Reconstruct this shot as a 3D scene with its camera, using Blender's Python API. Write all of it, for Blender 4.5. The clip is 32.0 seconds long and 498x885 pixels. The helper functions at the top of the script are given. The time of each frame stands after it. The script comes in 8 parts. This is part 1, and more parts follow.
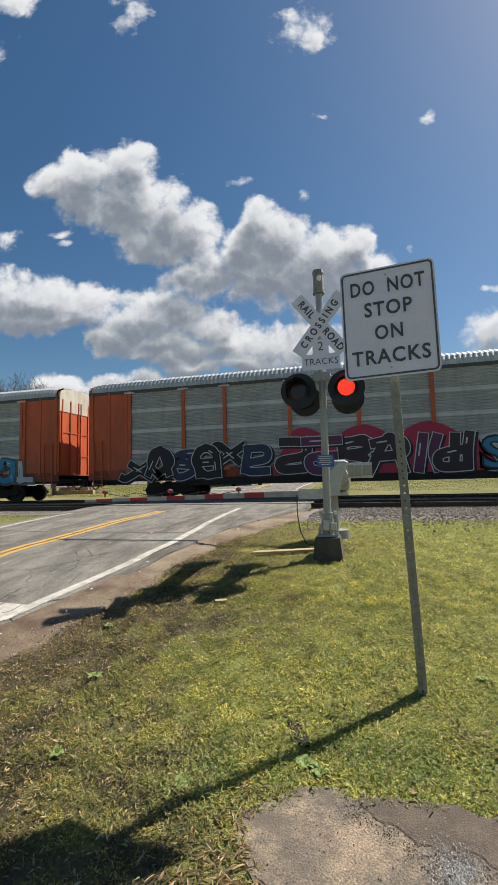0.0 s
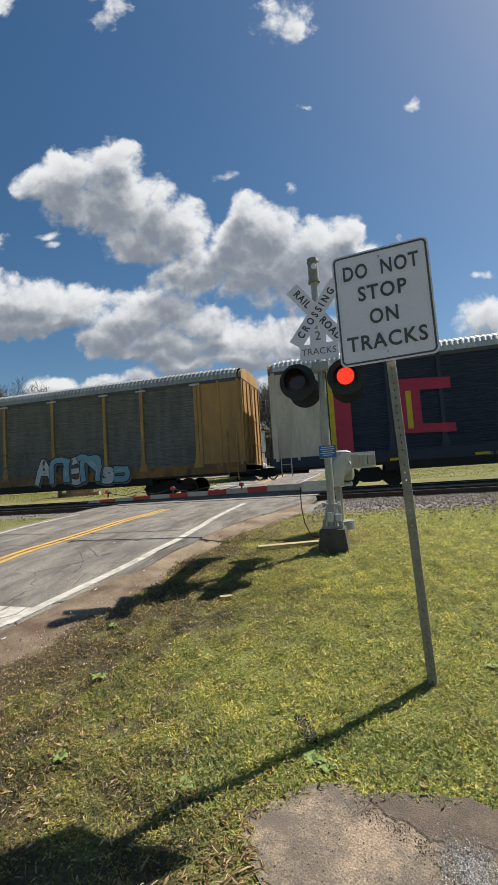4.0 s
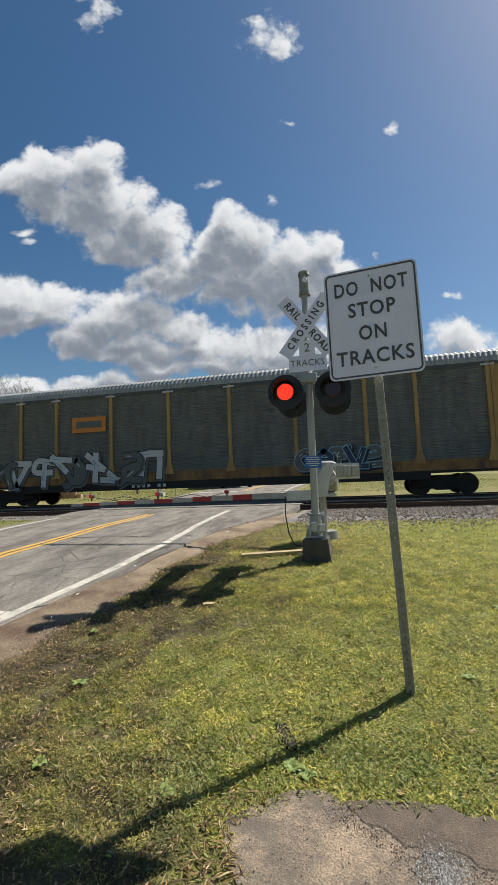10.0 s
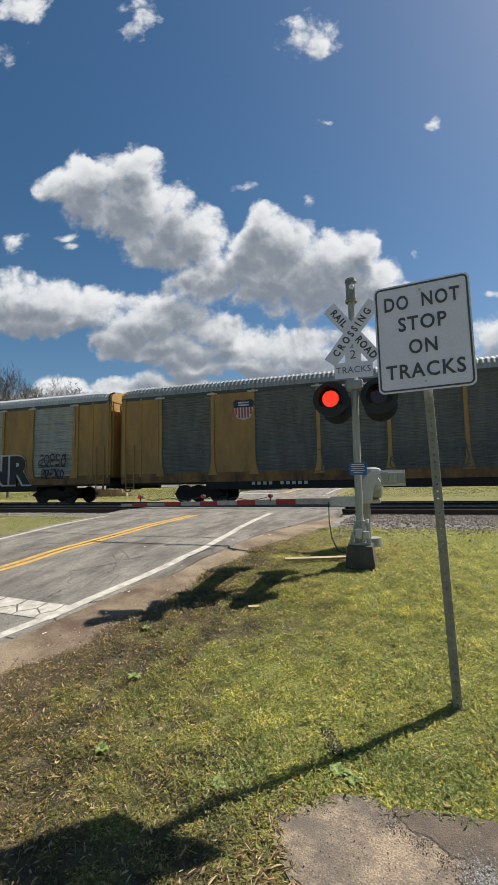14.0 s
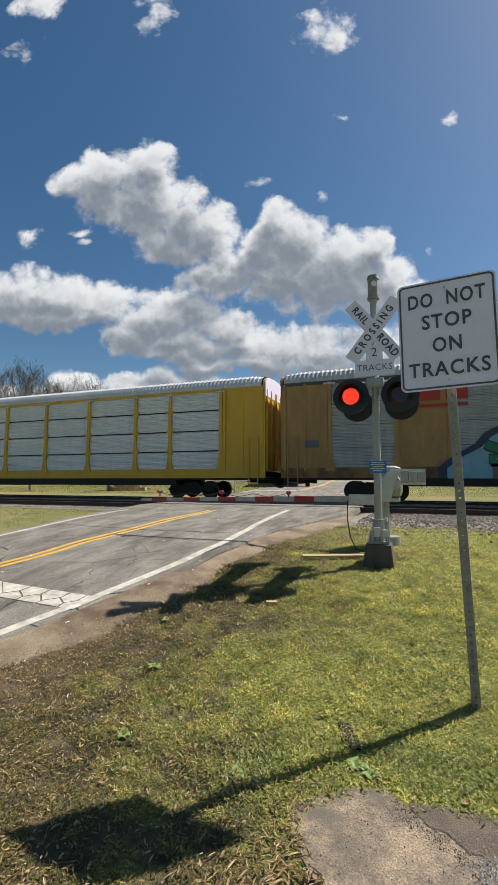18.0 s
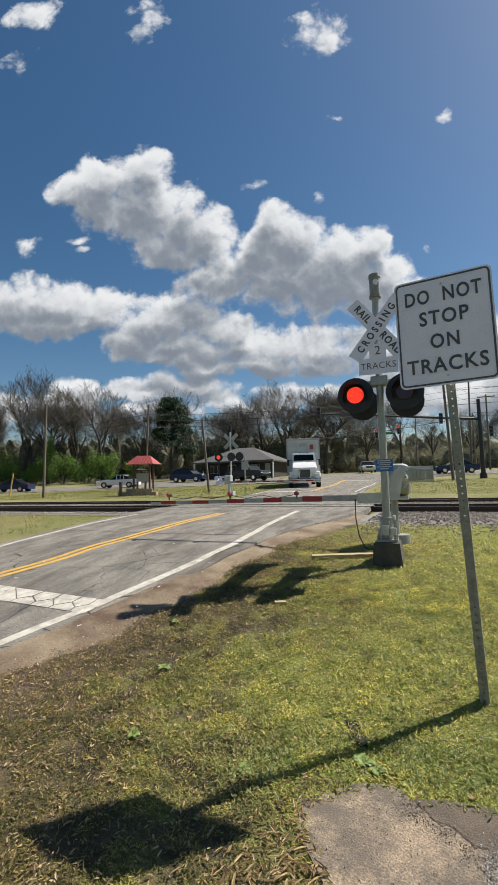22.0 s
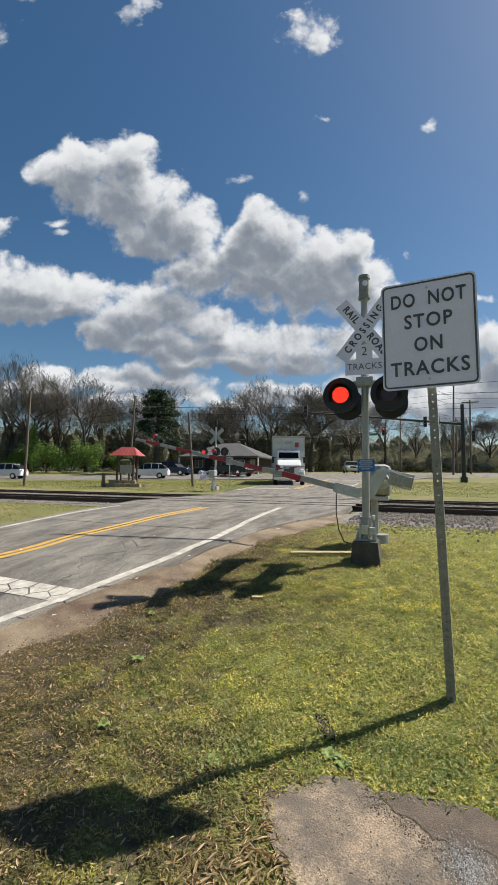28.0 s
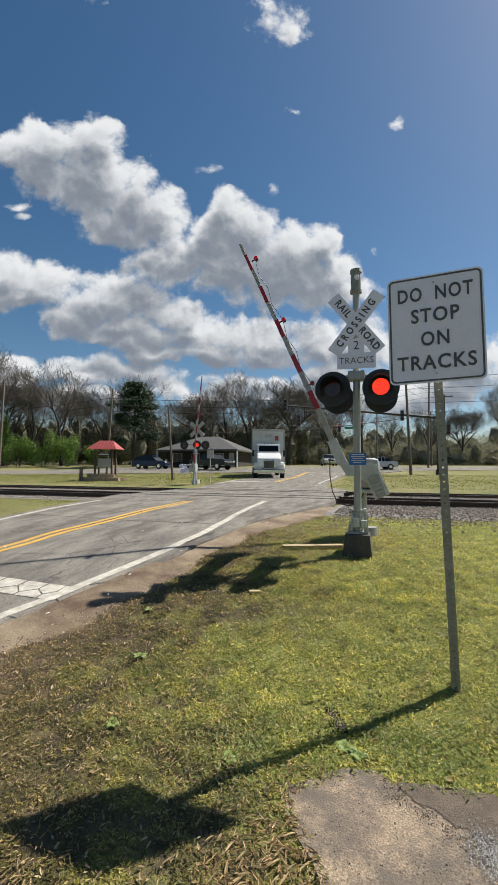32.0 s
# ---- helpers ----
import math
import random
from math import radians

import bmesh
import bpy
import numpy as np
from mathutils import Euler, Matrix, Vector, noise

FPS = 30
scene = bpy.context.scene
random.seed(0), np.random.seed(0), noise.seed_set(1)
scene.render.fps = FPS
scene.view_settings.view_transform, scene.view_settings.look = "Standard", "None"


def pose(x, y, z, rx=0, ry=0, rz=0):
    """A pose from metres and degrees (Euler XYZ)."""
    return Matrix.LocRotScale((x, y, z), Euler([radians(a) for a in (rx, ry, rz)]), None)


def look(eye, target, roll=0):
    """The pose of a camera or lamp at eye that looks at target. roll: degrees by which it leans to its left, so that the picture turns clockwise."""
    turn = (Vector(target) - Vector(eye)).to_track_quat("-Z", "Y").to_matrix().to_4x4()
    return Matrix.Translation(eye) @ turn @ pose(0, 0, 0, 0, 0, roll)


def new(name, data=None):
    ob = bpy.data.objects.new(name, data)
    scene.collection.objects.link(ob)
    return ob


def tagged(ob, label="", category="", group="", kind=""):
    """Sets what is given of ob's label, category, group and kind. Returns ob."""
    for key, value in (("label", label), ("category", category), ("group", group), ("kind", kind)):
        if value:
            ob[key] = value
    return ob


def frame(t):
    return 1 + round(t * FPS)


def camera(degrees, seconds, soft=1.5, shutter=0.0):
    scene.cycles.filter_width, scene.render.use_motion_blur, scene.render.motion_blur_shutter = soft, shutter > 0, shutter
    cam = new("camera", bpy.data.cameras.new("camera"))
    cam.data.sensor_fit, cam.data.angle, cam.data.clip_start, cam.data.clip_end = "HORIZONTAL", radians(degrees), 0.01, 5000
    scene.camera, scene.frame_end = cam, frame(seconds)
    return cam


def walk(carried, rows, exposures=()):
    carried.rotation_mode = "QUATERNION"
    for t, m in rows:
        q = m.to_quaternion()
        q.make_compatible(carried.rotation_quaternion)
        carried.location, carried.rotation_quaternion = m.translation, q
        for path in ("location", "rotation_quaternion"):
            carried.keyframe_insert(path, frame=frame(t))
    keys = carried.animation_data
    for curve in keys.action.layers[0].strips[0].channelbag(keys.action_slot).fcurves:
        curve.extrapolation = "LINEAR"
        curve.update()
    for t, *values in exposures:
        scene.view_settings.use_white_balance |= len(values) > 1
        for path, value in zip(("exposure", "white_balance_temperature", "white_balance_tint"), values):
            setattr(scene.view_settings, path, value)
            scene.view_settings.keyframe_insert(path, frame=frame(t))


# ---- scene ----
cam = camera(58.67, 32.0, soft=1.0)
PATH = [
    (0, (0.001, 0.000, 1.524), (-2.419, 9.664, 2.400), -1.44),
    (0.5, (0.006, -0.006, 1.514), (-2.239, 9.694, 2.441), -1.36),
    (1, (0.023, 0.004, 1.508), (-2.152, 9.722, 2.422), -1.46),
    (1.5, (0.022, 0.026, 1.512), (-2.141, 9.751, 2.376), -1.79),
    (2, (0.014, 0.049, 1.510), (-2.203, 9.764, 2.345), -2.15),
    (2.5, (0.026, 0.062, 1.506), (-2.331, 9.746, 2.323), -2.56),
    (4.5, (0.041, 0.083, 1.506), (-2.481, 9.730, 2.277), -3.84),
    (5, (0.047, 0.068, 1.514), (-2.379, 9.736, 2.317), -3.99),
    (5.5, (0.060, 0.049, 1.509), (-2.264, 9.735, 2.385), -3.99),
    (6, (0.062, 0.033, 1.512), (-2.182, 9.733, 2.444), -3.87),
    (6.5, (0.063, 0.030, 1.508), (-2.160, 9.733, 2.463), -3.70),
    (7, (0.073, 0.038, 1.508), (-2.155, 9.742, 2.441), -3.71),
    (7.5, (0.071, 0.050, 1.506), (-2.156, 9.758, 2.403), -3.62),
    (8, (0.068, 0.053, 1.512), (-2.145, 9.766, 2.383), -3.50),
    (8.5, (0.050, 0.048, 1.510), (-2.117, 9.770, 2.396), -3.24),
    (9, (0.037, 0.039, 1.519), (-2.084, 9.769, 2.422), -2.93),
    (9.5, (0.026, 0.026, 1.514), (-2.094, 9.753, 2.452), -2.44),
    (10, (0.024, 0.025, 1.519), (-2.160, 9.740, 2.438), -2.11),
    (10.5, (0.026, 0.025, 1.516), (-2.277, 9.715, 2.406), -1.95),
    (11, (0.031, 0.042, 1.515), (-2.446, 9.693, 2.369), -2.00),
    (11.5, (0.038, 0.033, 1.544), (-2.582, 9.650, 2.347), -2.05),
    (12, (0.023, 0.018, 1.561), (-2.683, 9.612, 2.353), -1.78),
    (12.5, (-0.079, -0.001, 1.568), (-2.787, 9.590, 2.389), -1.40),
    (13, (-0.125, -0.033, 1.585), (-2.892, 9.540, 2.425), -1.05),
    (13.5, (-0.086, -0.057, 1.591), (-3.015, 9.462, 2.483), -0.77),
    (14, (-0.006, -0.109, 1.581), (-3.068, 9.363, 2.541), -0.87),
    (14.5, (0.025, -0.140, 1.573), (-3.075, 9.314, 2.581), -0.98),
    (16.5, (-0.025, -0.172, 1.564), (-2.986, 9.301, 2.785), 0.67),
    (17, (-0.020, -0.153, 1.561), (-3.153, 9.270, 2.743), 0.71),
    (17.5, (-0.033, -0.136, 1.558), (-3.340, 9.241, 2.624), 0.50),
    (18, (-0.021, -0.150, 1.576), (-3.457, 9.199, 2.465), 0.09),
    (18.5, (0.029, -0.170, 1.559), (-3.437, 9.176, 2.357), 0.01),
    (19, (0.031, -0.174, 1.544), (-3.374, 9.197, 2.317), -0.14),
    (19.5, (0.028, -0.174, 1.558), (-3.361, 9.204, 2.310), -0.32),
    (20, (0.046, -0.164, 1.564), (-3.391, 9.195, 2.346), -0.68),
    (20.5, (0.066, -0.166, 1.568), (-3.468, 9.151, 2.404), -1.08),
    (21, (0.091, -0.158, 1.565), (-3.554, 9.112, 2.456), -1.29),
    (21.5, (0.079, -0.157, 1.571), (-3.584, 9.103, 2.488), -1.33),
    (22, (0.052, -0.160, 1.566), (-3.601, 9.102, 2.505), -1.36),
    (22.5, (0.059, -0.164, 1.556), (-3.536, 9.121, 2.490), -1.25),
    (23, (0.052, -0.171, 1.561), (-3.438, 9.157, 2.454), -1.13),
    (23.5, (0.049, -0.168, 1.554), (-3.340, 9.203, 2.387), -1.06),
    (24, (0.050, -0.162, 1.553), (-3.246, 9.248, 2.318), -0.92),
    (24.5, (0.048, -0.155, 1.548), (-3.186, 9.279, 2.278), -0.75),
    (25, (0.037, -0.149, 1.543), (-3.192, 9.287, 2.272), -0.42),
    (25.5, (0.034, -0.157, 1.553), (-3.244, 9.260, 2.314), -0.04),
    (27.5, (0.080, -0.161, 1.559), (-3.328, 9.201, 2.409), 0.94),
    (28, (0.082, -0.156, 1.557), (-3.281, 9.224, 2.403), 0.76),
    (28.5, (0.077, -0.159, 1.560), (-3.196, 9.254, 2.391), 0.50),
    (29, (0.027, -0.170, 1.575), (-3.134, 9.284, 2.381), 0.25),
    (29.5, (-0.060, -0.179, 1.571), (-3.099, 9.315, 2.365), 0.19),
    (30, (-0.106, -0.181, 1.566), (-3.041, 9.348, 2.333), 0.21),
    (30.5, (-0.120, -0.183, 1.564), (-3.008, 9.362, 2.297), 0.41),
    (31, (-0.122, -0.187, 1.562), (-3.010, 9.360, 2.280), 0.57),
    (31.5, (-0.135, -0.190, 1.560), (-3.014, 9.360, 2.271), 0.60),
    (32, (-0.134, -0.186, 1.565), (-3.015, 9.365, 2.264), 0.52),
]
walk(cam, [(t, look(eye, target, roll)) for t, eye, target, roll in PATH])

# ---- world, sun, exposure ----
SUN_AZ, SUN_EL = 46.0, 51.0          # degrees from +y towards +x, and above the horizon
world = bpy.data.worlds.new("sky")
scene.world = world
world.use_nodes = True
wn = world.node_tree.nodes
sky = wn.new("ShaderNodeTexSky")
sky.sky_type = "NISHITA"
sky.sun_disc = False
sky.sun_elevation = radians(SUN_EL)
sky.sun_rotation = radians(SUN_AZ)
sky.air_density, sky.dust_density, sky.ozone_density = 1.0, 0.6, 1.0
wn["Background"].inputs["Strength"].default_value = 0.058
deep = wn.new("ShaderNodeHueSaturation")
deep.inputs["Saturation"].default_value = 1.27
deep.inputs["Hue"].default_value = 0.495
world.node_tree.links.new(sky.outputs[0], deep.inputs["Color"])
world.node_tree.links.new(deep.outputs[0], wn["Background"].inputs["Color"])
sun = new("sun", bpy.data.lights.new("sun", "SUN"))
sun.data.energy, sun.data.angle, sun.data.color = 5.0, radians(0.53), (1.0, 0.95, 0.87)
to_sun = Vector((math.sin(radians(SUN_AZ)) * math.cos(radians(SUN_EL)), math.cos(radians(SUN_AZ)) * math.cos(radians(SUN_EL)), math.sin(radians(SUN_EL))))
sun.matrix_world = look(to_sun * 60, (0, 0, 0))
scene.view_settings.exposure = 0.56


# ---- materials ----
def material(name, base, rough=0.6, metal=0.0, other=None, scale=4.0, mix=0.5, bump=0.0, bump_scale=60.0, fine=0.12, glow=0.0, vary=0.0, stretch=(1, 1, 1), coat=0.0):
    """A base colour broken up by large stains of another colour and a fine grain, with relief."""
    m = bpy.data.materials.new(name)
    m.use_nodes = True
    n, l = m.node_tree.nodes, m.node_tree.links
    b = n["Principled BSDF"]
    b.inputs["Roughness"].default_value, b.inputs["Metallic"].default_value = rough, metal
    b.inputs["Coat Weight"].default_value = coat
    co = n.new("ShaderNodeTexCoord")
    mp = n.new("ShaderNodeMapping")
    mp.inputs["Scale"].default_value = stretch
    l.new(co.outputs["Object"], mp.inputs["Vector"])
    n1, n2 = n.new("ShaderNodeTexNoise"), n.new("ShaderNodeTexNoise")
    n1.inputs["Scale"].default_value, n1.inputs["Detail"].default_value, n1.inputs["Roughness"].default_value = scale, 6, 0.65
    n2.inputs["Scale"].default_value, n2.inputs["Detail"].default_value = bump_scale, 4
    for k in (n1, n2):
        l.new(mp.outputs[0], k.inputs["Vector"])
    ramp = n.new("ShaderNodeMapRange")
    ramp.inputs["From Min"].default_value, ramp.inputs["From Max"].default_value = 0.38, 0.66
    ramp.inputs["To Max"].default_value = mix
    l.new(n1.outputs["Fac"], ramp.inputs["Value"])
    mx = n.new("ShaderNodeMix")
    mx.data_type = "RGBA"
    o = other or tuple(c * 0.6 for c in base)
    mx.inputs["A"].default_value, mx.inputs["B"].default_value = (*base, 1), (*o, 1)
    l.new(ramp.outputs[0], mx.inputs["Factor"])
    hs = n.new("ShaderNodeHueSaturation")
    l.new(mx.outputs["Result"], hs.inputs["Color"])
    ma = n.new("ShaderNodeMapRange")
    ma.inputs["From Min"].default_value, ma.inputs["From Max"].default_value = 0.3, 0.7
    ma.inputs["To Min"].default_value, ma.inputs["To Max"].default_value = 1 - fine, 1 + fine
    l.new(n2.outputs["Fac"], ma.inputs["Value"])
    val = ma.outputs[0]
    if vary:
        inf, mu, rr = n.new("ShaderNodeObjectInfo"), n.new("ShaderNodeMath"), n.new("ShaderNodeMapRange")
        rr.inputs["To Min"].default_value, rr.inputs["To Max"].default_value = 1 - vary, 1 + vary
        l.new(inf.outputs["Random"], rr.inputs["Value"])
        mu.operation = "MULTIPLY"
        l.new(rr.outputs[0], mu.inputs[0])
        l.new(val, mu.inputs[1])
        val = mu.outputs[0]
    l.new(val, hs.inputs["Value"])
    l.new(hs.outputs[0], b.inputs["Base Color"])
    if bump:
        bp = n.new("ShaderNodeBump")
        bp.inputs["Strength"].default_value, bp.inputs["Distance"].default_value = bump, 0.01
        l.new(n2.outputs["Fac"], bp.inputs["Height"])
        l.new(bp.outputs[0], b.inputs["Normal"])
    if glow:
        b.inputs["Emission Color"].default_value, b.inputs["Emission Strength"].default_value = (*base, 1), glow
    return m


def glass(name, tint=(0.02, 0.025, 0.03), rough=0.06):
    m = bpy.data.materials.new(name)
    m.use_nodes = True
    b = m.node_tree.nodes["Principled BSDF"]
    b.inputs["Base Color"].default_value, b.inputs["Roughness"].default_value = (*tint, 1), rough
    b.inputs["Coat Weight"].default_value = 0.5
    return m


ASPHALT = material("asphalt", (0.23, 0.208, 0.172), 0.9, other=(0.085, 0.077, 0.067), scale=2.4, mix=0.85, bump=0.9, bump_scale=80, fine=0.6, stretch=(1.5, 0.5, 1))
PAINT_W = material("road_paint_white", (0.58, 0.54, 0.46), 0.75, other=(0.30, 0.27, 0.22), scale=7, mix=0.8, bump=0.2, bump_scale=120, fine=0.15)
PAINT_Y = material("road_paint_yellow", (0.62, 0.36, 0.05), 0.75, other=(0.36, 0.24, 0.10), scale=9, mix=0.7, bump=0.2, bump_scale=120, fine=0.15)
TAR = material("tar", (0.02, 0.02, 0.02), 0.7, bump=0.2)
DIRT = material("dirt", (0.25, 0.192, 0.125), 0.95, other=(0.10, 0.062, 0.038), scale=1.7, mix=1.0, bump=0.7, bump_scale=90, fine=0.4)
CONCRETE = material("concrete", (0.29, 0.218, 0.146), 0.92, other=(0.115, 0.093, 0.071), scale=4.2, mix=1.0, bump=0.5, bump_scale=110, fine=0.55)
DARKCON = material("old_concrete", (0.055, 0.05, 0.045), 0.9, other=(0.10, 0.09, 0.075), scale=6, mix=0.7, bump=0.6, bump_scale=70)
BALLAST = material("ballast", (0.24, 0.22, 0.20), 0.95, other=(0.12, 0.11, 0.10), scale=25, mix=0.9, bump=1.0, bump_scale=40, fine=0.5)
TIE = material("tie_wood", (0.07, 0.055, 0.045), 0.9, bump=0.5, stretch=(6, 1, 1))
RAILSTEEL = material("rail_rust", (0.075, 0.045, 0.032), 0.75, 0.3, bump=0.3)
RAILTOP = material("rail_head", (0.55, 0.54, 0.53), 0.3, 1.0, fine=0.05)
GALV = material("galvanised_steel", (0.50, 0.51, 0.51), 0.45, 0.55, other=(0.36, 0.36, 0.355), scale=14, mix=0.7, fine=0.08)
ALU = material("aluminium_paint", (0.50, 0.51, 0.50), 0.5, 0.35, other=(0.38, 0.375, 0.36), scale=5, mix=0.6, fine=0.06)
MASTALU = material("weathered_aluminium", (0.36, 0.36, 0.34), 0.5, 0.4, other=(0.25, 0.245, 0.22), scale=5, mix=0.7, fine=0.1, stretch=(3, 3, 0.5))
BLACK = material("black_paint", (0.013, 0.015, 0.019), 0.6, other=(0.024, 0.027, 0.034), scale=6, fine=0.1)
WHITE = material("white_sheet", (0.74, 0.71, 0.86), 0.45, other=(0.66, 0.63, 0.75), scale=5, mix=0.5, fine=0.04)
INK = material("black_letters", (0.065, 0.066, 0.078), 0.5, other=(0.09, 0.09, 0.10), scale=9)
FADED = material("faded_letters", (0.10, 0.09, 0.08), 0.6)
# white arm sheeting, its backlit shade mixed into the colour
ARMWHITE = material("backlit_white_sheet", (0.36, 0.35, 0.345), 0.5, other=(0.22, 0.21, 0.205), scale=6, mix=0.7)
OFFWHITE = material("white_letters", (0.7, 0.7, 0.68), 0.6)
RED = material("red_sheeting", (0.33, 0.015, 0.022), 0.4, other=(0.20, 0.012, 0.016), scale=8)
BLUE = material("blue_sheet", (0.02, 0.14, 0.42), 0.45, fine=0.05)
LIT = material("lit_red_lens", (1.0, 0.045, 0.018), 0.3, glow=1.5, fine=0.5, bump_scale=70)
SMALL_LIT = material("lit_arm_lamp", (0.55, 0.006, 0.015), 0.3, glow=0.12)
POST = material("weathered_post", (0.29, 0.285, 0.255), 0.6, 0.4, other=(0.19, 0.183, 0.155), scale=14, mix=0.7)
DULL = material("unlit_lens", (0.045, 0.012, 0.012), 0.12, fine=0.2)
WOOD = material("weathered_wood", (0.42, 0.33, 0.17), 0.8, other=(0.26, 0.2, 0.12), scale=6, stretch=(1, 8, 8), fine=0.15)
POLE = material("pole_wood", (0.16, 0.13, 0.105), 0.9, other=(0.10, 0.08, 0.065), scale=4, stretch=(3, 3, 0.4), fine=0.2)


def crackle(m, scale, width, stretch=(1.3, 0.35, 1), stain=1.1, dark=(0.072, 0.058, 0.045), most=0.75, from_=0.52, rough=0.6):
    """Fine dark cracks in some stretches of a paved surface, and oily stains."""
    n, l = m.node_tree.nodes, m.node_tree.links
    b = n["Principled BSDF"]
    was = b.inputs["Base Color"].links[0].from_socket
    co, wp, ad = n.new("ShaderNodeTexCoord"), n.new("ShaderNodeTexNoise"), n.new("ShaderNodeVectorMath")
    wp.inputs["Scale"].default_value, wp.inputs["Detail"].default_value = 3.0, 5
    l.new(co.outputs["Object"], wp.inputs["Vector"])
    ad.operation = "MULTIPLY_ADD"
    ad.inputs[1].default_value = (0.35, 0.35, 0)
    l.new(wp.outputs["Color"], ad.inputs[0])
    l.new(co.outputs["Object"], ad.inputs[2])
    vo, th, mk, mr, mu = n.new("ShaderNodeTexVoronoi"), n.new("ShaderNodeMapRange"), n.new("ShaderNodeTexNoise"), n.new("ShaderNodeMapRange"), n.new("ShaderNodeMath")
    vo.feature = "DISTANCE_TO_EDGE"
    vo.inputs["Scale"].default_value = scale
    l.new(ad.outputs[0], vo.inputs["Vector"])
    th.inputs["From Min"].default_value, th.inputs["From Max"].default_value = width, width * 0.3
    l.new(vo.outputs["Distance"], th.inputs["Value"])
    mk.inputs["Scale"].default_value, mk.inputs["Detail"].default_value = 0.7, 3
    l.new(co.outputs["Object"], mk.inputs["Vector"])
    mr.inputs["From Min"].default_value, mr.inputs["From Max"].default_value = 0.50, 0.60
    l.new(mk.outputs["Fac"], mr.inputs["Value"])
    mu.operation = "MULTIPLY"
    l.new(th.outputs[0], mu.inputs[0])
    l.new(mr.outputs[0], mu.inputs[1])
    mx = n.new("ShaderNodeMix")
    mx.data_type = "RGBA"
    mx.inputs["B"].default_value = (0.03, 0.028, 0.025, 1)
    l.new(mu.outputs[0], mx.inputs["Factor"])
    l.new(was, mx.inputs["A"])
    st, sr, sm, mp = n.new("ShaderNodeTexNoise"), n.new("ShaderNodeMapRange"), n.new("ShaderNodeMix"), n.new("ShaderNodeMapping")
    mp.inputs["Scale"].default_value = stretch
    l.new(co.outputs["Object"], mp.inputs["Vector"])
    l.new(mp.outputs[0], st.inputs["Vector"])
    st.inputs["Scale"].default_value, st.inputs["Detail"].default_value, st.inputs["Roughness"].default_value = stain, 10, rough
    sr.inputs["From Min"].default_value, sr.inputs["From Max"].default_value, sr.inputs["To Max"].default_value = from_, from_ + 0.12, most
    l.new(st.outputs["Fac"], sr.inputs["Value"])
    sm.data_type = "RGBA"
    sm.inputs["B"].default_value = (*dark, 1)
    l.new(sr.outputs[0], sm.inputs["Factor"])
    l.new(mx.outputs["Result"], sm.inputs["A"])
    l.new(sm.outputs["Result"], b.inputs["Base Color"])


def led_dots(m, scale):
    """The lit lens is a field of small round diodes."""
    n, l = m.node_tree.nodes, m.node_tree.links
    co, vo, mr = n.new("ShaderNodeTexCoord"), n.new("ShaderNodeTexVoronoi"), n.new("ShaderNodeMapRange")
    vo.inputs["Scale"].default_value, vo.inputs["Randomness"].default_value = scale, 0.35
    l.new(co.outputs["Object"], vo.inputs["Vector"])
    mr.inputs["From Min"].default_value, mr.inputs["From Max"].default_value = 0.15, 0.5
    mr.inputs["To Min"].default_value, mr.inputs["To Max"].default_value = 1.7, 0.22
    l.new(vo.outputs["Distance"], mr.inputs["Value"])
    l.new(mr.outputs[0], n["Principled BSDF"].inputs["Emission Strength"])


led_dots(LIT, 55)
crackle(ASPHALT, 1.6, 0.018)
crackle(PAINT_W, 3.0, 0.012, (1, 1, 1), 4.0, (0.22, 0.20, 0.17), 0.5)
crackle(CONCRETE, 1.0, 0.003, (1, 1, 1), 2.7, (0.11, 0.09, 0.07), 0.85, 0.45, 0.85)


# ---- mesh helpers ----
def add_box(bm, x0, x1, y0, y1, z0, z1, bev=0.0):
    r = bmesh.ops.create_cube(bm, size=1)
    for v in r["verts"]:
        v.co = Vector(((x0 + x1) / 2 + v.co.x * (x1 - x0), (y0 + y1) / 2 + v.co.y * (y1 - y0), (z0 + z1) / 2 + v.co.z * (z1 - z0)))
    if bev:
        bmesh.ops.bevel(bm, geom=list({e for v in r["verts"] for e in v.link_edges}), offset=bev, segments=2, affect="EDGES", profile=0.5)
    return r["verts"]


def add_tube(bm, a, b, r0, r1=None, seg=12, caps=True):
    a, b = Vector(a), Vector(b)
    r1 = r0 if r1 is None else r1
    m = Matrix.Translation((a + b) / 2) @ (b - a).to_track_quat("Z", "Y").to_matrix().to_4x4()
    bmesh.ops.create_cone(bm, cap_ends=caps, segments=seg, radius1=r0, radius2=r1, depth=(b - a).length, matrix=m)


def add_cable(bm, pts, r, seg=6):
    """One bent tube through some points."""
    last = None
    for i, p in enumerate(pts):
        d = (Vector(pts[min(i + 1, len(pts) - 1)]) - Vector(pts[max(i - 1, 0)])).normalized()
        u = d.cross(Vector((0.31, 0.9, 0.29))).normalized()
        w_ = d.cross(u)
        ring = [bm.verts.new(Vector(p) + (u * math.cos(6.2832 * k / seg) + w_ * math.sin(6.2832 * k / seg)) * r) for k in range(seg)]
        if last:
            for k in range(seg):
                bm.faces.new((last[k], last[(k + 1) % seg], ring[(k + 1) % seg], ring[k]))
        last = ring
    bmesh.ops.recalc_face_normals(bm, faces=bm.faces)


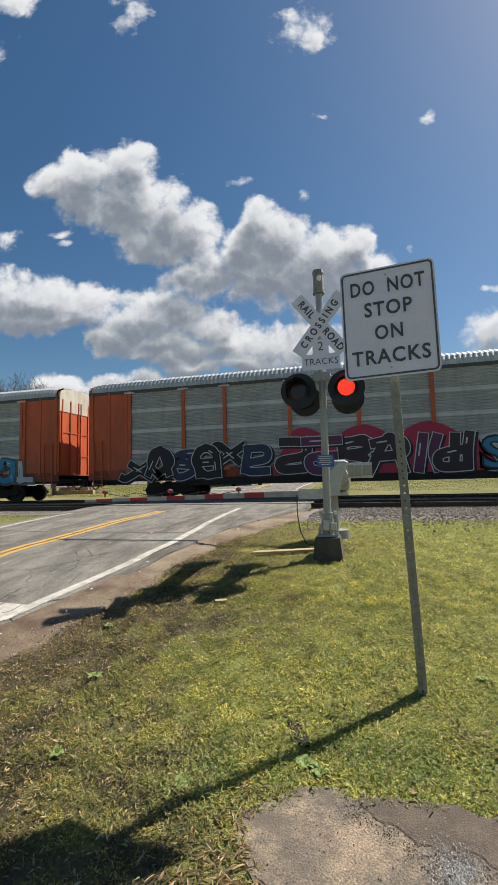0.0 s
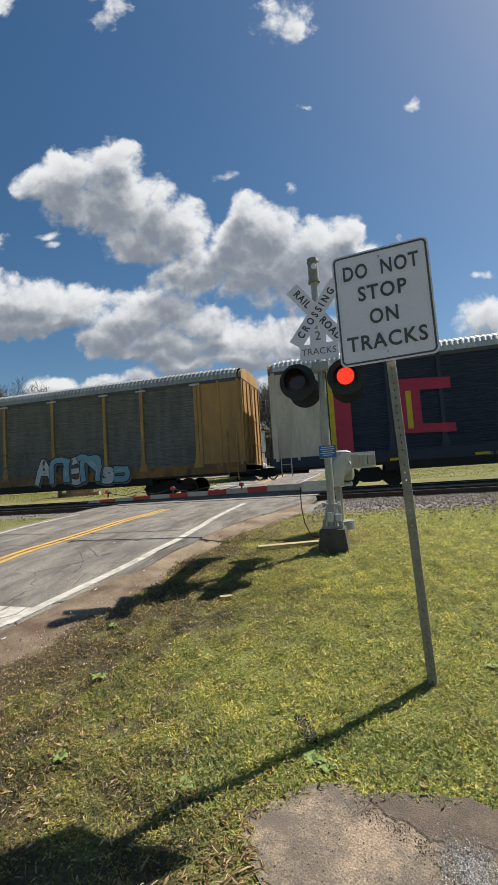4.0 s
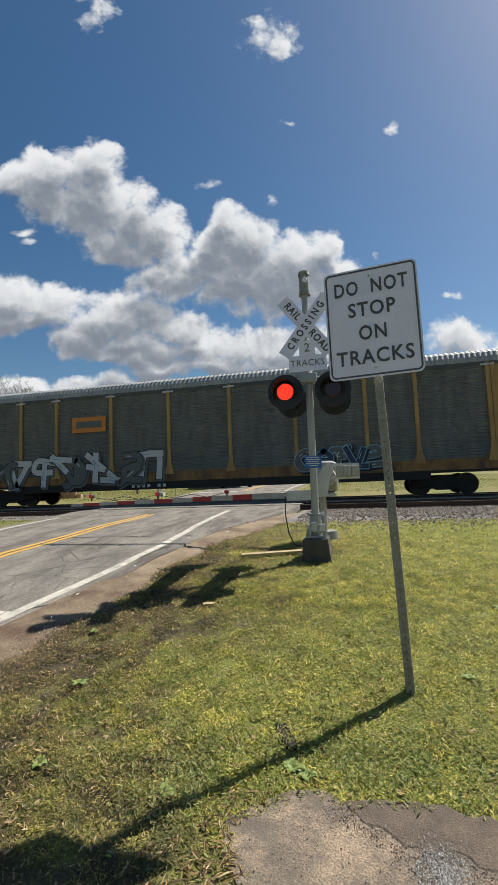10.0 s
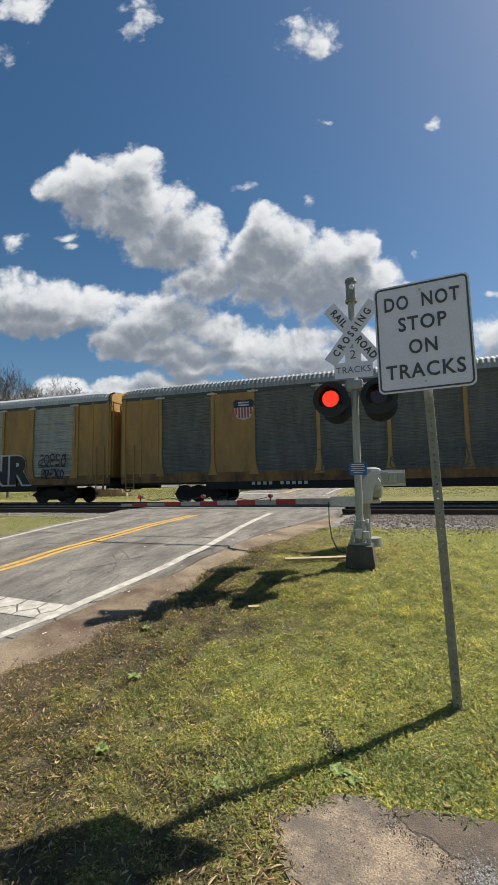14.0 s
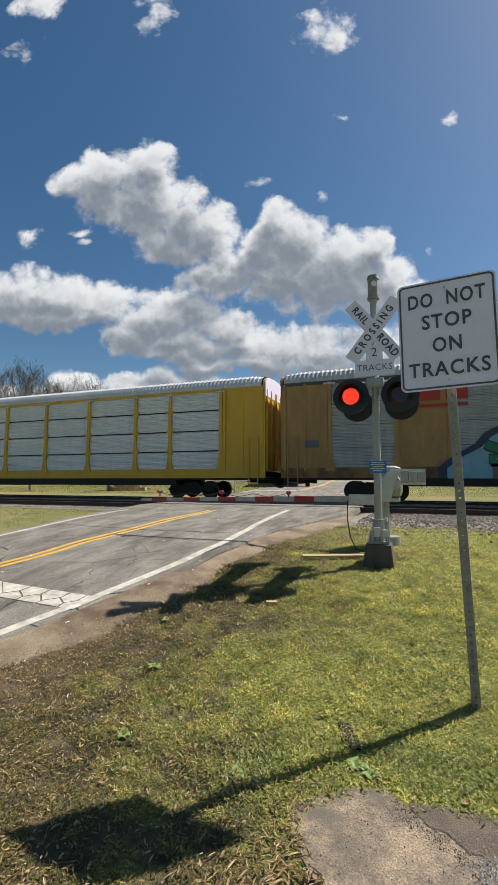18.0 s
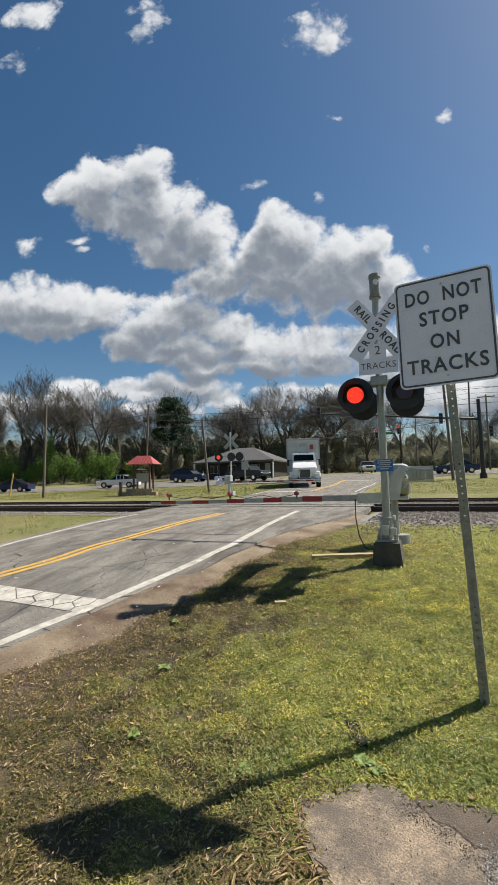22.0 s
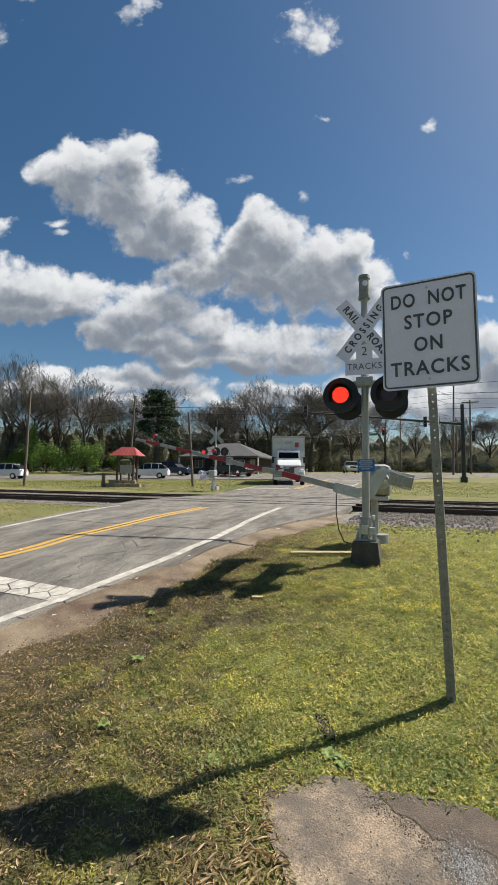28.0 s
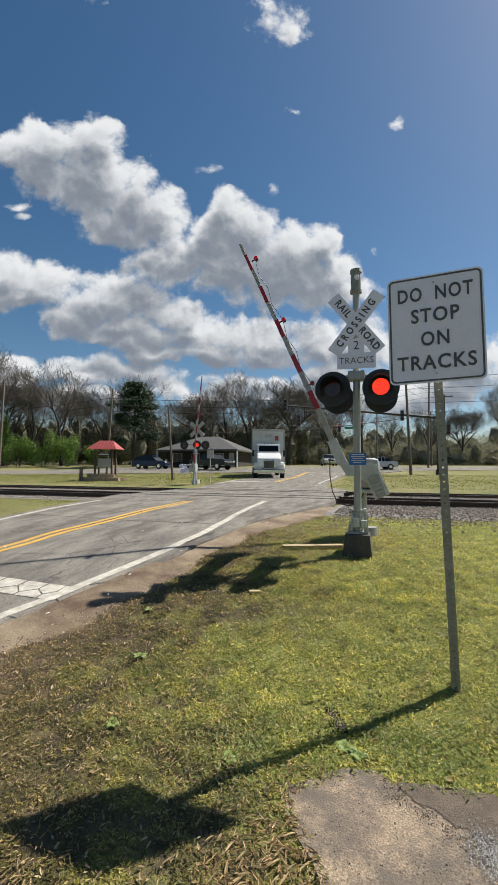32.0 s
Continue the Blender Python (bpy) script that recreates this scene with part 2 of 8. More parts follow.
def add_prism(bm, pts, lo, hi, axis="y"):
    """A flat outline, swept from lo to hi along an axis. pts: (x, z) for y, (y, z) for x, (x, y) for z."""
    def at(p, d):
        return {"y": (p[0], d, p[1]), "x": (d, p[0], p[1]), "z": (p[0], p[1], d)}[axis]
    a, b = [bm.verts.new(at(p, lo)) for p in pts], [bm.verts.new(at(p, hi)) for p in pts]
    k = len(pts)
    fs = [bm.faces.new(a), bm.faces.new(b[::-1])]
    fs += [bm.faces.new((a[(i + 1) % k], a[i], b[i], b[(i + 1) % k])) for i in range(k)]
    bmesh.ops.recalc_face_normals(bm, faces=fs)


def add_ball(bm, c, r, sx=1, sy=1, sz=1, seg=10):
    v = bmesh.ops.create_uvsphere(bm, u_segments=seg, v_segments=max(5, seg // 2 + 1), radius=r)["verts"]
    for p in v:
        p.co = Vector((c[0] + p.co.x * sx, c[1] + p.co.y * sy, c[2] + p.co.z * sz))


def mesh_of(bm, material_, name="mesh", smooth=False):
    me = bpy.data.meshes.new(name)
    bm.to_mesh(me)
    bm.free()
    me.materials.append(material_)
    if smooth:
        me.shade_smooth()
        me.set_sharp_from_angle(angle=radians(40))
    return me


def part(name, bm, material_, parent=None, label="", smooth=False):
    """Links a bmesh as one mesh object, under a thing or a part where one is given."""
    ob = new(name, mesh_of(bm, material_, name, smooth))
    ob.parent = parent
    return tagged(ob, label)


def thing(name, x, y, z, label, category, group="", rz=0, kind=""):
    ob = new(name)
    ob.matrix_basis = pose(x, y, z, 0, 0, rz)
    return tagged(ob, label, category, group, kind)


def sheet_mesh(name, verts, faces, material_):
    me = bpy.data.meshes.new(name)
    me.from_pydata(verts, [], faces)
    me.materials.append(material_)
    return me


def letters(name, text, size, material_, parent, m, depth=0.002, fat=0.0, squeeze=1.0, spacing=1.0, split=False):
    """Words in the built-in font as a mesh, centred, lying in the local xy plane of m."""
    cu = bpy.data.curves.new(name, "FONT")
    cu.body, cu.size, cu.extrude, cu.offset, cu.space_character = text, size, depth, fat, spacing
    cu.align_x, cu.align_y = "CENTER", "CENTER"
    cu.resolution_u = 3
    tmp = bpy.data.objects.new(name, cu)
    scene.collection.objects.link(tmp)
    me = bpy.data.meshes.new_from_object(tmp.evaluated_get(bpy.context.evaluated_depsgraph_get()))
    bpy.data.objects.remove(tmp)
    me.materials.clear()
    me.materials.append(material_)
    if not split:
        ob = new(name, me)
        ob.parent = parent
        ob.matrix_basis = m @ Matrix.Diagonal((squeeze, 1, 1, 1))
        return ob
    bm = bmesh.new()                                     # one object for each letter
    bm.from_mesh(me)
    todo = set(bm.verts)
    while todo:
        stack, isle = [todo.pop()], set()
        while stack:
            q = stack.pop()
            isle.add(q)
            for e in q.link_edges:
                o = e.other_vert(q)
                if o in todo:
                    todo.discard(o)
                    stack.append(o)
        order = {q: i for i, q in enumerate(isle)}
        faces = {f for q in isle for f in q.link_faces}
        ob = new("letter", sheet_mesh("letter", [tuple(q.co) for q in order], [[order[q] for q in f.verts] for f in faces], material_))
        ob.parent = parent
        ob.matrix_basis = m @ Matrix.Diagonal((squeeze, 1, 1, 1))
    bm.free()


# ---- the lie of the land ----
GY = [-3000, -8, 2.6, 3.2, 4.5, 6.2, 9, 11.5, 13, 21, 23, 25, 30, 37, 45, 60, 80, 150, 3000]
GZ = [-0.6, -0.15, 0.0, 0.06, 0.26, 0.45, 0.62, 0.64, 0.58, 0.58, 0.82, 0.92, 1.10, 1.25, 1.65, 2.55, 3.2, 4.0, 4.0]


def land(x, y):
    return float(np.interp(y, GY, GZ))


RAIL_Z = 0.80
TRACK_NEAR, TRACK_FAR = 14.73, 19.54


# ---- sky: a far backdrop of cumulus ----
# centre and half-size of each billow, in thousandths of the backdrop's distance
TOWER = ((-355, 672, 74, 62), (-424, 709, 62, 50), (-334, 734, 84, 67), (-249, 744, 68, 67), (-248, 654, 101, 89), (-156, 614, 98, 85), (-195, 552, 80, 52), (-97, 581, 59, 62))
MAIN = ((61, 605, 60, 62), (114, 571, 80, 69), (207, 532, 101, 76), (289, 547, 54, 53), (314, 485, 74, 62), (21, 542, 59, 62), (-32, 494, 85, 61), (87, 475, 145, 82), (206, 449, 120, 68), (-110, 479, 71, 41), (380, 438, 61, 41))
BANK = ((-567, 439, 100, 66), (-480, 447, 75, 56), (-416, 428, 76, 53), (-340, 416, 74, 56), (-465, 388, 113, 37), (-365, 383, 76, 29), (-225, 384, 102, 60), (-288, 337, 70, 42), (-135, 405, 103, 67), (-58, 366, 78, 40), (-173, 332, 90, 33), (-135, 305, 96, 42), (-19, 319, 91, 46), (85, 314, 105, 47), (177, 314, 92, 51), (257, 328, 80, 47), (20, 273, 117, 29), (-96, 266, 90, 24), (150, 274, 105, 33), (-211, 305, 51, 20), (309, 288, 80, 54), (390, 316, 81, 67))
LOW = ((-399, 226, 68, 28), (-311, 226, 69, 36), (-223, 227, 76, 39), (-134, 220, 76, 39), (-70, 195, 58, 32), (-435, 194, 74, 26), (97, 195, 104, 37), (19, 162, 77, 26), (201, 208, 79, 26), (281, 222, 106, 33), (608, 331, 82, 55), (660, 277, 110, 68), (588, 209, 95, 54), (493, 195, 121, 53), (-582, 194, 98, 38), (-260, 162, 150, 28), (386, 182, 146, 53))
SCRAPS = ((-540, 1190, 90, 50), (-575, 1070, 50, 62), (-239, 1155, 58, 92), (185, 1107, 101, 76), (197, 885, 50, 19), (481, 875, 28, 36), (22, 710, 54, 23), (155, 672, 16, 40), (602, 432, 49, 17), (420, 545, 14, 20), (-412, 582, 47, 22), (-392, 554, 45, 19), (-529, 577, 52, 44))
CLOUDS = TOWER + MAIN + BANK + LOW + SCRAPS


def cloud_density():
    """A node group: how thick the cloud is at a place of the backdrop, and how its billows stand out."""
    g = bpy.data.node_groups.new("cloud_density", "ShaderNodeTree")
    g.interface.new_socket("Place", in_out="INPUT", socket_type="NodeSocketVector")
    g.interface.new_socket("Density", in_out="OUTPUT", socket_type="NodeSocketFloat")
    g.interface.new_socket("Bulk", in_out="OUTPUT", socket_type="NodeSocketFloat")
    n, l = g.nodes, g.links
    gi, go = n.new("NodeGroupInput"), n.new("NodeGroupOutput")

    def math_(op, a, b, c=None):
        k = n.new("ShaderNodeMath")
        k.operation = op
        for i, v in enumerate((a, b, c)):
            if isinstance(v, (int, float)):
                k.inputs[i].default_value = v
            elif v is not None:
                l.new(v, k.inputs[i])
        return k.outputs[0]
    warp, mad, pl = n.new("ShaderNodeTexNoise"), n.new("ShaderNodeVectorMath"), n.new("ShaderNodeVectorMath")
    warp.inputs["Scale"].default_value, warp.inputs["Detail"].default_value, warp.inputs["Roughness"].default_value = 9.0, 5, 0.55
    l.new(gi.outputs[0], warp.inputs["Vector"])
    mad.operation = "MULTIPLY_ADD"
    mad.inputs[1].default_value, mad.inputs[2].default_value = (0.085, 0.085, 0), (-0.0425, -0.0425, 0)
    l.new(warp.outputs["Color"], mad.inputs[0])
    l.new(gi.outputs[0], pl.inputs[0])
    l.new(mad.outputs[0], pl.inputs[1])
    last = None
    for spot in CLOUDS:
        cx, cy, rx, ry = spot
        a, d = n.new("ShaderNodeVectorMath"), n.new("ShaderNodeVectorMath")
        a.operation, d.operation = "MULTIPLY_ADD", "DOT_PRODUCT"
        a.inputs[1].default_value = (1000 / rx, 1000 / ry, 0)
        a.inputs[2].default_value = (-cx / rx, -cy / ry, 0)
        l.new(pl.outputs[0], a.inputs[0])
        l.new(a.outputs[0], d.inputs[0])
        l.new(a.outputs[0], d.inputs[1])
        val = d.outputs["Value"]
        if spot in SCRAPS:
            val = math_("ADD", val, 0.62 if rx > 56 else 0.85)
        last = val if last is None else math_("SMOOTH_MIN", last, val, 0.45)
    body = math_("SUBTRACT", 1.0, math_("MINIMUM", last, 3.0))
    fb, vo = n.new("ShaderNodeTexNoise"), n.new("ShaderNodeTexVoronoi")
    fb.inputs["Scale"].default_value, fb.inputs["Detail"].default_value, fb.inputs["Roughness"].default_value = 11.0, 9, 0.6
    l.new(gi.outputs[0], fb.inputs["Vector"])
    vo.feature = "SMOOTH_F1"
    vo.inputs["Scale"].default_value, vo.inputs["Smoothness"].default_value = 17.0, 0.25
    vo.inputs["Detail"].default_value, vo.inputs["Roughness"].default_value = 3.0, 0.55
    l.new(pl.outputs[0], vo.inputs["Vector"])
    puff = math_("MULTIPLY_ADD", vo.outputs["Distance"], -0.9, 1.06)
    rag = math_("MULTIPLY_ADD", fb.outputs["Fac"], 2.3, -1.15)
    soft_ = math_("MULTIPLY_ADD", rag, 0.35, puff)
    l.new(math_("ADD", math_("ADD", body, rag), puff), go.inputs[0])
    l.new(math_("MULTIPLY_ADD", soft_, 0.55, body), go.inputs[1])
    return g


def cloud_material():
    m = bpy.data.materials.new("cumulus")
    m.use_nodes = True
    n, l = m.node_tree.nodes, m.node_tree.links
    n.clear()
    out, em, tr, mx = n.new("ShaderNodeOutputMaterial"), n.new("ShaderNodeEmission"), n.new("ShaderNodeBsdfTransparent"), n.new("ShaderNodeMixShader")
    co = n.new("ShaderNodeTexCoord")
    grp = cloud_density()

    def at(dx, dy):
        k = n.new("ShaderNodeGroup")
        k.node_tree = grp
        off = n.new("ShaderNodeVectorMath")
        off.inputs[1].default_value = (dx, dy, 0)
        l.new(co.outputs["Object"], off.inputs[0])
        l.new(off.outputs[0], k.inputs[0])
        return k

    def ranged(v, a, b, c=0.0, d=1.0):
        k = n.new("ShaderNodeMapRange")
        k.interpolation_type = "SMOOTHSTEP"
        for nm, q in (("From Min", a), ("From Max", b), ("To Min", c), ("To Max", d)):
            k.inputs[nm].default_value = q
        l.new(v, k.inputs["Value"])
        return k.outputs[0]

    def add(a, b, f=1.0):
        k = n.new("ShaderNodeMath")
        k.operation = "MULTIPLY_ADD"
        k.inputs[1].default_value = f
        l.new(b, k.inputs[0])
        l.new(a, k.inputs[2])
        return k.outputs[0]
    here, near_, far_ = at(0, 0), at(0.006, 0.016), at(0.024, 0.066)
    al = ranged(here.outputs[0], -0.2, 0.75)
    # cloud that lies towards the sun shades what is below it; billows are bright on the side that faces up
    depth = add(ranged(far_.outputs[1], -0.35, 1.05), ranged(here.outputs[1], 0.05, 1.15), 0.75)
    depth = add(depth, near_.outputs[1], 1.1)
    depth = add(depth, here.outputs[1], -1.1)
    lit = ranged(depth, -0.1, 1.9, 1.0, 0.0)
    col = n.new("ShaderNodeMix")
    col.data_type = "RGBA"
    col.inputs["A"].default_value, col.inputs["B"].default_value = (*CLOUD_SHADE, 1), (*CLOUD_LIGHT, 1)
    l.new(lit, col.inputs["Factor"])
    l.new(col.outputs["Result"], em.inputs["Color"])
    l.new(al, mx.inputs[0])
    l.new(tr.outputs[0], mx.inputs[1])
    l.new(em.outputs[0], mx.inputs[2])
    l.new(mx.outputs[0], out.inputs["Surface"])
    return m


CLOUD_SHADE, CLOUD_LIGHT = (0.15, 0.173, 0.207), (0.56, 0.57, 0.58)
CLOUD_D = 2600.0
me = sheet_mesh("clouds", [(-1.3, 0.0, 0), (1.1, 0.0, 0), (1.1, 1.35, 0), (-1.3, 1.35, 0)], [(0, 1, 2, 3)], cloud_material())
clouds = tagged(new("backdrop", me), "drifting white cumulus clouds with grey bases in blue sky", "clouds", kind="structure")


def cloud_pose(t):
    """The backdrop faces the crossing and drifts slowly to the north-west."""
    turn = Matrix.Rotation(radians(21.0 - 0.25 * (23.0 - t)), 4, "Z")
    return Matrix.Translation((0, 0, 1.5)) @ turn @ pose(0, CLOUD_D, 0, 90, 0, 0) @ Matrix.Diagonal((CLOUD_D, CLOUD_D, CLOUD_D, 1))


clouds.scale = (CLOUD_D,) * 3

# ---- ground ----
def patchiness(n, l, co):
    """Where the lawn is thin and dry: in large patches, more of them towards the road."""
    k, sp, ad, r = n.new("ShaderNodeTexNoise"), n.new("ShaderNodeSeparateXYZ"), n.new("ShaderNodeMath"), n.new("ShaderNodeMapRange")
    k.inputs["Scale"].default_value, k.inputs["Detail"].default_value, k.inputs["Roughness"].default_value = 1.5, 7, 0.72
    l.new(co.outputs["Object"], k.inputs["Vector"])
    l.new(co.outputs["Object"], sp.inputs[0])
    cl = n.new("ShaderNodeClamp")
    cl.inputs["Min"].default_value, cl.inputs["Max"].default_value = -3.0, 1.5
    l.new(sp.outputs[0], cl.inputs["Value"])
    ad.operation = "MULTIPLY_ADD"
    ad.inputs[1].default_value = -0.13
    l.new(cl.outputs[0], ad.inputs[0])
    worn = n.new("ShaderNodeMapRange")                   # and where one stands, beside the slab
    worn.inputs["From Min"].default_value, worn.inputs["From Max"].default_value = 2.7, 1.3
    worn.inputs["To Max"].default_value = 0.16
    l.new(sp.outputs[1], worn.inputs["Value"])
    both = n.new("ShaderNodeMath")
    l.new(k.outputs["Fac"], both.inputs[0])
    l.new(worn.outputs[0], both.inputs[1])
    l.new(both.outputs[0], ad.inputs[2])
    r.inputs["From Min"].default_value, r.inputs["From Max"].default_value = 0.60, 0.80
    l.new(ad.outputs[0], r.inputs["Value"])
    fy, fx, m1, m2 = n.new("ShaderNodeMapRange"), n.new("ShaderNodeMapRange"), n.new("ShaderNodeMath"), n.new("ShaderNodeMath")
    fy.inputs["From Min"].default_value, fy.inputs["From Max"].default_value = 14, 10
    fx.inputs["From Min"].default_value, fx.inputs["From Max"].default_value = -7.0, -6.5
    l.new(sp.outputs[1], fy.inputs["Value"])
    l.new(sp.outputs[0], fx.inputs["Value"])
    m1.operation = m2.operation = "MULTIPLY"
    l.new(fy.outputs[0], m1.inputs[0])
    l.new(fx.outputs[0], m1.inputs[1])
    spot, some, more = n.new("ShaderNodeTexNoise"), n.new("ShaderNodeMapRange"), n.new("ShaderNodeMath")   # and in small brown spots all over
    spot.inputs["Scale"].default_value, spot.inputs["Detail"].default_value, spot.inputs["Roughness"].default_value = 5.0, 6, 0.7
    l.new(co.outputs["Object"], spot.inputs["Vector"])
    some.inputs["From Min"].default_value, some.inputs["From Max"].default_value, some.inputs["To Max"].default_value = 0.54, 0.68, 0.75
    l.new(spot.outputs["Fac"], some.inputs["Value"])
    more.operation = "MAXIMUM"
    l.new(r.outputs[0], more.inputs[0])
    l.new(some.outputs[0], more.inputs[1])
    l.new(m1.outputs[0], m2.inputs[0])
    l.new(more.outputs[0], m2.inputs[1])
    return m2.outputs[0]


def ground_material():
    m = bpy.data.materials.new("lawn_soil")
    m.use_nodes = True
    n, l = m.node_tree.nodes, m.node_tree.links
    b = n["Principled BSDF"]
    b.inputs["Roughness"].default_value = 1.0
    co = n.new("ShaderNodeTexCoord")

    def noise_(scale, detail, lo, hi):
        k, r = n.new("ShaderNodeTexNoise"), n.new("ShaderNodeMapRange")
        k.inputs["Scale"].default_value, k.inputs["Detail"].default_value, k.inputs["Roughness"].default_value = scale, detail, 0.65
        r.inputs["From Min"].default_value, r.inputs["From Max"].default_value = lo, hi
        l.new(co.outputs["Object"], k.inputs["Vector"])
        l.new(k.outputs["Fac"], r.inputs["Value"])
        return r.outputs[0], k

    def mix(f, a, c):
        k = n.new("ShaderNodeMix")
        k.data_type = "RGBA"
        for s, v in (("A", a), ("B", c)):
            if isinstance(v, tuple):
                k.inputs[s].default_value = (*v, 1)
            else:
                l.new(v, k.inputs[s])
        l.new(f, k.inputs["Factor"])
        return k.outputs["Result"]
    big = patchiness(n, l, co)
    mid, _ = noise_(3.0, 6, 0.45, 0.62)
    fine, k3 = noise_(45, 5, 0.35, 0.68)
    green = mix(fine, mix(mid, (0.25, 0.265, 0.052), (0.36, 0.355, 0.085)), (0.10, 0.107, 0.028))
    straw = mix(mid, mix(fine, (0.17, 0.125, 0.052), (0.05, 0.038, 0.02)), (0.055, 0.042, 0.022))
    # bare reddish soil along the road's edge
    sep, wob = n.new("ShaderNodeSeparateXYZ"), n.new("ShaderNodeMath")
    l.new(co.outputs["Object"], sep.inputs[0])
    edge, _ = noise_(1.6, 4, 0.2, 0.8)
    wob.operation = "MULTIPLY_ADD"
    wob.inputs[1].default_value = 1.1
    l.new(edge, wob.inputs[0])
    l.new(sep.outputs[0], wob.inputs[2])
    soil = n.new("ShaderNodeMapRange")
    soil.inputs["From Min"].default_value, soil.inputs["From Max"].default_value = -1.7, -2.5
    l.new(wob.outputs[0], soil.inputs["Value"])
    far = n.new("ShaderNodeMapRange")
    far.inputs["From Min"].default_value, far.inputs["From Max"].default_value = 14, 10
    l.new(sep.outputs[1], far.inputs["Value"])
    green = mix(far.outputs[0], mix(mid, (0.13, 0.145, 0.034), (0.20, 0.175, 0.066)), green)   # the mown verges are duller
    west = n.new("ShaderNodeMapRange")
    west.inputs["From Min"].default_value, west.inputs["From Max"].default_value = -7.0, -6.5
    l.new(sep.outputs[0], west.inputs["Value"])
    mu0 = n.new("ShaderNodeMath")
    mu0.operation = "MULTIPLY"
    l.new(far.outputs[0], mu0.inputs[0])
    l.new(west.outputs[0], mu0.inputs[1])
    mu = n.new("ShaderNodeMath")
    mu.operation = "MULTIPLY"
    l.new(soil.outputs[0], mu.inputs[0])
    l.new(mu0.outputs[0], mu.inputs[1])
    beyond, aside, either = n.new("ShaderNodeMapRange"), n.new("ShaderNodeMapRange"), n.new("ShaderNodeMath")
    beyond.inputs["From Min"].default_value, beyond.inputs["From Max"].default_value = 19, 22
    aside.inputs["From Min"].default_value, aside.inputs["From Max"].default_value = -6.5, -7.5
    l.new(sep.outputs[1], beyond.inputs["Value"])
    l.new(sep.outputs[0], aside.inputs["Value"])
    either.operation = "MAXIMUM"
    l.new(beyond.outputs[0], either.inputs[0])
    l.new(aside.outputs[0], either.inputs[1])
    wide, _ = noise_(0.35, 7, 0.40, 0.62)
    green = mix(either.outputs[0], green, mix(wide, mix(mid, (0.13, 0.143, 0.038), (0.175, 0.17, 0.047)), (0.225, 0.19, 0.075)))
    here = n.new("ShaderNodeMath")                       # thin and dry on this side of the tracks alone
    here.operation = "MULTIPLY"
    l.new(big, here.inputs[0])
    l.new(mu0.outputs[0], here.inputs[1])
    c = mix(here.outputs[0], green, straw)
    c = mix(mu.outputs[0], c, mix(fine, (0.17, 0.115, 0.075), (0.085, 0.058, 0.038)))
    l.new(c, b.inputs["Base Color"])
    bp = n.new("ShaderNodeBump")
    bp.inputs["Strength"].default_value, bp.inputs["Distance"].default_value = 0.9, 0.03
    l.new(k3.outputs["Fac"], bp.inputs["Height"])
    l.new(bp.outputs[0], b.inputs["Normal"])
    return m


SOIL = ground_material()


def axis_steps(stops):
    out = []
    for (a, step), (b, _) in zip(stops, stops[1:]):
        out += list(np.arange(a, b - 1e-6, step))
    return out + [stops[-1][0]]


def road_edges(y):
    """The asphalt's ragged left and right edges."""
    wob = 0.05 * noise.noise((y * 1.7, 3, 0)) + 0.03 * noise.noise((y * 5, 9, 0))
    right = np.interp(y, [0, 2.5, 3.0, 3.6, 4.3, 5.2, 6.5, 8, 9.5, 12.5, 22, 24, 40, 50], [-4.6, -3.75, -3.52, -3.34, -3.12, -2.9, -2.7, -2.55, -2.1, -1.5, -1.8, -3.2, -3.6, 2.0])
    left = np.interp(y, [6, 8, 11, 13, 22, 25, 40, 50], [-7.75, -7.95, -8.4, -8.9, -9.6, -9.9, -10.6, -16.0])
    return left - wob, right + wob


gx = axis_steps([(-3000, 900), (-300, 60), (-60, 6), (-12, 1.0), (-5, 0.16), (4, 0.5), (12, 8), (60, 60), (300, 900), (3000, 1)])
gy = axis_steps([(-3000, 900), (-300, 60), (-60, 8), (-4, 1.0), (0.8, 0.14), (8.5, 0.35), (14, 1.0), (26, 2.0), (90, 30), (300, 900), (3000, 1)])
gv, gf = [], []


def slab_bed(x, y, inner=1.05):
    """1 away from the sunken slab, 0 over it."""
    d = math.hypot((x - 0.42) / 1.05, (y - 1.55) / 0.95)
    return min(1.0, max(0.0, (d - inner) / 0.25))


for y in gy:
    for x in gx:
        near = max(0.0, 1 - abs(x + 0.5) / 6) * max(0.0, 1 - abs(y - 4) / 7)
        h = near * (0.05 * noise.noise((x * 0.8, y * 0.8, 0)) + 0.03 * noise.noise((x * 3, y * 3, 4)) + 0.012 * noise.noise((x * 9, y * 9, 7)))
        h = h * slab_bed(x, y) - 0.03 * (1 - slab_bed(x, y, 0.72))
        lo, hi = road_edges(y)
        on_road = lo + 0.2 < x < hi - 0.2 and y < 62
        gv.append((x, y, land(x, y) + h - (0.06 if on_road else 0.0)))
w = len(gx)
gf = [(j * w + i, j * w + i + 1, (j + 1) * w + i + 1, (j + 1) * w + i) for j in range(len(gy) - 1) for i in range(w - 1)]
ground = tagged(new("ground", sheet_mesh("ground", gv, gf, SOIL)), "patchy spring lawn with dry leaves and bare soil", "ground", kind="structure")
ground.data.shade_smooth()


def road_z(y):
    return float(np.interp(y, [-60, 2.6, 3.2, 4.5, 6.2, 9, 11.5, 13, 22, 25, 30, 37, 45, 60, 80], [-0.4, 0.02, 0.08, 0.28, 0.52, 0.68, 0.75, 0.785, 0.785, 0.95, 1.12, 1.28, 1.68, 2.58, 3.22])) + 0.015


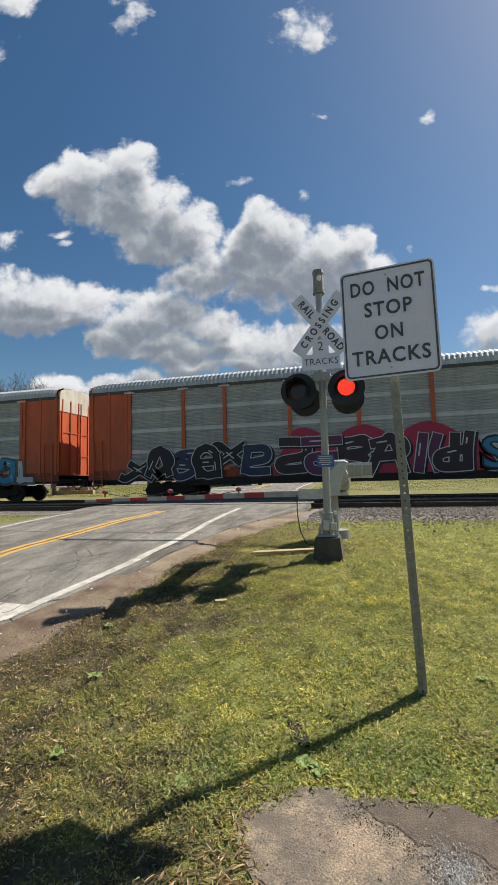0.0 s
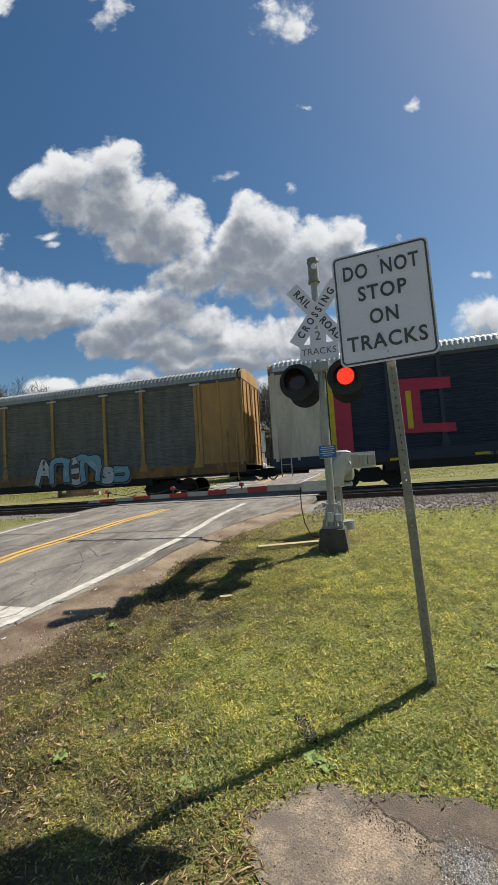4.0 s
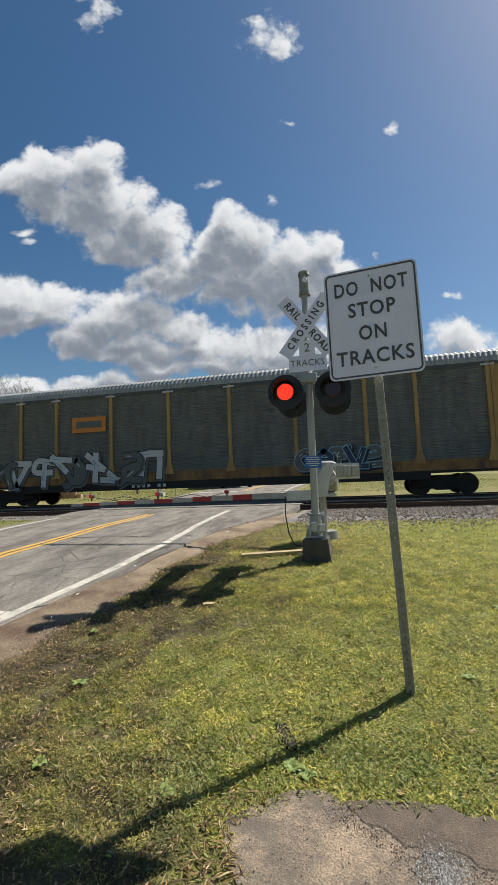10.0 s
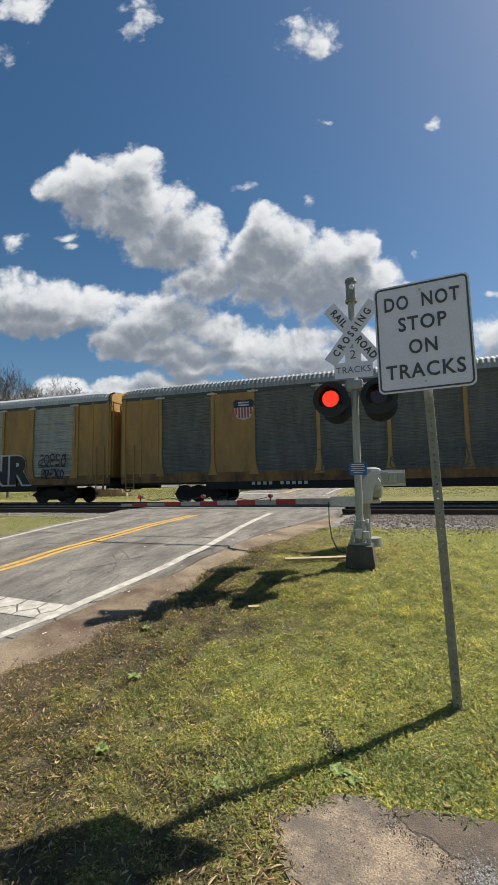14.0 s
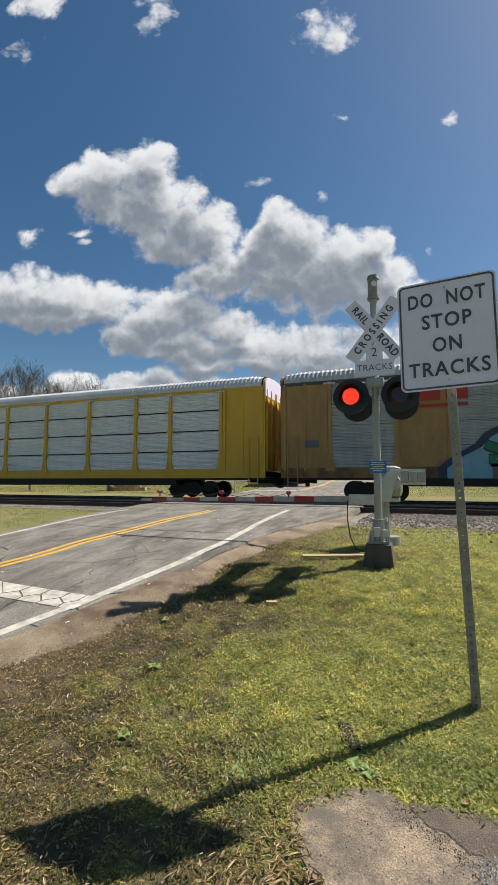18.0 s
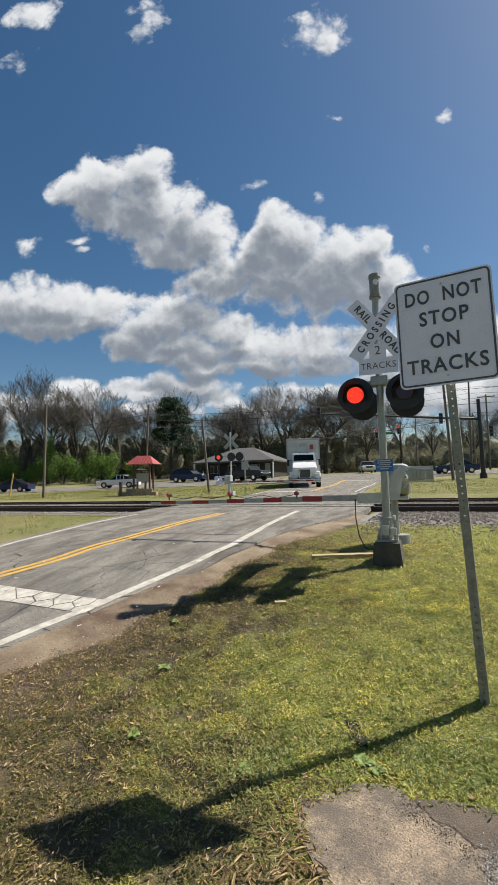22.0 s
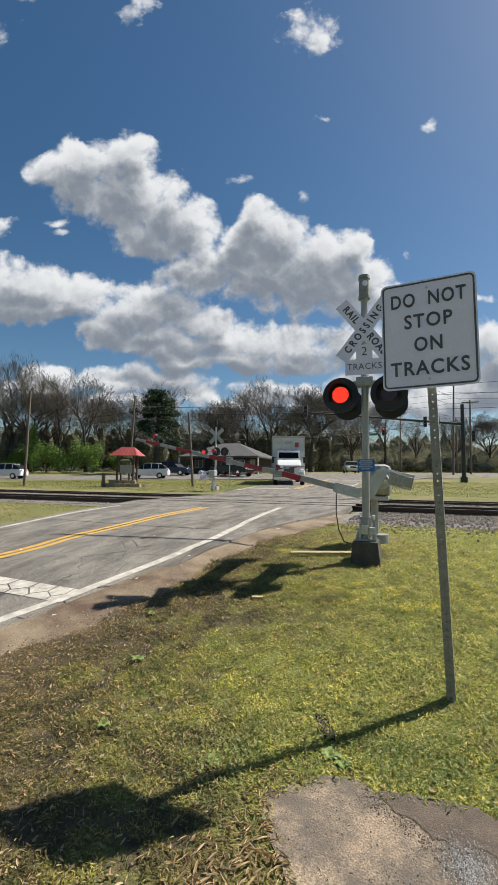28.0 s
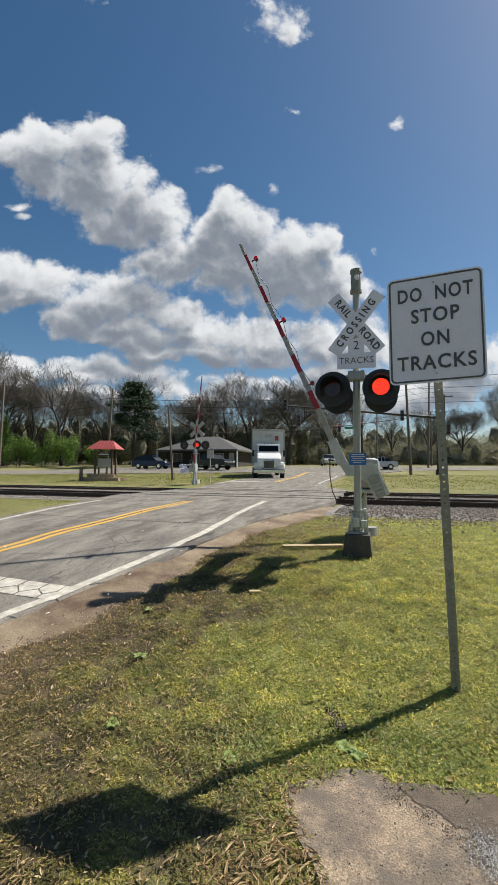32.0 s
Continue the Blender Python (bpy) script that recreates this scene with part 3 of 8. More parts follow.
def ribbon(name, x_of, ys, material_, lift, label, category="", parent=None, kind="structure"):
    """A strip along the road: x_of(y) gives its two edges."""
    v, f_ = [], []
    for y in ys:
        a, b = x_of(y)
        skirt = 0.12 if lift == 0 else 0.0
        v.append((a - 0.02, y, road_z(y) + lift - skirt))
        for k in range(5):
            v.append((a + (b - a) * k / 4, y, road_z(y) + lift))
        v.append((b + 0.02 * (skirt > 0), y, road_z(y) + lift - skirt))
    for j in range(len(ys) - 1):
        f_ += [(j * 7 + k, j * 7 + k + 1, j * 7 + k + 8, j * 7 + k + 7) for k in range(6)]
    ob = new(name, sheet_mesh(name, v, f_, material_))
    ob.parent = parent
    return tagged(ob, label, category, kind=kind)


ROAD_YS = axis_steps([(-60, 6), (0, 0.5), (13, 1.5), (45, 3), (60, 1)])


road = ribbon("road", road_edges, ROAD_YS, ASPHALT, 0.0, "worn cracked grey asphalt road rising to the crossing", "road")


# ---- railway ----
def rail_track(yc, label):
    for s in (-1, 1):
        y = yc + s * 0.7525
        bm = bmesh.new()
        z = RAIL_Z
        add_prism(bm, [(y - 0.075, z - 0.17), (y + 0.075, z - 0.17), (y + 0.075, z - 0.155), (y + 0.012, z - 0.13), (y + 0.012, z - 0.045), (y + 0.036, z - 0.03), (y + 0.036, z - 0.003),
                       (y - 0.036, z - 0.003), (y - 0.036, z - 0.03), (y - 0.012, z - 0.045), (y - 0.012, z - 0.13), (y - 0.075, z - 0.155)], -350, 350, "x")
        rail = tagged(part("rail", bm, RAILSTEEL), label, "rail", "rails", "structure")
        bm = bmesh.new()
        add_box(bm, -350, 350, y - 0.03, y + 0.03, z - 0.003, z)
        part("rail_head", bm, RAILTOP, rail, "bright worn running surface")


rail_track(TRACK_NEAR, "rusty steel rail with a worn bright head")
rail_track(TRACK_FAR, "rusty steel rail under the passing train")
for side, (x0, x1) in (("west", (-350, -8.9)), ("east", (-1.4, 350))):
    bm = bmesh.new()
    near_edge = [(12.3, 0.50), (12.9, 0.655)] if side == "west" else [(9.3, 0.50), (10.2, 0.69), (12.2, 0.66)]
    add_prism(bm, near_edge + [(13.9, 0.635), (15.6, 0.635), (16.6, 0.73), (18.2, 0.72), (18.8, 0.62), (21.9, 0.60), (23.4, 0.45)], x0, x1, "x")
    bed = tagged(part("ballast", bm, BALLAST), "grey crushed stone bed under the tracks", "ballast", kind="structure")
    bm = bmesh.new()
    add_box(bm, -0.11, 0.11, -1.3, 1.3, -0.16, 0.0, 0.012)
    tie_mesh = mesh_of(bm, TIE, "tie")
    for yc in (TRACK_NEAR, TRACK_FAR):
        for q in range(44):
            x = (x1 - 0.4 - q * 0.52) if side == "west" else (x0 + 0.4 + q * 0.52)
            tie = new("tie", tie_mesh)
            tie.parent = bed
            tie.matrix_basis = pose(x, yc, RAIL_Z - 0.165, 0, 0, random.uniform(-1.5, 1.5))


def stones(name, spots, lo, hi, label, paint=None):
    """Loose crushed stones, too many to count, as one mesh."""
    ico = bmesh.new()
    bmesh.ops.create_icosphere(ico, subdivisions=1, radius=1.0)
    base = np.array([v.co[:] for v in ico.verts])
    tris = np.array([[v.index for v in f.verts] for f in ico.faces])
    ico.free()
    rng = np.random.default_rng(5)
    vs, fs = [], []
    for i, (x, y, z) in enumerate(spots):
        r = rng.uniform(lo, hi)
        m = np.array(Euler(rng.uniform(0, 6.3, 3)).to_matrix())
        p = (base * rng.uniform(0.6, 1.25, (len(base), 1)) * rng.uniform(0.55, 1.1, 3) * r) @ m.T + (x, y, z + r * 0.25)
        vs.append(p)
        fs.append(tris + i * len(base))
    me_ = bpy.data.meshes.new(name)
    me_.from_pydata(np.concatenate(vs).tolist(), [], np.concatenate(fs).tolist())
    me_.materials.append(paint or ROCKS)
    return tagged(new(name, me_), label, "stones", kind="stuff")


def island_material(name, colours, rough=0.9, translucent=0.0):
    """Each loose piece of the mesh takes its own colour from a ramp."""
    m = bpy.data.materials.new(name)
    m.use_nodes = True
    n, l = m.node_tree.nodes, m.node_tree.links
    b = n["Principled BSDF"]
    b.inputs["Roughness"].default_value = rough
    g, r = n.new("ShaderNodeNewGeometry"), n.new("ShaderNodeValToRGB")
    r.color_ramp.elements[0].color, r.color_ramp.elements[1].color = (*colours[0], 1), (*colours[-1], 1)
    for i, c in enumerate(colours[1:-1], 1):
        r.color_ramp.elements.new(i / (len(colours) - 1)).color = (*c, 1)
    l.new(g.outputs["Random Per Island"], r.inputs[0])
    l.new(r.outputs[0], b.inputs["Base Color"])
    if translucent:
        tr, mx = n.new("ShaderNodeBsdfTranslucent"), n.new("ShaderNodeMixShader")
        mx.inputs[0].default_value = translucent
        l.new(r.outputs[0], tr.inputs["Color"])
        l.new(b.outputs[0], mx.inputs[1])
        l.new(tr.outputs[0], mx.inputs[2])
        l.new(mx.outputs[0], n["Material Output"].inputs["Surface"])
    return m


ROCKS = island_material("crushed_stone", ((0.11, 0.085, 0.066), (0.42, 0.37, 0.31), (0.19, 0.148, 0.112), (0.27, 0.222, 0.175), (0.15, 0.11, 0.08)))
rng = np.random.default_rng(3)


def bed_z(y):
    return float(np.interp(y, [9.3, 10.2, 12.2, 13.9, 15.6, 16.6, 18.2, 18.8, 21.9, 23.4], [0.50, 0.69, 0.66, 0.635, 0.635, 0.73, 0.72, 0.62, 0.60, 0.45]))


spots = []
for x0, x1, y0, y1, count in ((-1.2, 7.0, 8.2, 13.7, 13500), (-1.3, 9.0, 15.9, 18.5, 2600), (-24, -9.0, 12.5, 13.8, 1300), (-26, -9.0, 15.9, 18.4, 3000), (-1.3, 7.0, 14.1, 15.4, 500), (-22, -9.0, 14.1, 15.4, 700)):
    for _ in range(count):
        x, y = rng.uniform(x0, x1), rng.uniform(y0, y1)
        if y < 10.0 and rng.random() > max(0.0, (y - 8.2) / 1.8) ** 1.5:
            continue
        spots.append((x, y, max(bed_z(y), land(x, y) if y < 11 else 0)))
stones("gravel", spots, 0.012, 0.036, "loose grey crushed stones along the tracks")


# ---- train: auto rack wagons ----
ORANGE = material("orange_paint", (0.55, 0.10, 0.025), 0.55, other=(0.26, 0.055, 0.025), scale=1.6, mix=0.7, fine=0.1, stretch=(1, 1, 0.35))
TAN = material("faded_yellow_paint", (0.40, 0.235, 0.065), 0.6, other=(0.22, 0.13, 0.055), scale=1.6, mix=0.8, fine=0.1, stretch=(1, 1, 0.35))
YELLOW = material("yellow_paint", (0.62, 0.36, 0.02), 0.5, other=(0.46, 0.27, 0.03), scale=1.6, mix=0.6, fine=0.08, stretch=(1, 1, 0.35))
CREAM = material("cream_paint", (0.60, 0.56, 0.46), 0.6, other=(0.36, 0.30, 0.22), scale=1.8, mix=0.8, stretch=(1, 1, 0.3))
PANEL_L = material("galvanised_panel", (0.38, 0.39, 0.38), 0.5, 0.25, other=(0.25, 0.255, 0.25), scale=1.5, mix=0.6, fine=0.08, stretch=(2, 1, 0.5))
PANEL_B = material("bright_panel", (0.68, 0.70, 0.71), 0.45, 0.25, other=(0.55, 0.56, 0.56), scale=1.5, mix=0.5, fine=0.06, stretch=(2, 1, 0.5))
PANEL_GLINT = material("panel_joint_glint", (0.50, 0.515, 0.51), 0.45, 0.25, other=(0.38, 0.39, 0.385), scale=1.5, mix=0.6, fine=0.08, stretch=(2, 1, 0.5))
PANEL_D = material("grimy_panel", (0.15, 0.155, 0.142), 0.65, 0.1, other=(0.085, 0.085, 0.078), scale=1.5, mix=0.7, fine=0.1, stretch=(2, 1, 0.5))
NAVY = material("navy_spray_paint", (0.012, 0.022, 0.042), 0.6, other=(0.02, 0.032, 0.055), scale=2, fine=0.1)
ROOF_B = material("pale_roof", (0.58, 0.59, 0.59), 0.55, 0.1, other=(0.44, 0.445, 0.44), scale=1.2, mix=0.6, fine=0.05)
ROOF_D = material("grimy_roof", (0.31, 0.32, 0.32), 0.65, 0.1, other=(0.20, 0.205, 0.2), scale=1.2, mix=0.7, fine=0.08)
ROOF = material("galvanised_roof", (0.45, 0.46, 0.465), 0.6, 0.15, other=(0.33, 0.335, 0.335), scale=1.2, mix=0.5, fine=0.05)
SOOT = material("underframe_black", (0.018, 0.016, 0.015), 0.85, other=(0.035, 0.028, 0.022), scale=4)
SILLRUST = material("rusty_yellow_sill", (0.27, 0.145, 0.045), 0.75, other=(0.085, 0.05, 0.03), scale=2.2, mix=1.0, fine=0.25, stretch=(1, 1, 0.5))
SILLRED = material("sooty_orange_sill", (0.34, 0.065, 0.022), 0.7, other=(0.09, 0.03, 0.02), scale=2.2, mix=1.0, fine=0.25, stretch=(1, 1, 0.5))
EAVE_SHADE = material("eave_shade", (0.075, 0.075, 0.072), 0.7, other=(0.045, 0.045, 0.043), scale=3)
WHEEL = material("wheel_steel", (0.05, 0.042, 0.036), 0.6, 0.6)

HALF, WIDE = 13.55, 1.55                       # half a wagon's length and width
SILL, DECK, EAVE, TOP = 0.62, 1.25, 4.95, 5.72   # heights above the rail


def corrugated(bm, x0, x1, y, z0, z1, pitch=0.115, deep=0.03, out=-1):
    """A sheet with level ribs, facing out along y."""
    k = max(4, int((z1 - z0) / pitch * 4))
    a, b = [], []
    for i in range(k + 1):
        z = z0 + (z1 - z0) * i / k
        d = y + out * deep * (0.0, 0.85, 1.0, 0.15)[i % 4]
        a.append(bm.verts.new((x0, d, z)))
        b.append(bm.verts.new((x1, d, z)))
    for i in range(k):
        vs = (a[i], b[i], b[i + 1], a[i + 1])
        bm.faces.new(vs if out < 0 else vs[::-1])


POSTS = (-11.45, -8.85, -6.95, -4.15, -1.38, 1.38, 4.15, 6.95, 8.85, 11.45)


def wagon(name, label, frame_paint, panels, end_paint, splits=3, plain=(), cover=None, deck_paint=None, post_paint=None):
    """One auto rack: underframe, posts, ribbed side panels, ribbed roof, end doors, bogies, couplers."""
    car = thing(name, 0, TRACK_FAR, RAIL_Z, label, "train wagon", "wagons of the passing train")
    deck_paint = deck_paint or (SILLRUST if frame_paint is TAN else SILLRED if frame_paint is ORANGE else frame_paint)
    post_paint = post_paint or frame_paint
    bm = bmesh.new()                                    # side sills and floor
    add_box(bm, -HALF, HALF, -WIDE + 0.03, WIDE - 0.03, SILL + 0.25, DECK - 0.02)
    add_box(bm, -9.2, 9.2, -WIDE + 0.02, -WIDE + 0.5, SILL, SILL + 0.26)
    add_box(bm, -9.2, 9.2, WIDE - 0.5, WIDE - 0.02, SILL, SILL + 0.26)
    part("underframe", bm, SOOT, car, "black steel underframe")
    for s in (-1, 1):
        bm = bmesh.new()
        add_box(bm, -HALF, HALF, s * (WIDE - 0.03), s * WIDE, DECK - 0.30, DECK + 0.12)
        part("side_sill", bm, deck_paint, car)
        bm = bmesh.new()
        add_box(bm, -HALF, HALF, s * (WIDE - 0.06), s * (WIDE + 0.01), EAVE - 0.10, EAVE + 0.04)
        # colour paints in the shadow gap beneath the roof, except on the yellow wagon
        part("top_rail", bm, EAVE_SHADE if frame_paint is not YELLOW else post_paint, car, "rail below the roof with the shadow gap in its colour")
        ends = [-HALF] + list(POSTS) + [HALF]
        for i, (a, b) in enumerate(zip(ends, ends[1:])):
            if i in (0, len(ends) - 2):                 # plain end bay with a raised door frame
                bm = bmesh.new()
                add_box(bm, a, b, s * (WIDE - 0.05), s * (WIDE - 0.012), DECK, EAVE)
                bay = part("end_bay", bm, frame_paint, car)
                for r0, r1, out_ in ((a + 0.10, a + 0.24, 0.045), (b - 0.22, b - 0.10, 0.03), ((a + b) / 2 - 0.05, (a + b) / 2 + 0.05, 0.02)):
                    bm = bmesh.new()
                    add_box(bm, r0, r1, s * (WIDE - 0.012), s * (WIDE + out_), DECK, EAVE - 0.02)
                    part("bay_rib", bm, frame_paint, bay)
            elif i in plain:
                bm = bmesh.new()
                add_box(bm, a, b, s * (WIDE - 0.05), s * (WIDE - 0.01), DECK, EAVE)
                part("plate", bm, frame_paint, car)
            else:
                bm = bmesh.new()
                corrugated(bm, a, b, s * (WIDE - 0.05), DECK + 0.1, EAVE - 0.08, out=s)
                part("panel", bm, cover or panels, car)
                for q in range(1, splits + 1):
                    z = DECK + (EAVE - DECK) * q / (splits + 1)
                    bm = bmesh.new()
                    # wide pale bands paint in the light reflected by orange wagons' joints
                    tall_ = 0.075 if panels is PANEL_L and frame_paint is ORANGE else 0.028 if panels is PANEL_B else 0.011
                    add_box(bm, a, b, s * (WIDE - 0.05), s * (WIDE - 0.022), z - tall_, z + tall_)
                    part("seam_or_glint", bm, cover if cover else SOOT if panels is PANEL_B else PANEL_GLINT if tall_ > 0.05 else PANEL_D, car)
        for x in POSTS:
            bm = bmesh.new()
            y0, y1 = s * (WIDE - 0.04), s * (WIDE + 0.05)
            add_prism(bm, [(x - 0.22, DECK), (x + 0.22, DECK), (x + 0.10, DECK + 0.45), (x + 0.075, DECK + 0.8), (x + 0.075, EAVE), (x - 0.075, EAVE), (x - 0.075, DECK + 0.8), (x - 0.10, DECK + 0.45)], y0, y1, "y")
            pst_ = part("post", bm, post_paint if abs(x) < 11 else frame_paint, car)
            if s < 0 and not cover:
                bm = bmesh.new()
                add_box(bm, x - 0.24, x + 0.24, s * (WIDE + 0.04), s * (WIDE + 0.075), EAVE - 0.13, EAVE - 0.06)
                part("post_cap", bm, GALV, pst_, "pale bracket at the post's head")
            for q in range(1, splits + 1):
                if panels is PANEL_B and not cover and abs(x) < 11:
                    z = DECK + (EAVE - DECK) * q / (splits + 1)
                    bm = bmesh.new()
                    add_prism(bm, [(x - 0.17, z - 0.05), (x - 0.10, z - 0.11), (x + 0.10, z - 0.11), (x + 0.17, z - 0.05), (x + 0.17, z + 0.05), (x + 0.10, z + 0.11), (x - 0.10, z + 0.11), (x - 0.17, z + 0.05)], s * (WIDE - 0.03), s * (WIDE + 0.035), "y")
                    part("post_clip", bm, frame_paint, car)
    # ribbed roof, bowed across, sloping down at both ends
    v, f_ = [], []
    xs = list(np.arange(-HALF + 0.15, HALF - 0.14, 0.048))
    bow = [(-1.0, 0.0), (-0.985, 0.28), (-0.91, 0.52), (-0.72, 0.72), (-0.36, 0.82), (0, 0.85), (0.36, 0.82), (0.72, 0.72), (0.91, 0.52), (0.985, 0.28), (1.0, 0.0)]
    for j, x in enumerate(xs):
        rib = 0.016 if j % 4 in (1, 2) else 0.0
        fade = min(1.0, (HALF - abs(x)) / 0.7) ** 0.5
        for (py, pz) in bow:
            v.append((x, py * (WIDE + rib * 0.6), EAVE + 0.02 + pz * (TOP - EAVE) * (0.75 + 0.25 * fade) + rib))
    kb = len(bow)
    f_ = [(j * kb + i, (j + 1) * kb + i, (j + 1) * kb + i + 1, j * kb + i + 1) for j in range(len(xs) - 1) for i in range(kb - 1)]
    me_ = sheet_mesh("roof", v, f_, ROOF_B if panels is PANEL_B else ROOF_D if panels is PANEL_D else ROOF)
    roof = new("roof", me_)
    roof.parent = car
    for e in (-1, 1):                                    # end doors with upright ribs
        bm = bmesh.new()
        xo = e * HALF
        arch = [(py * (WIDE - 0.02), EAVE + 0.01 + pz * (TOP - EAVE) * 0.80) for py, pz in bow]
        add_prism(bm, [(WIDE - 0.02, DECK - 0.2), (-WIDE + 0.02, DECK - 0.2)] + arch, xo - e * 0.12, xo, "x")
        door = part("end_door", bm, end_paint, car)
        for yy in (-1.35, -0.72, -0.1, 0.1, 0.72, 1.35):
            bm = bmesh.new()
            add_box(bm, xo, xo + e * 0.05, yy - 0.035, yy + 0.035, DECK + 0.05, EAVE - 0.08)
            part("door_rib", bm, end_paint, door)
        for zz in (2.2, 3.3):
            bm = bmesh.new()
            add_box(bm, xo, xo + e * 0.03, -1.3, 1.3, zz - 0.03, zz + 0.03)
            part("door_rail", bm, end_paint, door)
        bm = bmesh.new()
        head = 4.3 if end_paint is ORANGE else 4.55 if panels is PANEL_B else EAVE - 0.02
        add_prism(bm, [(WIDE - 0.01, head), (-WIDE + 0.01, head)] + [(q[0] * 1.005, q[1] + 0.015) for q in arch], xo - e * 0.03, xo + e * 0.025, "x")
        part("door_head", bm, CREAM if end_paint is ORANGE else WHITE if panels is PANEL_B else end_paint, car)
        bm = bmesh.new()                                 # coupler and draft gear
        add_box(bm, xo - e * 1.2, xo + e * 0.62, -0.14, 0.14, 0.72, 1.0)
        add_box(bm, xo + e * 0.28, xo + e * 0.62, -0.22, 0.22, 0.66, 1.05)
        part("coupler", bm, SOOT, car)
        bm = bmesh.new()
        pts = [Vector((xo + e * q * 0.12, -0.5, 0.85 - 0.32 * math.sin(q / 5 * math.pi))) for q in range(6)]
        add_cable(bm, pts, 0.03)
        part("brake_hose", bm, BLACK, car)
        bm = bmesh.new()                                 # ladder on the camera's side
        for q in (0, 0.42):
            add_box(bm, xo - e * (0.32 + q) - 0.02, xo - e * (0.32 + q) + 0.02, -WIDE - 0.09, -WIDE - 0.05, SILL, SILL + 2.1)
        for q in range(6):
            add_box(bm, xo - e * 0.74, xo - e * 0.32, -WIDE - 0.08, -WIDE - 0.055, SILL + 0.12 + q * 0.36, SILL + 0.15 + q * 0.36)
        part("ladder", bm, frame_paint, car)
        xb = e * 9.75                                    # bogie
        bm = bmesh.new()
        for s in (-1, 1):
            add_prism(bm, [(xb - 1.25, 0.42), (xb - 1.05, 0.58), (xb - 0.45, 0.62), (xb - 0.35, 0.78), (xb + 0.35, 0.78), (xb + 0.45, 0.62), (xb + 1.05, 0.58), (xb + 1.25, 0.42), (xb + 1.05, 0.34), (xb + 0.5, 0.30), (xb + 0.3, 0.2), (xb - 0.3, 0.2), (xb - 0.5, 0.30), (xb - 1.05, 0.34)], s * 0.92, s * 1.08, "y")
        add_box(bm, xb - 0.3, xb + 0.3, -1.0, 1.0, 0.42, 0.78)
        bogie = part("bogie", bm, SOOT, car)
        for dx in (-0.86, 0.86):
            for s in (-1, 1):
                bm = bmesh.new()
                add_tube(bm, (xb + dx, s * 0.70, 0.42), (xb + dx, s * 0.84, 0.42), 0.42, 0.42, 20)
                add_tube(bm, (xb + dx, s * 0.84, 0.42), (xb + dx, s * 0.90, 0.42), 0.16, 0.13, 12)
                part("wheel", bm, WHEEL, bogie)
    return car


TRAIN_V = 12.15
WAGONS = []                                             # wagon and the x of its rear end at 20 s
SPECS = [
    (254.3, "orange auto rack wagon with grey ribbed panels and graffiti", ORANGE, PANEL_L, ORANGE, 3, (), None),
    (225.6, "orange auto rack wagon with grey panels and purple graffiti", ORANGE, PANEL_L, ORANGE, 3, (), None),
    (196.8, "grimy yellow auto rack wagon with dark grey panels", TAN, PANEL_D, TAN, 3, (2,), None),
    (168.5, "auto rack wagon sprayed navy with red and yellow squares", CREAM, PANEL_L, TAN, 3, (), NAVY),
    (139.9, "orange auto rack wagon with pale ribbed panels", ORANGE, PANEL_L, ORANGE, 3, (), None),
    (111.7, "grimy yellow auto rack wagon with dark panels and white graffiti", TAN, PANEL_D, TAN, 3, (), None),
    (83.3, "faded yellow auto rack wagon with large letter graffiti", TAN, PANEL_L, TAN, 3, (2, 8), None),
    (55.6, "faded yellow auto rack wagon with dark grey split panels", TAN, PANEL_D, YELLOW, 3, (2,), None),
    (27.8, "bright yellow auto rack wagon with clean silver panels", YELLOW, PANEL_B, YELLOW, 3, (2,), None),
    (0.0, "tan auto rack wagon with green graffiti, last of the train", TAN, PANEL_L, TAN, 3, (2, 8), None)]
for back, label, paint, panels, ends_, splits, plain, cover in SPECS:
    WAGONS.append((wagon("rail_wagon", label, paint, panels, ends_, splits, plain, cover, cover, cover), -2.44 - back - HALF))


# ---- paint on the wagons ----
def flat_paint(name, c, other=None):
    return material(name, c, 0.6, other=other or tuple(q * 0.7 for q in c), scale=3, mix=0.5, fine=0.08)


SPRAY = {"white": flat_paint("white_spray", (0.52, 0.52, 0.52)), "black": flat_paint("black_spray", (0.012, 0.012, 0.015)), "navy": flat_paint("dark_blue_spray", (0.02, 0.035, 0.075)),
         "pink": flat_paint("crimson_spray", (0.38, 0.02, 0.06)), "yellow": flat_paint("yellow_spray", (0.55, 0.40, 0.02)), "purple": flat_paint("purple_spray", (0.11, 0.025, 0.075)),
         "cyan": flat_paint("cyan_spray", (0.03, 0.22, 0.38)), "sky": flat_paint("pale_blue_spray", (0.18, 0.36, 0.45)), "green": flat_paint("green_spray", (0.015, 0.16, 0.085)),
         "grey": flat_paint("grey_spray", (0.11, 0.115, 0.11)), "olive": flat_paint("gold_spray", (0.33, 0.28, 0.07)), "lilac": flat_paint("lilac_spray", (0.20, 0.17, 0.30)), "orange": flat_paint("orange_spray", (0.55, 0.20, 0.03)), "red": flat_paint("red_logo", (0.40, 0.03, 0.02)), "plum": flat_paint("dark_plum_spray", (0.035, 0.02, 0.03))}
SKIN = -(WIDE + 0.055)                                   # the plane of the posts' faces


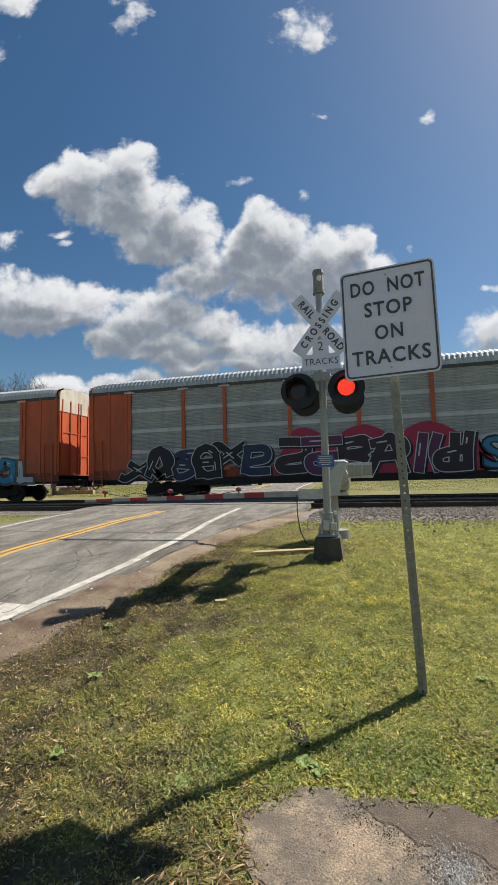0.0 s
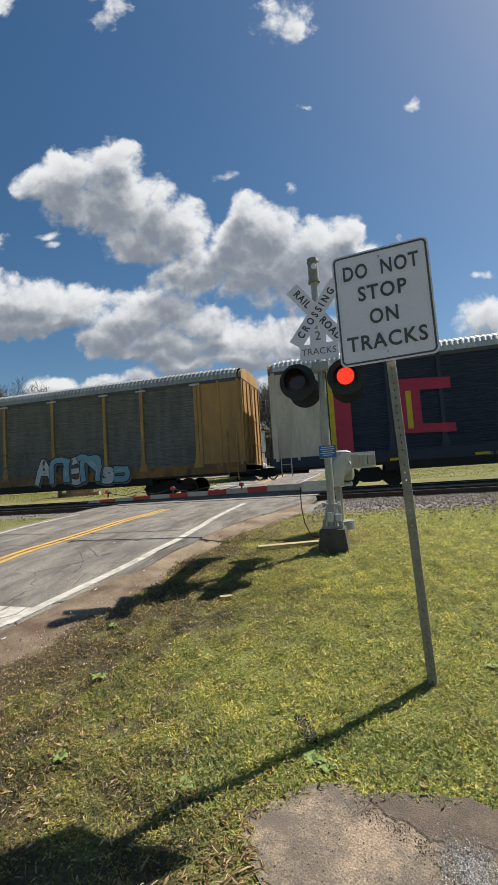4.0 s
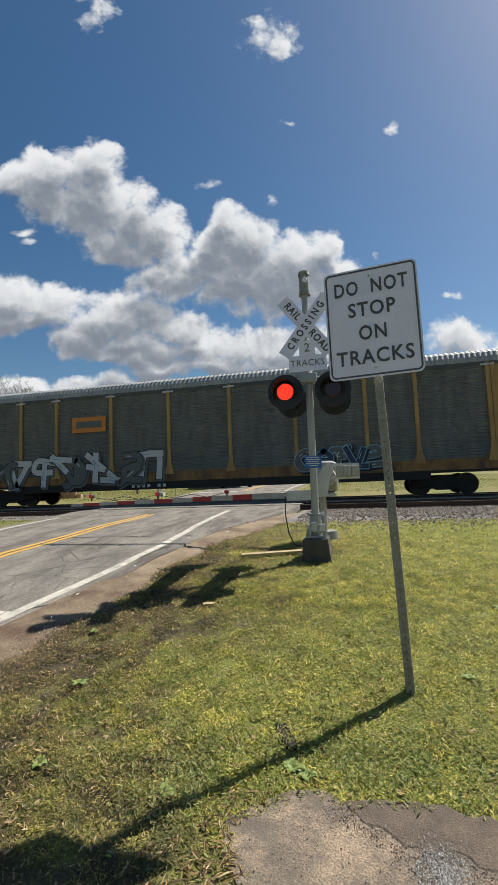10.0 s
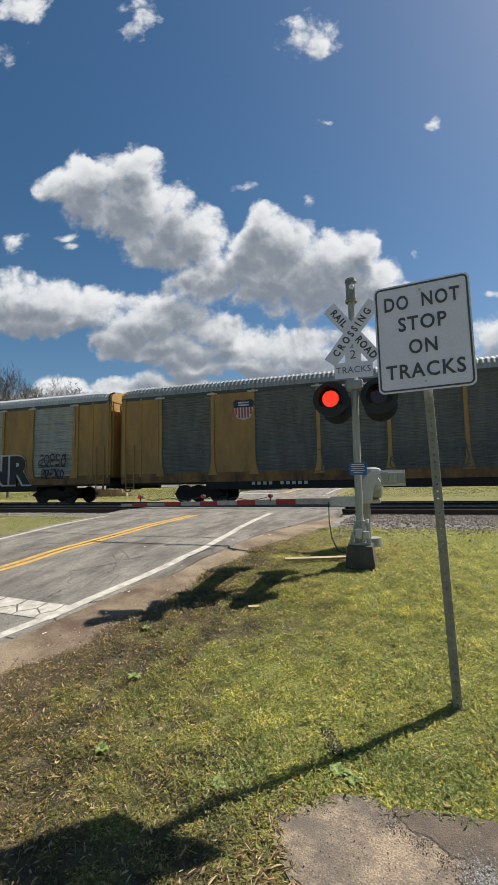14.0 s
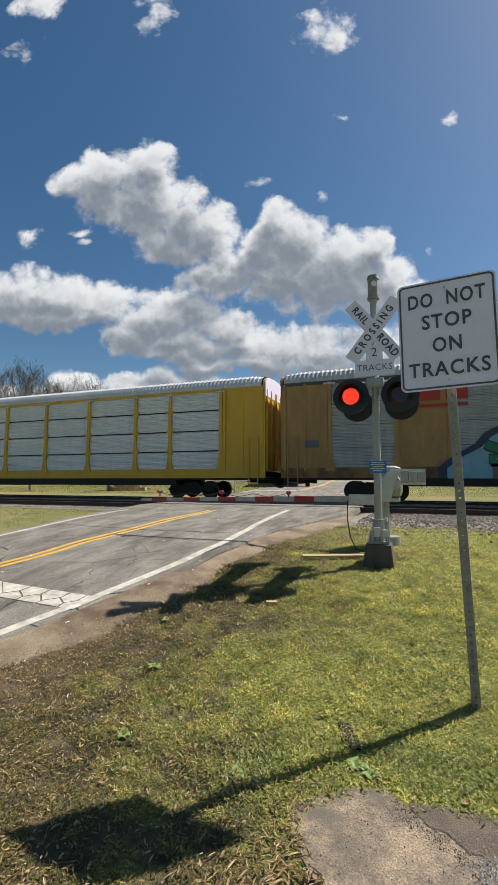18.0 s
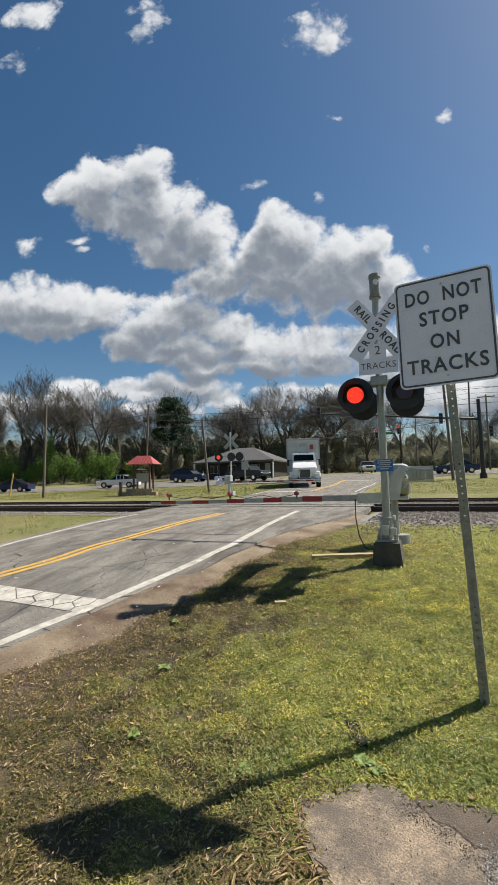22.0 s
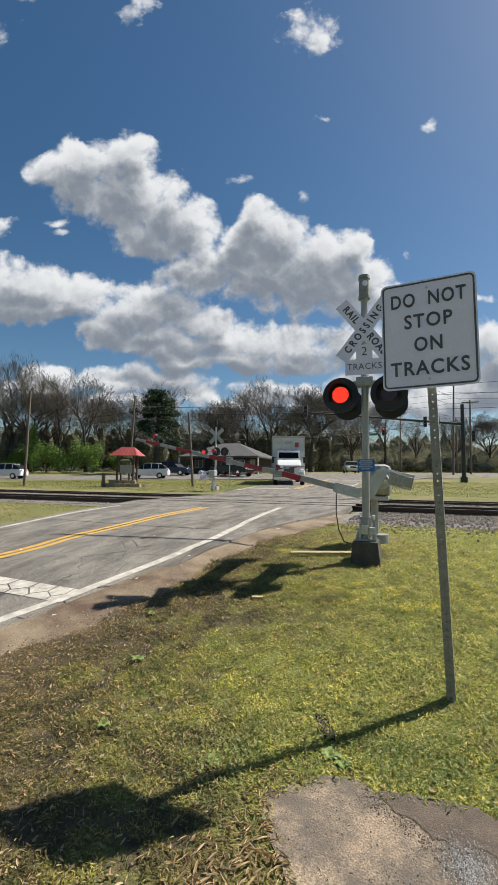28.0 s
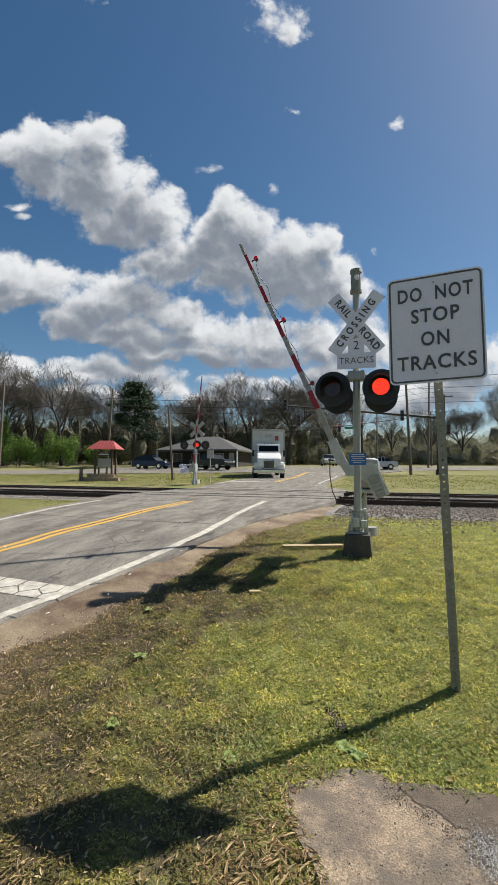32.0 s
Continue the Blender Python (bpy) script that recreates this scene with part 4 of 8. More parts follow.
def boxed(me_, x0, x1, z0, z1, y):
    """Fits a flat mesh, lying in xy, into an upright box on the wagon's side."""
    co = np.empty(len(me_.vertices) * 3)
    me_.vertices.foreach_get("co", co)
    co = co.reshape(-1, 3)
    lo, hi = co.min(0), co.max(0)
    out = np.empty_like(co)
    out[:, 0] = x0 + (co[:, 0] - lo[0]) / (hi[0] - lo[0]) * (x1 - x0)
    out[:, 2] = z0 + (co[:, 1] - lo[1]) / (hi[1] - lo[1]) * (z1 - z0)
    out[:, 1] = y - 0.0008 * (co[:, 2] - lo[2]) / max(1e-6, hi[2] - lo[2])
    me_.vertices.foreach_set("co", out.ravel())


def graffiti_word(car, text, x0, x1, z0, z1, fill, line, halo=None, label="spray-painted letters"):
    for k, (col, fat, grow) in enumerate(((halo, 0.085, 0.16), (line, 0.05, 0.08), (fill, 0.012, 0.0))):
        if not col:
            continue
        ob = letters("graffiti", text, 1.0, SPRAY[col], car, Matrix.Identity(4), depth=0.0, fat=fat, spacing=1.02)
        boxed(ob.data, x0 - grow, x1 + grow, z0 - grow, z1 + grow, SKIN - 0.002 - 0.002 * k)
        me_ = ob.data                                    # one object for each painted letter
        link = list(range(len(me_.vertices)))

        def root(i):
            while link[i] != i:
                i = link[i]
            return i
        for e in me_.edges:
            link[root(e.vertices[0])] = root(e.vertices[1])
        isles = {}
        for p in me_.polygons:
            isles.setdefault(root(p.vertices[0]), []).append(p)
        for polys in isles.values():
            ids = sorted({i for p in polys for i in p.vertices})
            at_ = {i: q for q, i in enumerate(ids)}
            one = new("graffiti", sheet_mesh("graffiti", [tuple(me_.vertices[i].co) for i in ids], [[at_[i] for i in p.vertices] for p in polys], SPRAY[col]))
            one.parent = car
            tagged(one, label)
        bpy.data.objects.remove(ob)


def patch(car, name, pts, col, layer=0, label=""):
    """A flat painted shape on the wagon's side."""
    bm = bmesh.new()
    vs = [bm.verts.new((x, SKIN - 0.002 - 0.002 * layer, z)) for x, z in pts]
    f = bm.faces.new(vs)
    f.normal_update()
    if f.normal.y > 0:
        f.normal_flip()
    bmesh.ops.triangulate(bm, faces=bm.faces[:])
    return part(name, bm, SPRAY[col], car, label)


def rect(car, x0, x1, z0, z1, col, layer=0, name="painted_square", label=""):
    return patch(car, name, [(x0, z0), (x1, z0), (x1, z1), (x0, z1)], col, layer, label)


def blobby(car, x0, x1, z0, z1, col, layer, seed, lumps=14, label="cloudy spray background"):
    r = random.Random(seed)
    top = []
    for i in range(lumps * 5 + 1):
        u = i / (lumps * 5)
        top.append((x0 + (x1 - x0) * u, z1 - (z1 - z0) * 0.3 + (z1 - z0) * 0.3 * abs(math.sin(u * lumps * 1.57 + seed)) * min(1, u * 8, (1 - u) * 8) - (z1 - z0) * 0.5 * max(0, 1 - min(u, 1 - u) * 9)))
    return patch(car, "graffiti", [(x1, z0), (x0, z0)] + top, col, layer, label)


def brush(bm, pts, wide, y, blunt=True):
    """A smooth painted stroke of a spray can through some points of the wagon's side."""
    path = []
    for i in range(len(pts) - 1):
        p0, p1, p2, p3 = (pts[max(0, min(len(pts) - 1, i + q))] for q in (-1, 0, 1, 2))
        for k in range(6):
            t = k / 6
            path.append(tuple(0.5 * (2 * p1[a] + (p2[a] - p0[a]) * t + (2 * p0[a] - 5 * p1[a] + 4 * p2[a] - p3[a]) * t * t + (3 * p1[a] - p0[a] - 3 * p2[a] + p3[a]) * t ** 3) for a in (0, 1)))
    path.append(pts[-1])
    last = None
    for i, (x, z) in enumerate(path):
        a, b = path[max(0, i - 1)], path[min(len(path) - 1, i + 1)]
        dx, dz = b[0] - a[0], b[1] - a[1]
        q = math.hypot(dx, dz) or 1.0
        end = i in (0, len(path) - 1)
        w_ = wide / 2 * (0.75 if end and not blunt else 1.0)
        out = wide * 0.35 * (-1 if i == 0 else 1) if end and blunt else 0.0
        x, z = x + dx / q * out, z + dz / q * out
        pair = [bm.verts.new((x - dz / q * w_, y, z + dx / q * w_)), bm.verts.new((x + dz / q * w_, y, z - dx / q * w_))]
        if last:
            f = bm.faces.new((last[0], pair[0], pair[1], last[1]))
            f.normal_update()
            if f.normal.y > 0:
                f.normal_flip()
        last = pair


SHAPES = (((0.1, 0.0), (0.15, 0.5), (0.1, 1.0)), ((0.1, 0.95), (0.75, 1.0), (0.85, 0.62), (0.2, 0.5)), ((0.2, 0.5), (0.9, 0.4), (0.8, 0.0), (0.1, 0.05)), ((0.05, 0.0), (0.4, 1.0), (0.55, 1.0), (0.95, 0.0)),
          ((0.9, 0.85), (0.4, 1.05), (0.05, 0.55), (0.35, -0.02), (0.95, 0.12)), ((0.1, 1.0), (0.2, 0.1), (0.55, 0.0), (0.9, 0.15), (0.88, 1.0)), ((0.2, 0.48), (0.85, 0.5)), ((0.1, 0.5), (0.9, 1.05)), ((0.15, 0.55), (0.95, -0.05), (1.15, -0.08)),
          ((0.85, 0.95), (0.25, 0.98), (0.2, 0.6), (0.8, 0.45), (0.8, 0.08), (0.1, 0.02)), ((0.5, 1.0), (0.5, 0.0)), ((0.0, 0.98), (1.0, 0.95)), ((0.5, 0.02), (0.05, 0.4), (0.25, 0.95), (0.75, 0.95), (0.95, 0.5), (0.5, 0.02)))


def wildstyle(car, x0, x1, z0, z1, fills, line, n_, seed, label="interlocking spray-painted shapes with outlines"):
    """Unreadable writing: fat bent strokes that overlap, each figure with its outline, shadow and highlights."""
    r = random.Random(seed)
    z0 = max(z0, 0.9)
    w_, h = (x1 - x0) / n_, z1 - z0
    fat = min(0.30 * w_, 0.24 * h)
    for i in range(n_):
        lean, up, big = r.uniform(-0.05, 0.22), r.uniform(-0.06, 0.06) * h, r.uniform(0.92, 1.12)
        bms = [bmesh.new() for _ in range(4)]
        layer = 2 + (i % 2) * 5
        for k, q in enumerate(r.sample(range(len(SHAPES)), r.choice((2, 2, 3)))):
            pts = []
            flip_u, flip_v = r.random() < 0.5, r.random() < 0.5
            for u, v in SHAPES[q]:
                u, v = 1 - u if flip_u else u, 1 - v if flip_v else v
                u, v = u + r.uniform(-0.07, 0.07), 0.1 + 0.8 * v + r.uniform(-0.05, 0.05)
                pts.append((x0 + w_ * (i - 0.06 + 1.12 * u * big) + lean * w_ * (v - 0.5), z0 + up + h * v))
            y = SKIN - 0.002 * layer - 0.0004 * k
            brush(bms[0], [(x + 0.07, z - 0.06) for x, z in pts], fat + 0.11, y)
            brush(bms[1], pts, fat + 0.075, y - 0.002)
            brush(bms[2], pts, fat, y - 0.004)
            if r.random() < 0.8:
                (ax, az), (bx, bz) = pts[0], pts[1]
                brush(bms[3], [(ax * 0.8 + bx * 0.2 - fat * 0.2, az * 0.8 + bz * 0.2), (ax * 0.4 + bx * 0.6 - fat * 0.2, az * 0.4 + bz * 0.6)], fat * 0.16, y - 0.006, False)
        shade_ = "black" if line != "black" else "grey"
        light_ = "white" if fills[i % len(fills)] != "white" else "sky"
        for bm, col in zip(bms, (shade_, line, fills[i % len(fills)], light_)):
            part("graffiti", bm, SPRAY[col], car, label)


def tag_line(car, x0, x1, z0, z1, col, seed, label="thin spray-painted tag"):
    """A quick signature in thin looping strokes, too small to read."""
    r = random.Random(seed)
    h = z1 - z0
    n_ = max(2, round((x1 - x0) / (0.62 * h)))
    w_ = (x1 - x0) / n_
    bm = bmesh.new()
    for i in range(n_):
        for k, q in enumerate(r.sample(range(len(SHAPES)), 2)):
            flip_u, flip_v = r.random() < 0.5, r.random() < 0.5
            pts = [(1 - u if flip_u else u, 1 - v if flip_v else v) for u, v in SHAPES[q]]
            pts = [(x0 + w_ * (i + 0.1 + 0.85 * (u + r.uniform(-0.1, 0.1))) + 0.15 * w_ * v, z0 + h * (v + r.uniform(-0.08, 0.08))) for u, v in pts]
            brush(bm, pts, 0.055, SKIN - 0.006 - 0.0004 * k, False)
    brush(bm, [(x0, z0 - 0.12 * h), ((x0 + x1) / 2, z0 - 0.05 * h), (x1 + 0.1, z0 - 0.15 * h)], 0.04, SKIN - 0.008, False)
    return part("graffiti", bm, SPRAY[col], car, label)


def number_bar(car, x0, x1, z, high=0.13):
    n_ = max(4, int((x1 - x0) / 0.24))
    for i in range(n_):
        if i != 4:
            rect(car, x0 + (x1 - x0) * i / n_ + 0.05, x0 + (x1 - x0) * (i + 1) / n_ - 0.05, z, z + high, "grey" if car is CARS[3] else "white", 0, "number_bar", "")


def shield(car, x0, x1, z0, z1, field=None):
    """A striped shield: dark band above, red and white stripes below."""
    cx, w_ = (x0 + x1) / 2, x1 - x0
    zm = z0 + (z1 - z0) * 0.62
    patch(car, "emblem", [(x0, zm), (x0 + 0.03 * w_, z0 + 0.3 * (z1 - z0)), (x0 + 0.18 * w_, z0 + 0.08 * (z1 - z0)), (cx, z0), (x1 - 0.18 * w_, z0 + 0.08 * (z1 - z0)), (x1 - 0.03 * w_, z0 + 0.3 * (z1 - z0)), (x1, zm)], "white", 1, "white shield with red stripes")
    for i in range(6):
        xx = x0 + w_ * (0.06 + 0.16 * i)
        lo_ = z0 + (z1 - z0) * (0.10 if 0 < i < 5 else 0.26)
        rect(car, xx, xx + 0.075 * w_, lo_, zm, "red", 2, "emblem_stripe")
    patch(car, "emblem", [(x0 - 0.02, zm), (x1 + 0.02, zm), (x1 + 0.05, z1 - 0.1 * (z1 - z0)), (x1 - 0.1 * w_, z1), (cx, z1 - 0.05 * (z1 - z0)), (x0 + 0.1 * w_, z1), (x0 - 0.05, z1 - 0.1 * (z1 - z0))], "navy", 2, "navy shield top")
    for zz in (0.85, 0.73):
        rect(car, x0 + 0.2 * w_, x1 - 0.2 * w_, z0 + (z1 - z0) * (zz - 0.035), z0 + (z1 - z0) * (zz + 0.035), "white", 3, "text_bar")


CARS = [c for c, _ in WAGONS]
c = CARS[0]
wildstyle(c, 9.2, 11.9, 0.75, 2.0, ("white", "cyan"), "black", 3, 4)
c = CARS[1]
wildstyle(c, -11.5, -5.0, 0.95, 2.25, ("black", "black", "navy"), "white", 6, 11)
blobby(c, -5.0, 3.4, 0.92, 2.85, "pink", 0, 3, 7, "crimson cloud of spray paint")
wildstyle(c, -4.7, 2.6, 0.75, 2.35, ("plum", "purple", "plum"), "white", 6, 23)
graffiti_word(c, "SHOW", 3.0, 8.7, 1.02, 2.15, "cyan", "black", "white", "blue block letters in spray paint")
rect(c, 5.3, 7.9, 3.55, 3.68, "red", 0, "painted_streak")
c = CARS[2]
for k in range(5):
    tag_line(c, -12.75, -12.05, 2.1 + 0.4 * k, 2.4 + 0.4 * k, "black", 3 + k)
wildstyle(c, -11.6, -8.4, 0.9, 2.25, ("black", "grey"), "white", 5, 31)
wildstyle(c, -8.1, -4.7, 0.95, 2.4, ("green", "black"), "white", 4, 37)
tag_line(c, -3.6, -0.7, 1.4, 2.7, "grey", 5)
tag_line(c, -0.4, 2.6, 1.3, 2.5, "grey", 6)
wildstyle(c, 3.2, 8.2, 0.9, 2.1, ("white", "sky"), "black", 6, 44)
shield(c, -8.4, -7.3, 3.4, 4.8)
number_bar(c, -3.9, -1.6, 0.80)
c = CARS[3]
for x0, x1 in ((-10.95, -10.30), (-4.58, -4.30), (1.0, 1.22), (6.54, 6.80), (11.75, 12.1)):
    rect(c, x0, x1, 0.9, 4.85, "pink", 0, "painted_stripe", "crimson upright stripe")
for x0, x1 in ((-11.15, -10.95), (12.1, 12.6)):
    rect(c, x0, x1, 0.9, 4.7, "yellow", 0, "painted_stripe", "yellow upright stripe")
for x0 in (-2.6, 3.0):
    rect(c, x0, x0 + 1.8, 2.0, 4.1, "pink", 1, "painted_square", "crimson square")
    rect(c, x0 + 0.22, x0 + 1.25, 2.2, 3.65, "yellow", 2, "painted_square", "yellow square")
for x0 in (-8.45, 8.5):
    patch(c, "painted_letter", [(x0, 2.0), (x0 + 1.9, 1.9), (x0 + 1.9, 2.25), (x0 + 0.75, 2.3), (x0 + 0.75, 3.6), (x0 + 1.85, 3.55), (x0 + 1.85, 3.98), (x0, 4.1)], "pink", 1, "crimson square bracket shape")
    rect(c, x0 + 0.22, x0 + 0.42, 2.15, 3.6, "yellow", 2, "painted_square", "yellow bar")
for x in (-9.0, -6.0, -2.4, 1.0, 5.2, 8.6, 11.0):
    rect(c, x, x + 0.5, 0.98, 1.08, "yellow", 2, "reflector", "yellow reflector strip")
number_bar(c, -5.6, -3.6, 0.95)
c = CARS[4]
for x0, x1, z0, z1, k in ((-11.3, -10.6, 1.3, 1.9, 1), (-10.5, -9.4, 1.3, 1.95, 2), (-8.3, -7.2, 1.35, 1.95, 3), (-0.4, 0.6, 1.5, 2.1, 4), (9.6, 11.4, 1.7, 2.05, 5), (9.6, 11.2, 1.2, 1.5, 6)):
    tag_line(c, x0, x1, z0, z1, "black", k)
tag_line(c, -3.8, -2.0, 1.6, 2.5, "black", 12)
wildstyle(c, 1.7, 5.6, 1.15, 2.5, ("cyan", "sky"), "navy", 5, 51)
blobby(c, 6.0, 8.8, 1.0, 2.3, "navy", 0, 5, 5, "dark blue spray patch")
for k in range(4):                                       # plain slanting blocks and a swoosh for the railway's emblem
    patch(c, "emblem", [(4.5 + 0.5 * k, 3.98), (4.9 + 0.5 * k, 4.0), (5.0 + 0.5 * k, 4.28), (4.6 + 0.5 * k, 4.26)], "red", 0, "red block of a faded emblem")
patch(c, "emblem", [(4.3, 3.8), (6.2, 3.86), (6.75, 4.0), (6.1, 3.93), (4.4, 3.88)], "black", 0, "dark swoosh under the emblem")
c = CARS[5]
wildstyle(c, -11.2, -8.5, 0.85, 2.1, ("white", "grey"), "black", 3, 61)
wildstyle(c, -8.1, -1.8, 0.9, 2.25, ("white", "white", "grey"), "black", 7, 63)
rect(c, -6.1, -4.4, 3.3, 4.0, "orange", 0, "painted_square", "orange patch of old lettering")
rect(c, -5.9, -4.6, 3.5, 3.8, "grey", 1, "text_bar")
wildstyle(c, 4.2, 7.4, 1.15, 2.0, ("grey", "navy"), "sky", 5, 66)
rect(c, -12.5, -11.9, 3.6, 4.05, "yellow", 0, "notice_plate", "yellow placard")
number_bar(c, -3.2, -1.5, 0.72)
c = CARS[6]
shield(c, -8.45, -7.2, 3.4, 4.85)
for text, z in (("BUILDING", 3.12), ("AMERICA", 2.80)):
    ob = letters("lettering", text, 0.3, SPRAY["black"], c, Matrix.Identity(4), depth=0.001, fat=0.006)
    boxed(ob.data, -8.7, -6.98, z - 0.12, z + 0.12, SKIN - 0.004)
wildstyle(c, -11.5, -4.9, 0.75, 2.15, ("white", "grey", "white"), "black", 6, 71)
graffiti_word(c, "JAEPS", -3.0, 2.45, 1.05, 2.5, "olive", "lilac", "black", "gold and lilac bubble letters in spray paint")
graffiti_word(c, "GANR", 3.0, 8.8, 1.05, 2.4, "black", "black", "white", "black block letters with white outline")
tag_line(c, 9.3, 11.0, 1.9, 2.45, "black", 9)
tag_line(c, 9.5, 10.9, 1.3, 1.7, "black", 10)
tag_line(c, -4.4, -3.3, 1.9, 2.3, "sky", 11)
number_bar(c, -5.6, -3.4, 0.70)
c = CARS[7]
shield(c, -7.8, -6.95, 3.6, 4.5)
for k, x in enumerate((-4.3, -2.6, -0.9, 0.9)):
    tag_line(c, x, x + 1.6, 1.4, 2.2, "grey", 20 + k)
wildstyle(c, 2.5, 8.2, 0.85, 1.9, ("grey", "grey"), "white", 6, 81)
number_bar(c, -7.1, -4.6, 0.80)
c = CARS[8]
shield(c, -7.75, -6.75, 3.7, 4.6)
rect(c, -8.1, -6.6, 3.27, 3.40, "black", 0, "text_bar")
rect(c, -7.25, -4.4, 0.86, 1.14, "black", 0, "number_plate", "black panel behind the number")
number_bar(c, -7.15, -4.5, 0.92)
rect(c, -3.6, -3.2, 0.9, 1.12, "black", 0, "number_plate")
c = CARS[9]
for x0 in (-8.0, -7.05):                                 # two plain blocks for the railway's emblem
    rect(c, x0, x0 + 0.75, 3.9, 4.52, "red", 0, "emblem", "plain red emblem block")
rect(c, -8.0, -6.3, 3.64, 3.76, "red", 0, "text_bar")
blobby(c, -7.4, 6.7, 0.92, 2.95, "navy", 0, 2, 9, "navy outlined cloud of spray paint")
blobby(c, -7.1, 6.4, 0.92, 2.78, "sky", 1, 2, 9, "pale blue cloud of spray paint")
rect(c, -5.6, 5.3, 0.92, 1.35, "grey", 2, "graffiti", "grey lower half of the letters")
wildstyle(c, -5.8, -0.5, 1.0, 2.3, ("green", "green"), "black", 4, 91)
wildstyle(c, 0.2, 5.3, 1.0, 2.4, ("green", "green"), "black", 5, 97)
for x in (-5.0, -1.2, 2.0, 5.4):
    rect(c, x, x + 0.55, 0.98, 1.08, "yellow", 6, "reflector", "yellow reflector strip")
number_bar(c, -4.3, -1.8, 0.98, 0.14)
rect(c, -12.5, -11.9, 2.2, 2.5, "grey", 0, "painted_square")


# ---- stop sign at the crossing ----
def rounded(wd, ht, r, k=5):
    out = []
    for cx, cz, a0 in ((wd / 2 - r, ht / 2 - r, 0), (-wd / 2 + r, ht / 2 - r, 90), (-wd / 2 + r, -ht / 2 + r, 180), (wd / 2 - r, -ht / 2 + r, 270)):
        out += [(cx + r * math.cos(radians(a0 + 90 * i / k)), cz + r * math.sin(radians(a0 + 90 * i / k))) for i in range(k + 1)]
    return out


def frame_strip(bm, wd, ht, r, band, y0, y1):
    """A flat band inside a rounded outline."""
    o, i_ = rounded(wd, ht, r), rounded(wd - 2 * band, ht - 2 * band, max(0.004, r - band))
    k = len(o)
    vo, vi = [bm.verts.new((p[0], y0, p[1])) for p in o], [bm.verts.new((p[0], y0, p[1])) for p in i_]
    for j in range(k):
        bm.faces.new((vo[j], vo[(j + 1) % k], vi[(j + 1) % k], vi[j]))
    bmesh.ops.recalc_face_normals(bm, faces=bm.faces)
    bmesh.ops.solidify(bm, geom=list(bm.faces), thickness=y1 - y0)


sign = thing("warning_sign", 0.343, 3.33, 0.0, "white metal rail crossing sign on a leaning perforated post", "sign")
sign.matrix_basis = pose(0.343, 3.31, 0.0, 3.0, -1.95, -6.8)
bm = bmesh.new()                                         # perforated square post
wdp = 0.026
for s in (-1, 1):
    add_box(bm, s * wdp - 0.003, s * wdp + 0.003, -wdp, wdp, -0.3, 3.0)
    add_box(bm, s * 0.0165 - 0.0105, s * 0.0165 + 0.0105, -wdp - 0.002, -wdp + 0.002, -0.3, 3.0)
    add_box(bm, s * 0.0165 - 0.0105, s * 0.0165 + 0.0105, wdp - 0.002, wdp + 0.002, -0.3, 3.0)
for z in np.arange(-0.3, 3.0, 0.0508):
    for y in (-wdp, wdp):
        add_box(bm, -0.006, 0.006, y - 0.002, y + 0.002, z, z + 0.037)
post = part("post", bm, POST, sign, "galvanised post with a row of holes")
SIGN_M = pose(0.0, -0.05, 2.617, -3.0, 1.2, 0)
bm = bmesh.new()
add_prism(bm, rounded(0.632, 0.785, 0.04), 0, 0.004, "y")
plate = part("plate", bm, WHITE, sign, "white reflective plate")
plate.matrix_basis = SIGN_M
bm = bmesh.new()
frame_strip(bm, 0.61, 0.762, 0.035, 0.012, -0.0022, -0.0005)
part("border", bm, INK, plate, "thin black border")
for text, z, slim in (("DO  NOT", 0.25, 0.74), ("STOP", 0.09, 0.86), ("ON", -0.08, 0.82), ("TRACKS", -0.25, 0.90)):
    letters("lettering", text, 0.142, INK, plate, pose(0, -0.003, z, 90, 0, 0), depth=0.001, fat=0.0026, split=True, squeeze=slim, spacing=1.14)
for z in (0.33, -0.33):
    bm = bmesh.new()
    add_tube(bm, (0, -0.008, z), (0, 0.03, z), 0.008, seg=6)
    part("bolt", bm, GALV, plate)

# ---- crossing signal mast ----
MX, MY, MZ = -0.48, 6.35, 0.50
mast = thing("crossing_signal", MX, MY, MZ, "aluminium crossing signal mast with crossbuck and two red flashers", "railway signal")
bm = bmesh.new()
add_prism(bm, [(-0.22, -0.25), (0.22, -0.25), (0.165, 0.235), (-0.165, 0.235)], -0.22, 0.2, "y")
part("foundation", bm, DARKCON, mast, "dark concrete foundation block")
bm = bmesh.new()
add_tube(bm, (0, 0, 0.3), (0, 0, 3.95), 0.053, 0.050, 20)
part("pole", bm, MASTALU, mast, smooth=True)
bm = bmesh.new()
add_box(bm, -0.14, 0.14, -0.14, 0.14, 0.24, 0.27)
add_tube(bm, (0, 0, 0.27), (0, 0, 0.55), 0.085, 0.075, 16)
for sx in (-1, 1):
    for sy in (-1, 1):
        add_tube(bm, (sx * 0.11, sy * 0.11, 0.2), (sx * 0.11, sy * 0.11, 0.36), 0.014, seg=6)
        for z in (0.275, 0.31):
            add_tube(bm, (sx * 0.11, sy * 0.11, z), (sx * 0.11, sy * 0.11, z + 0.022), 0.026, seg=6)
for z, r in ((0.53, 0.088), (0.36, 0.092), (0.44, 0.086)):
    add_tube(bm, (0, 0, z), (0, 0, z + 0.035), r, r, 16)
part("base_casting", bm, MASTALU, mast, "bolted cast base")
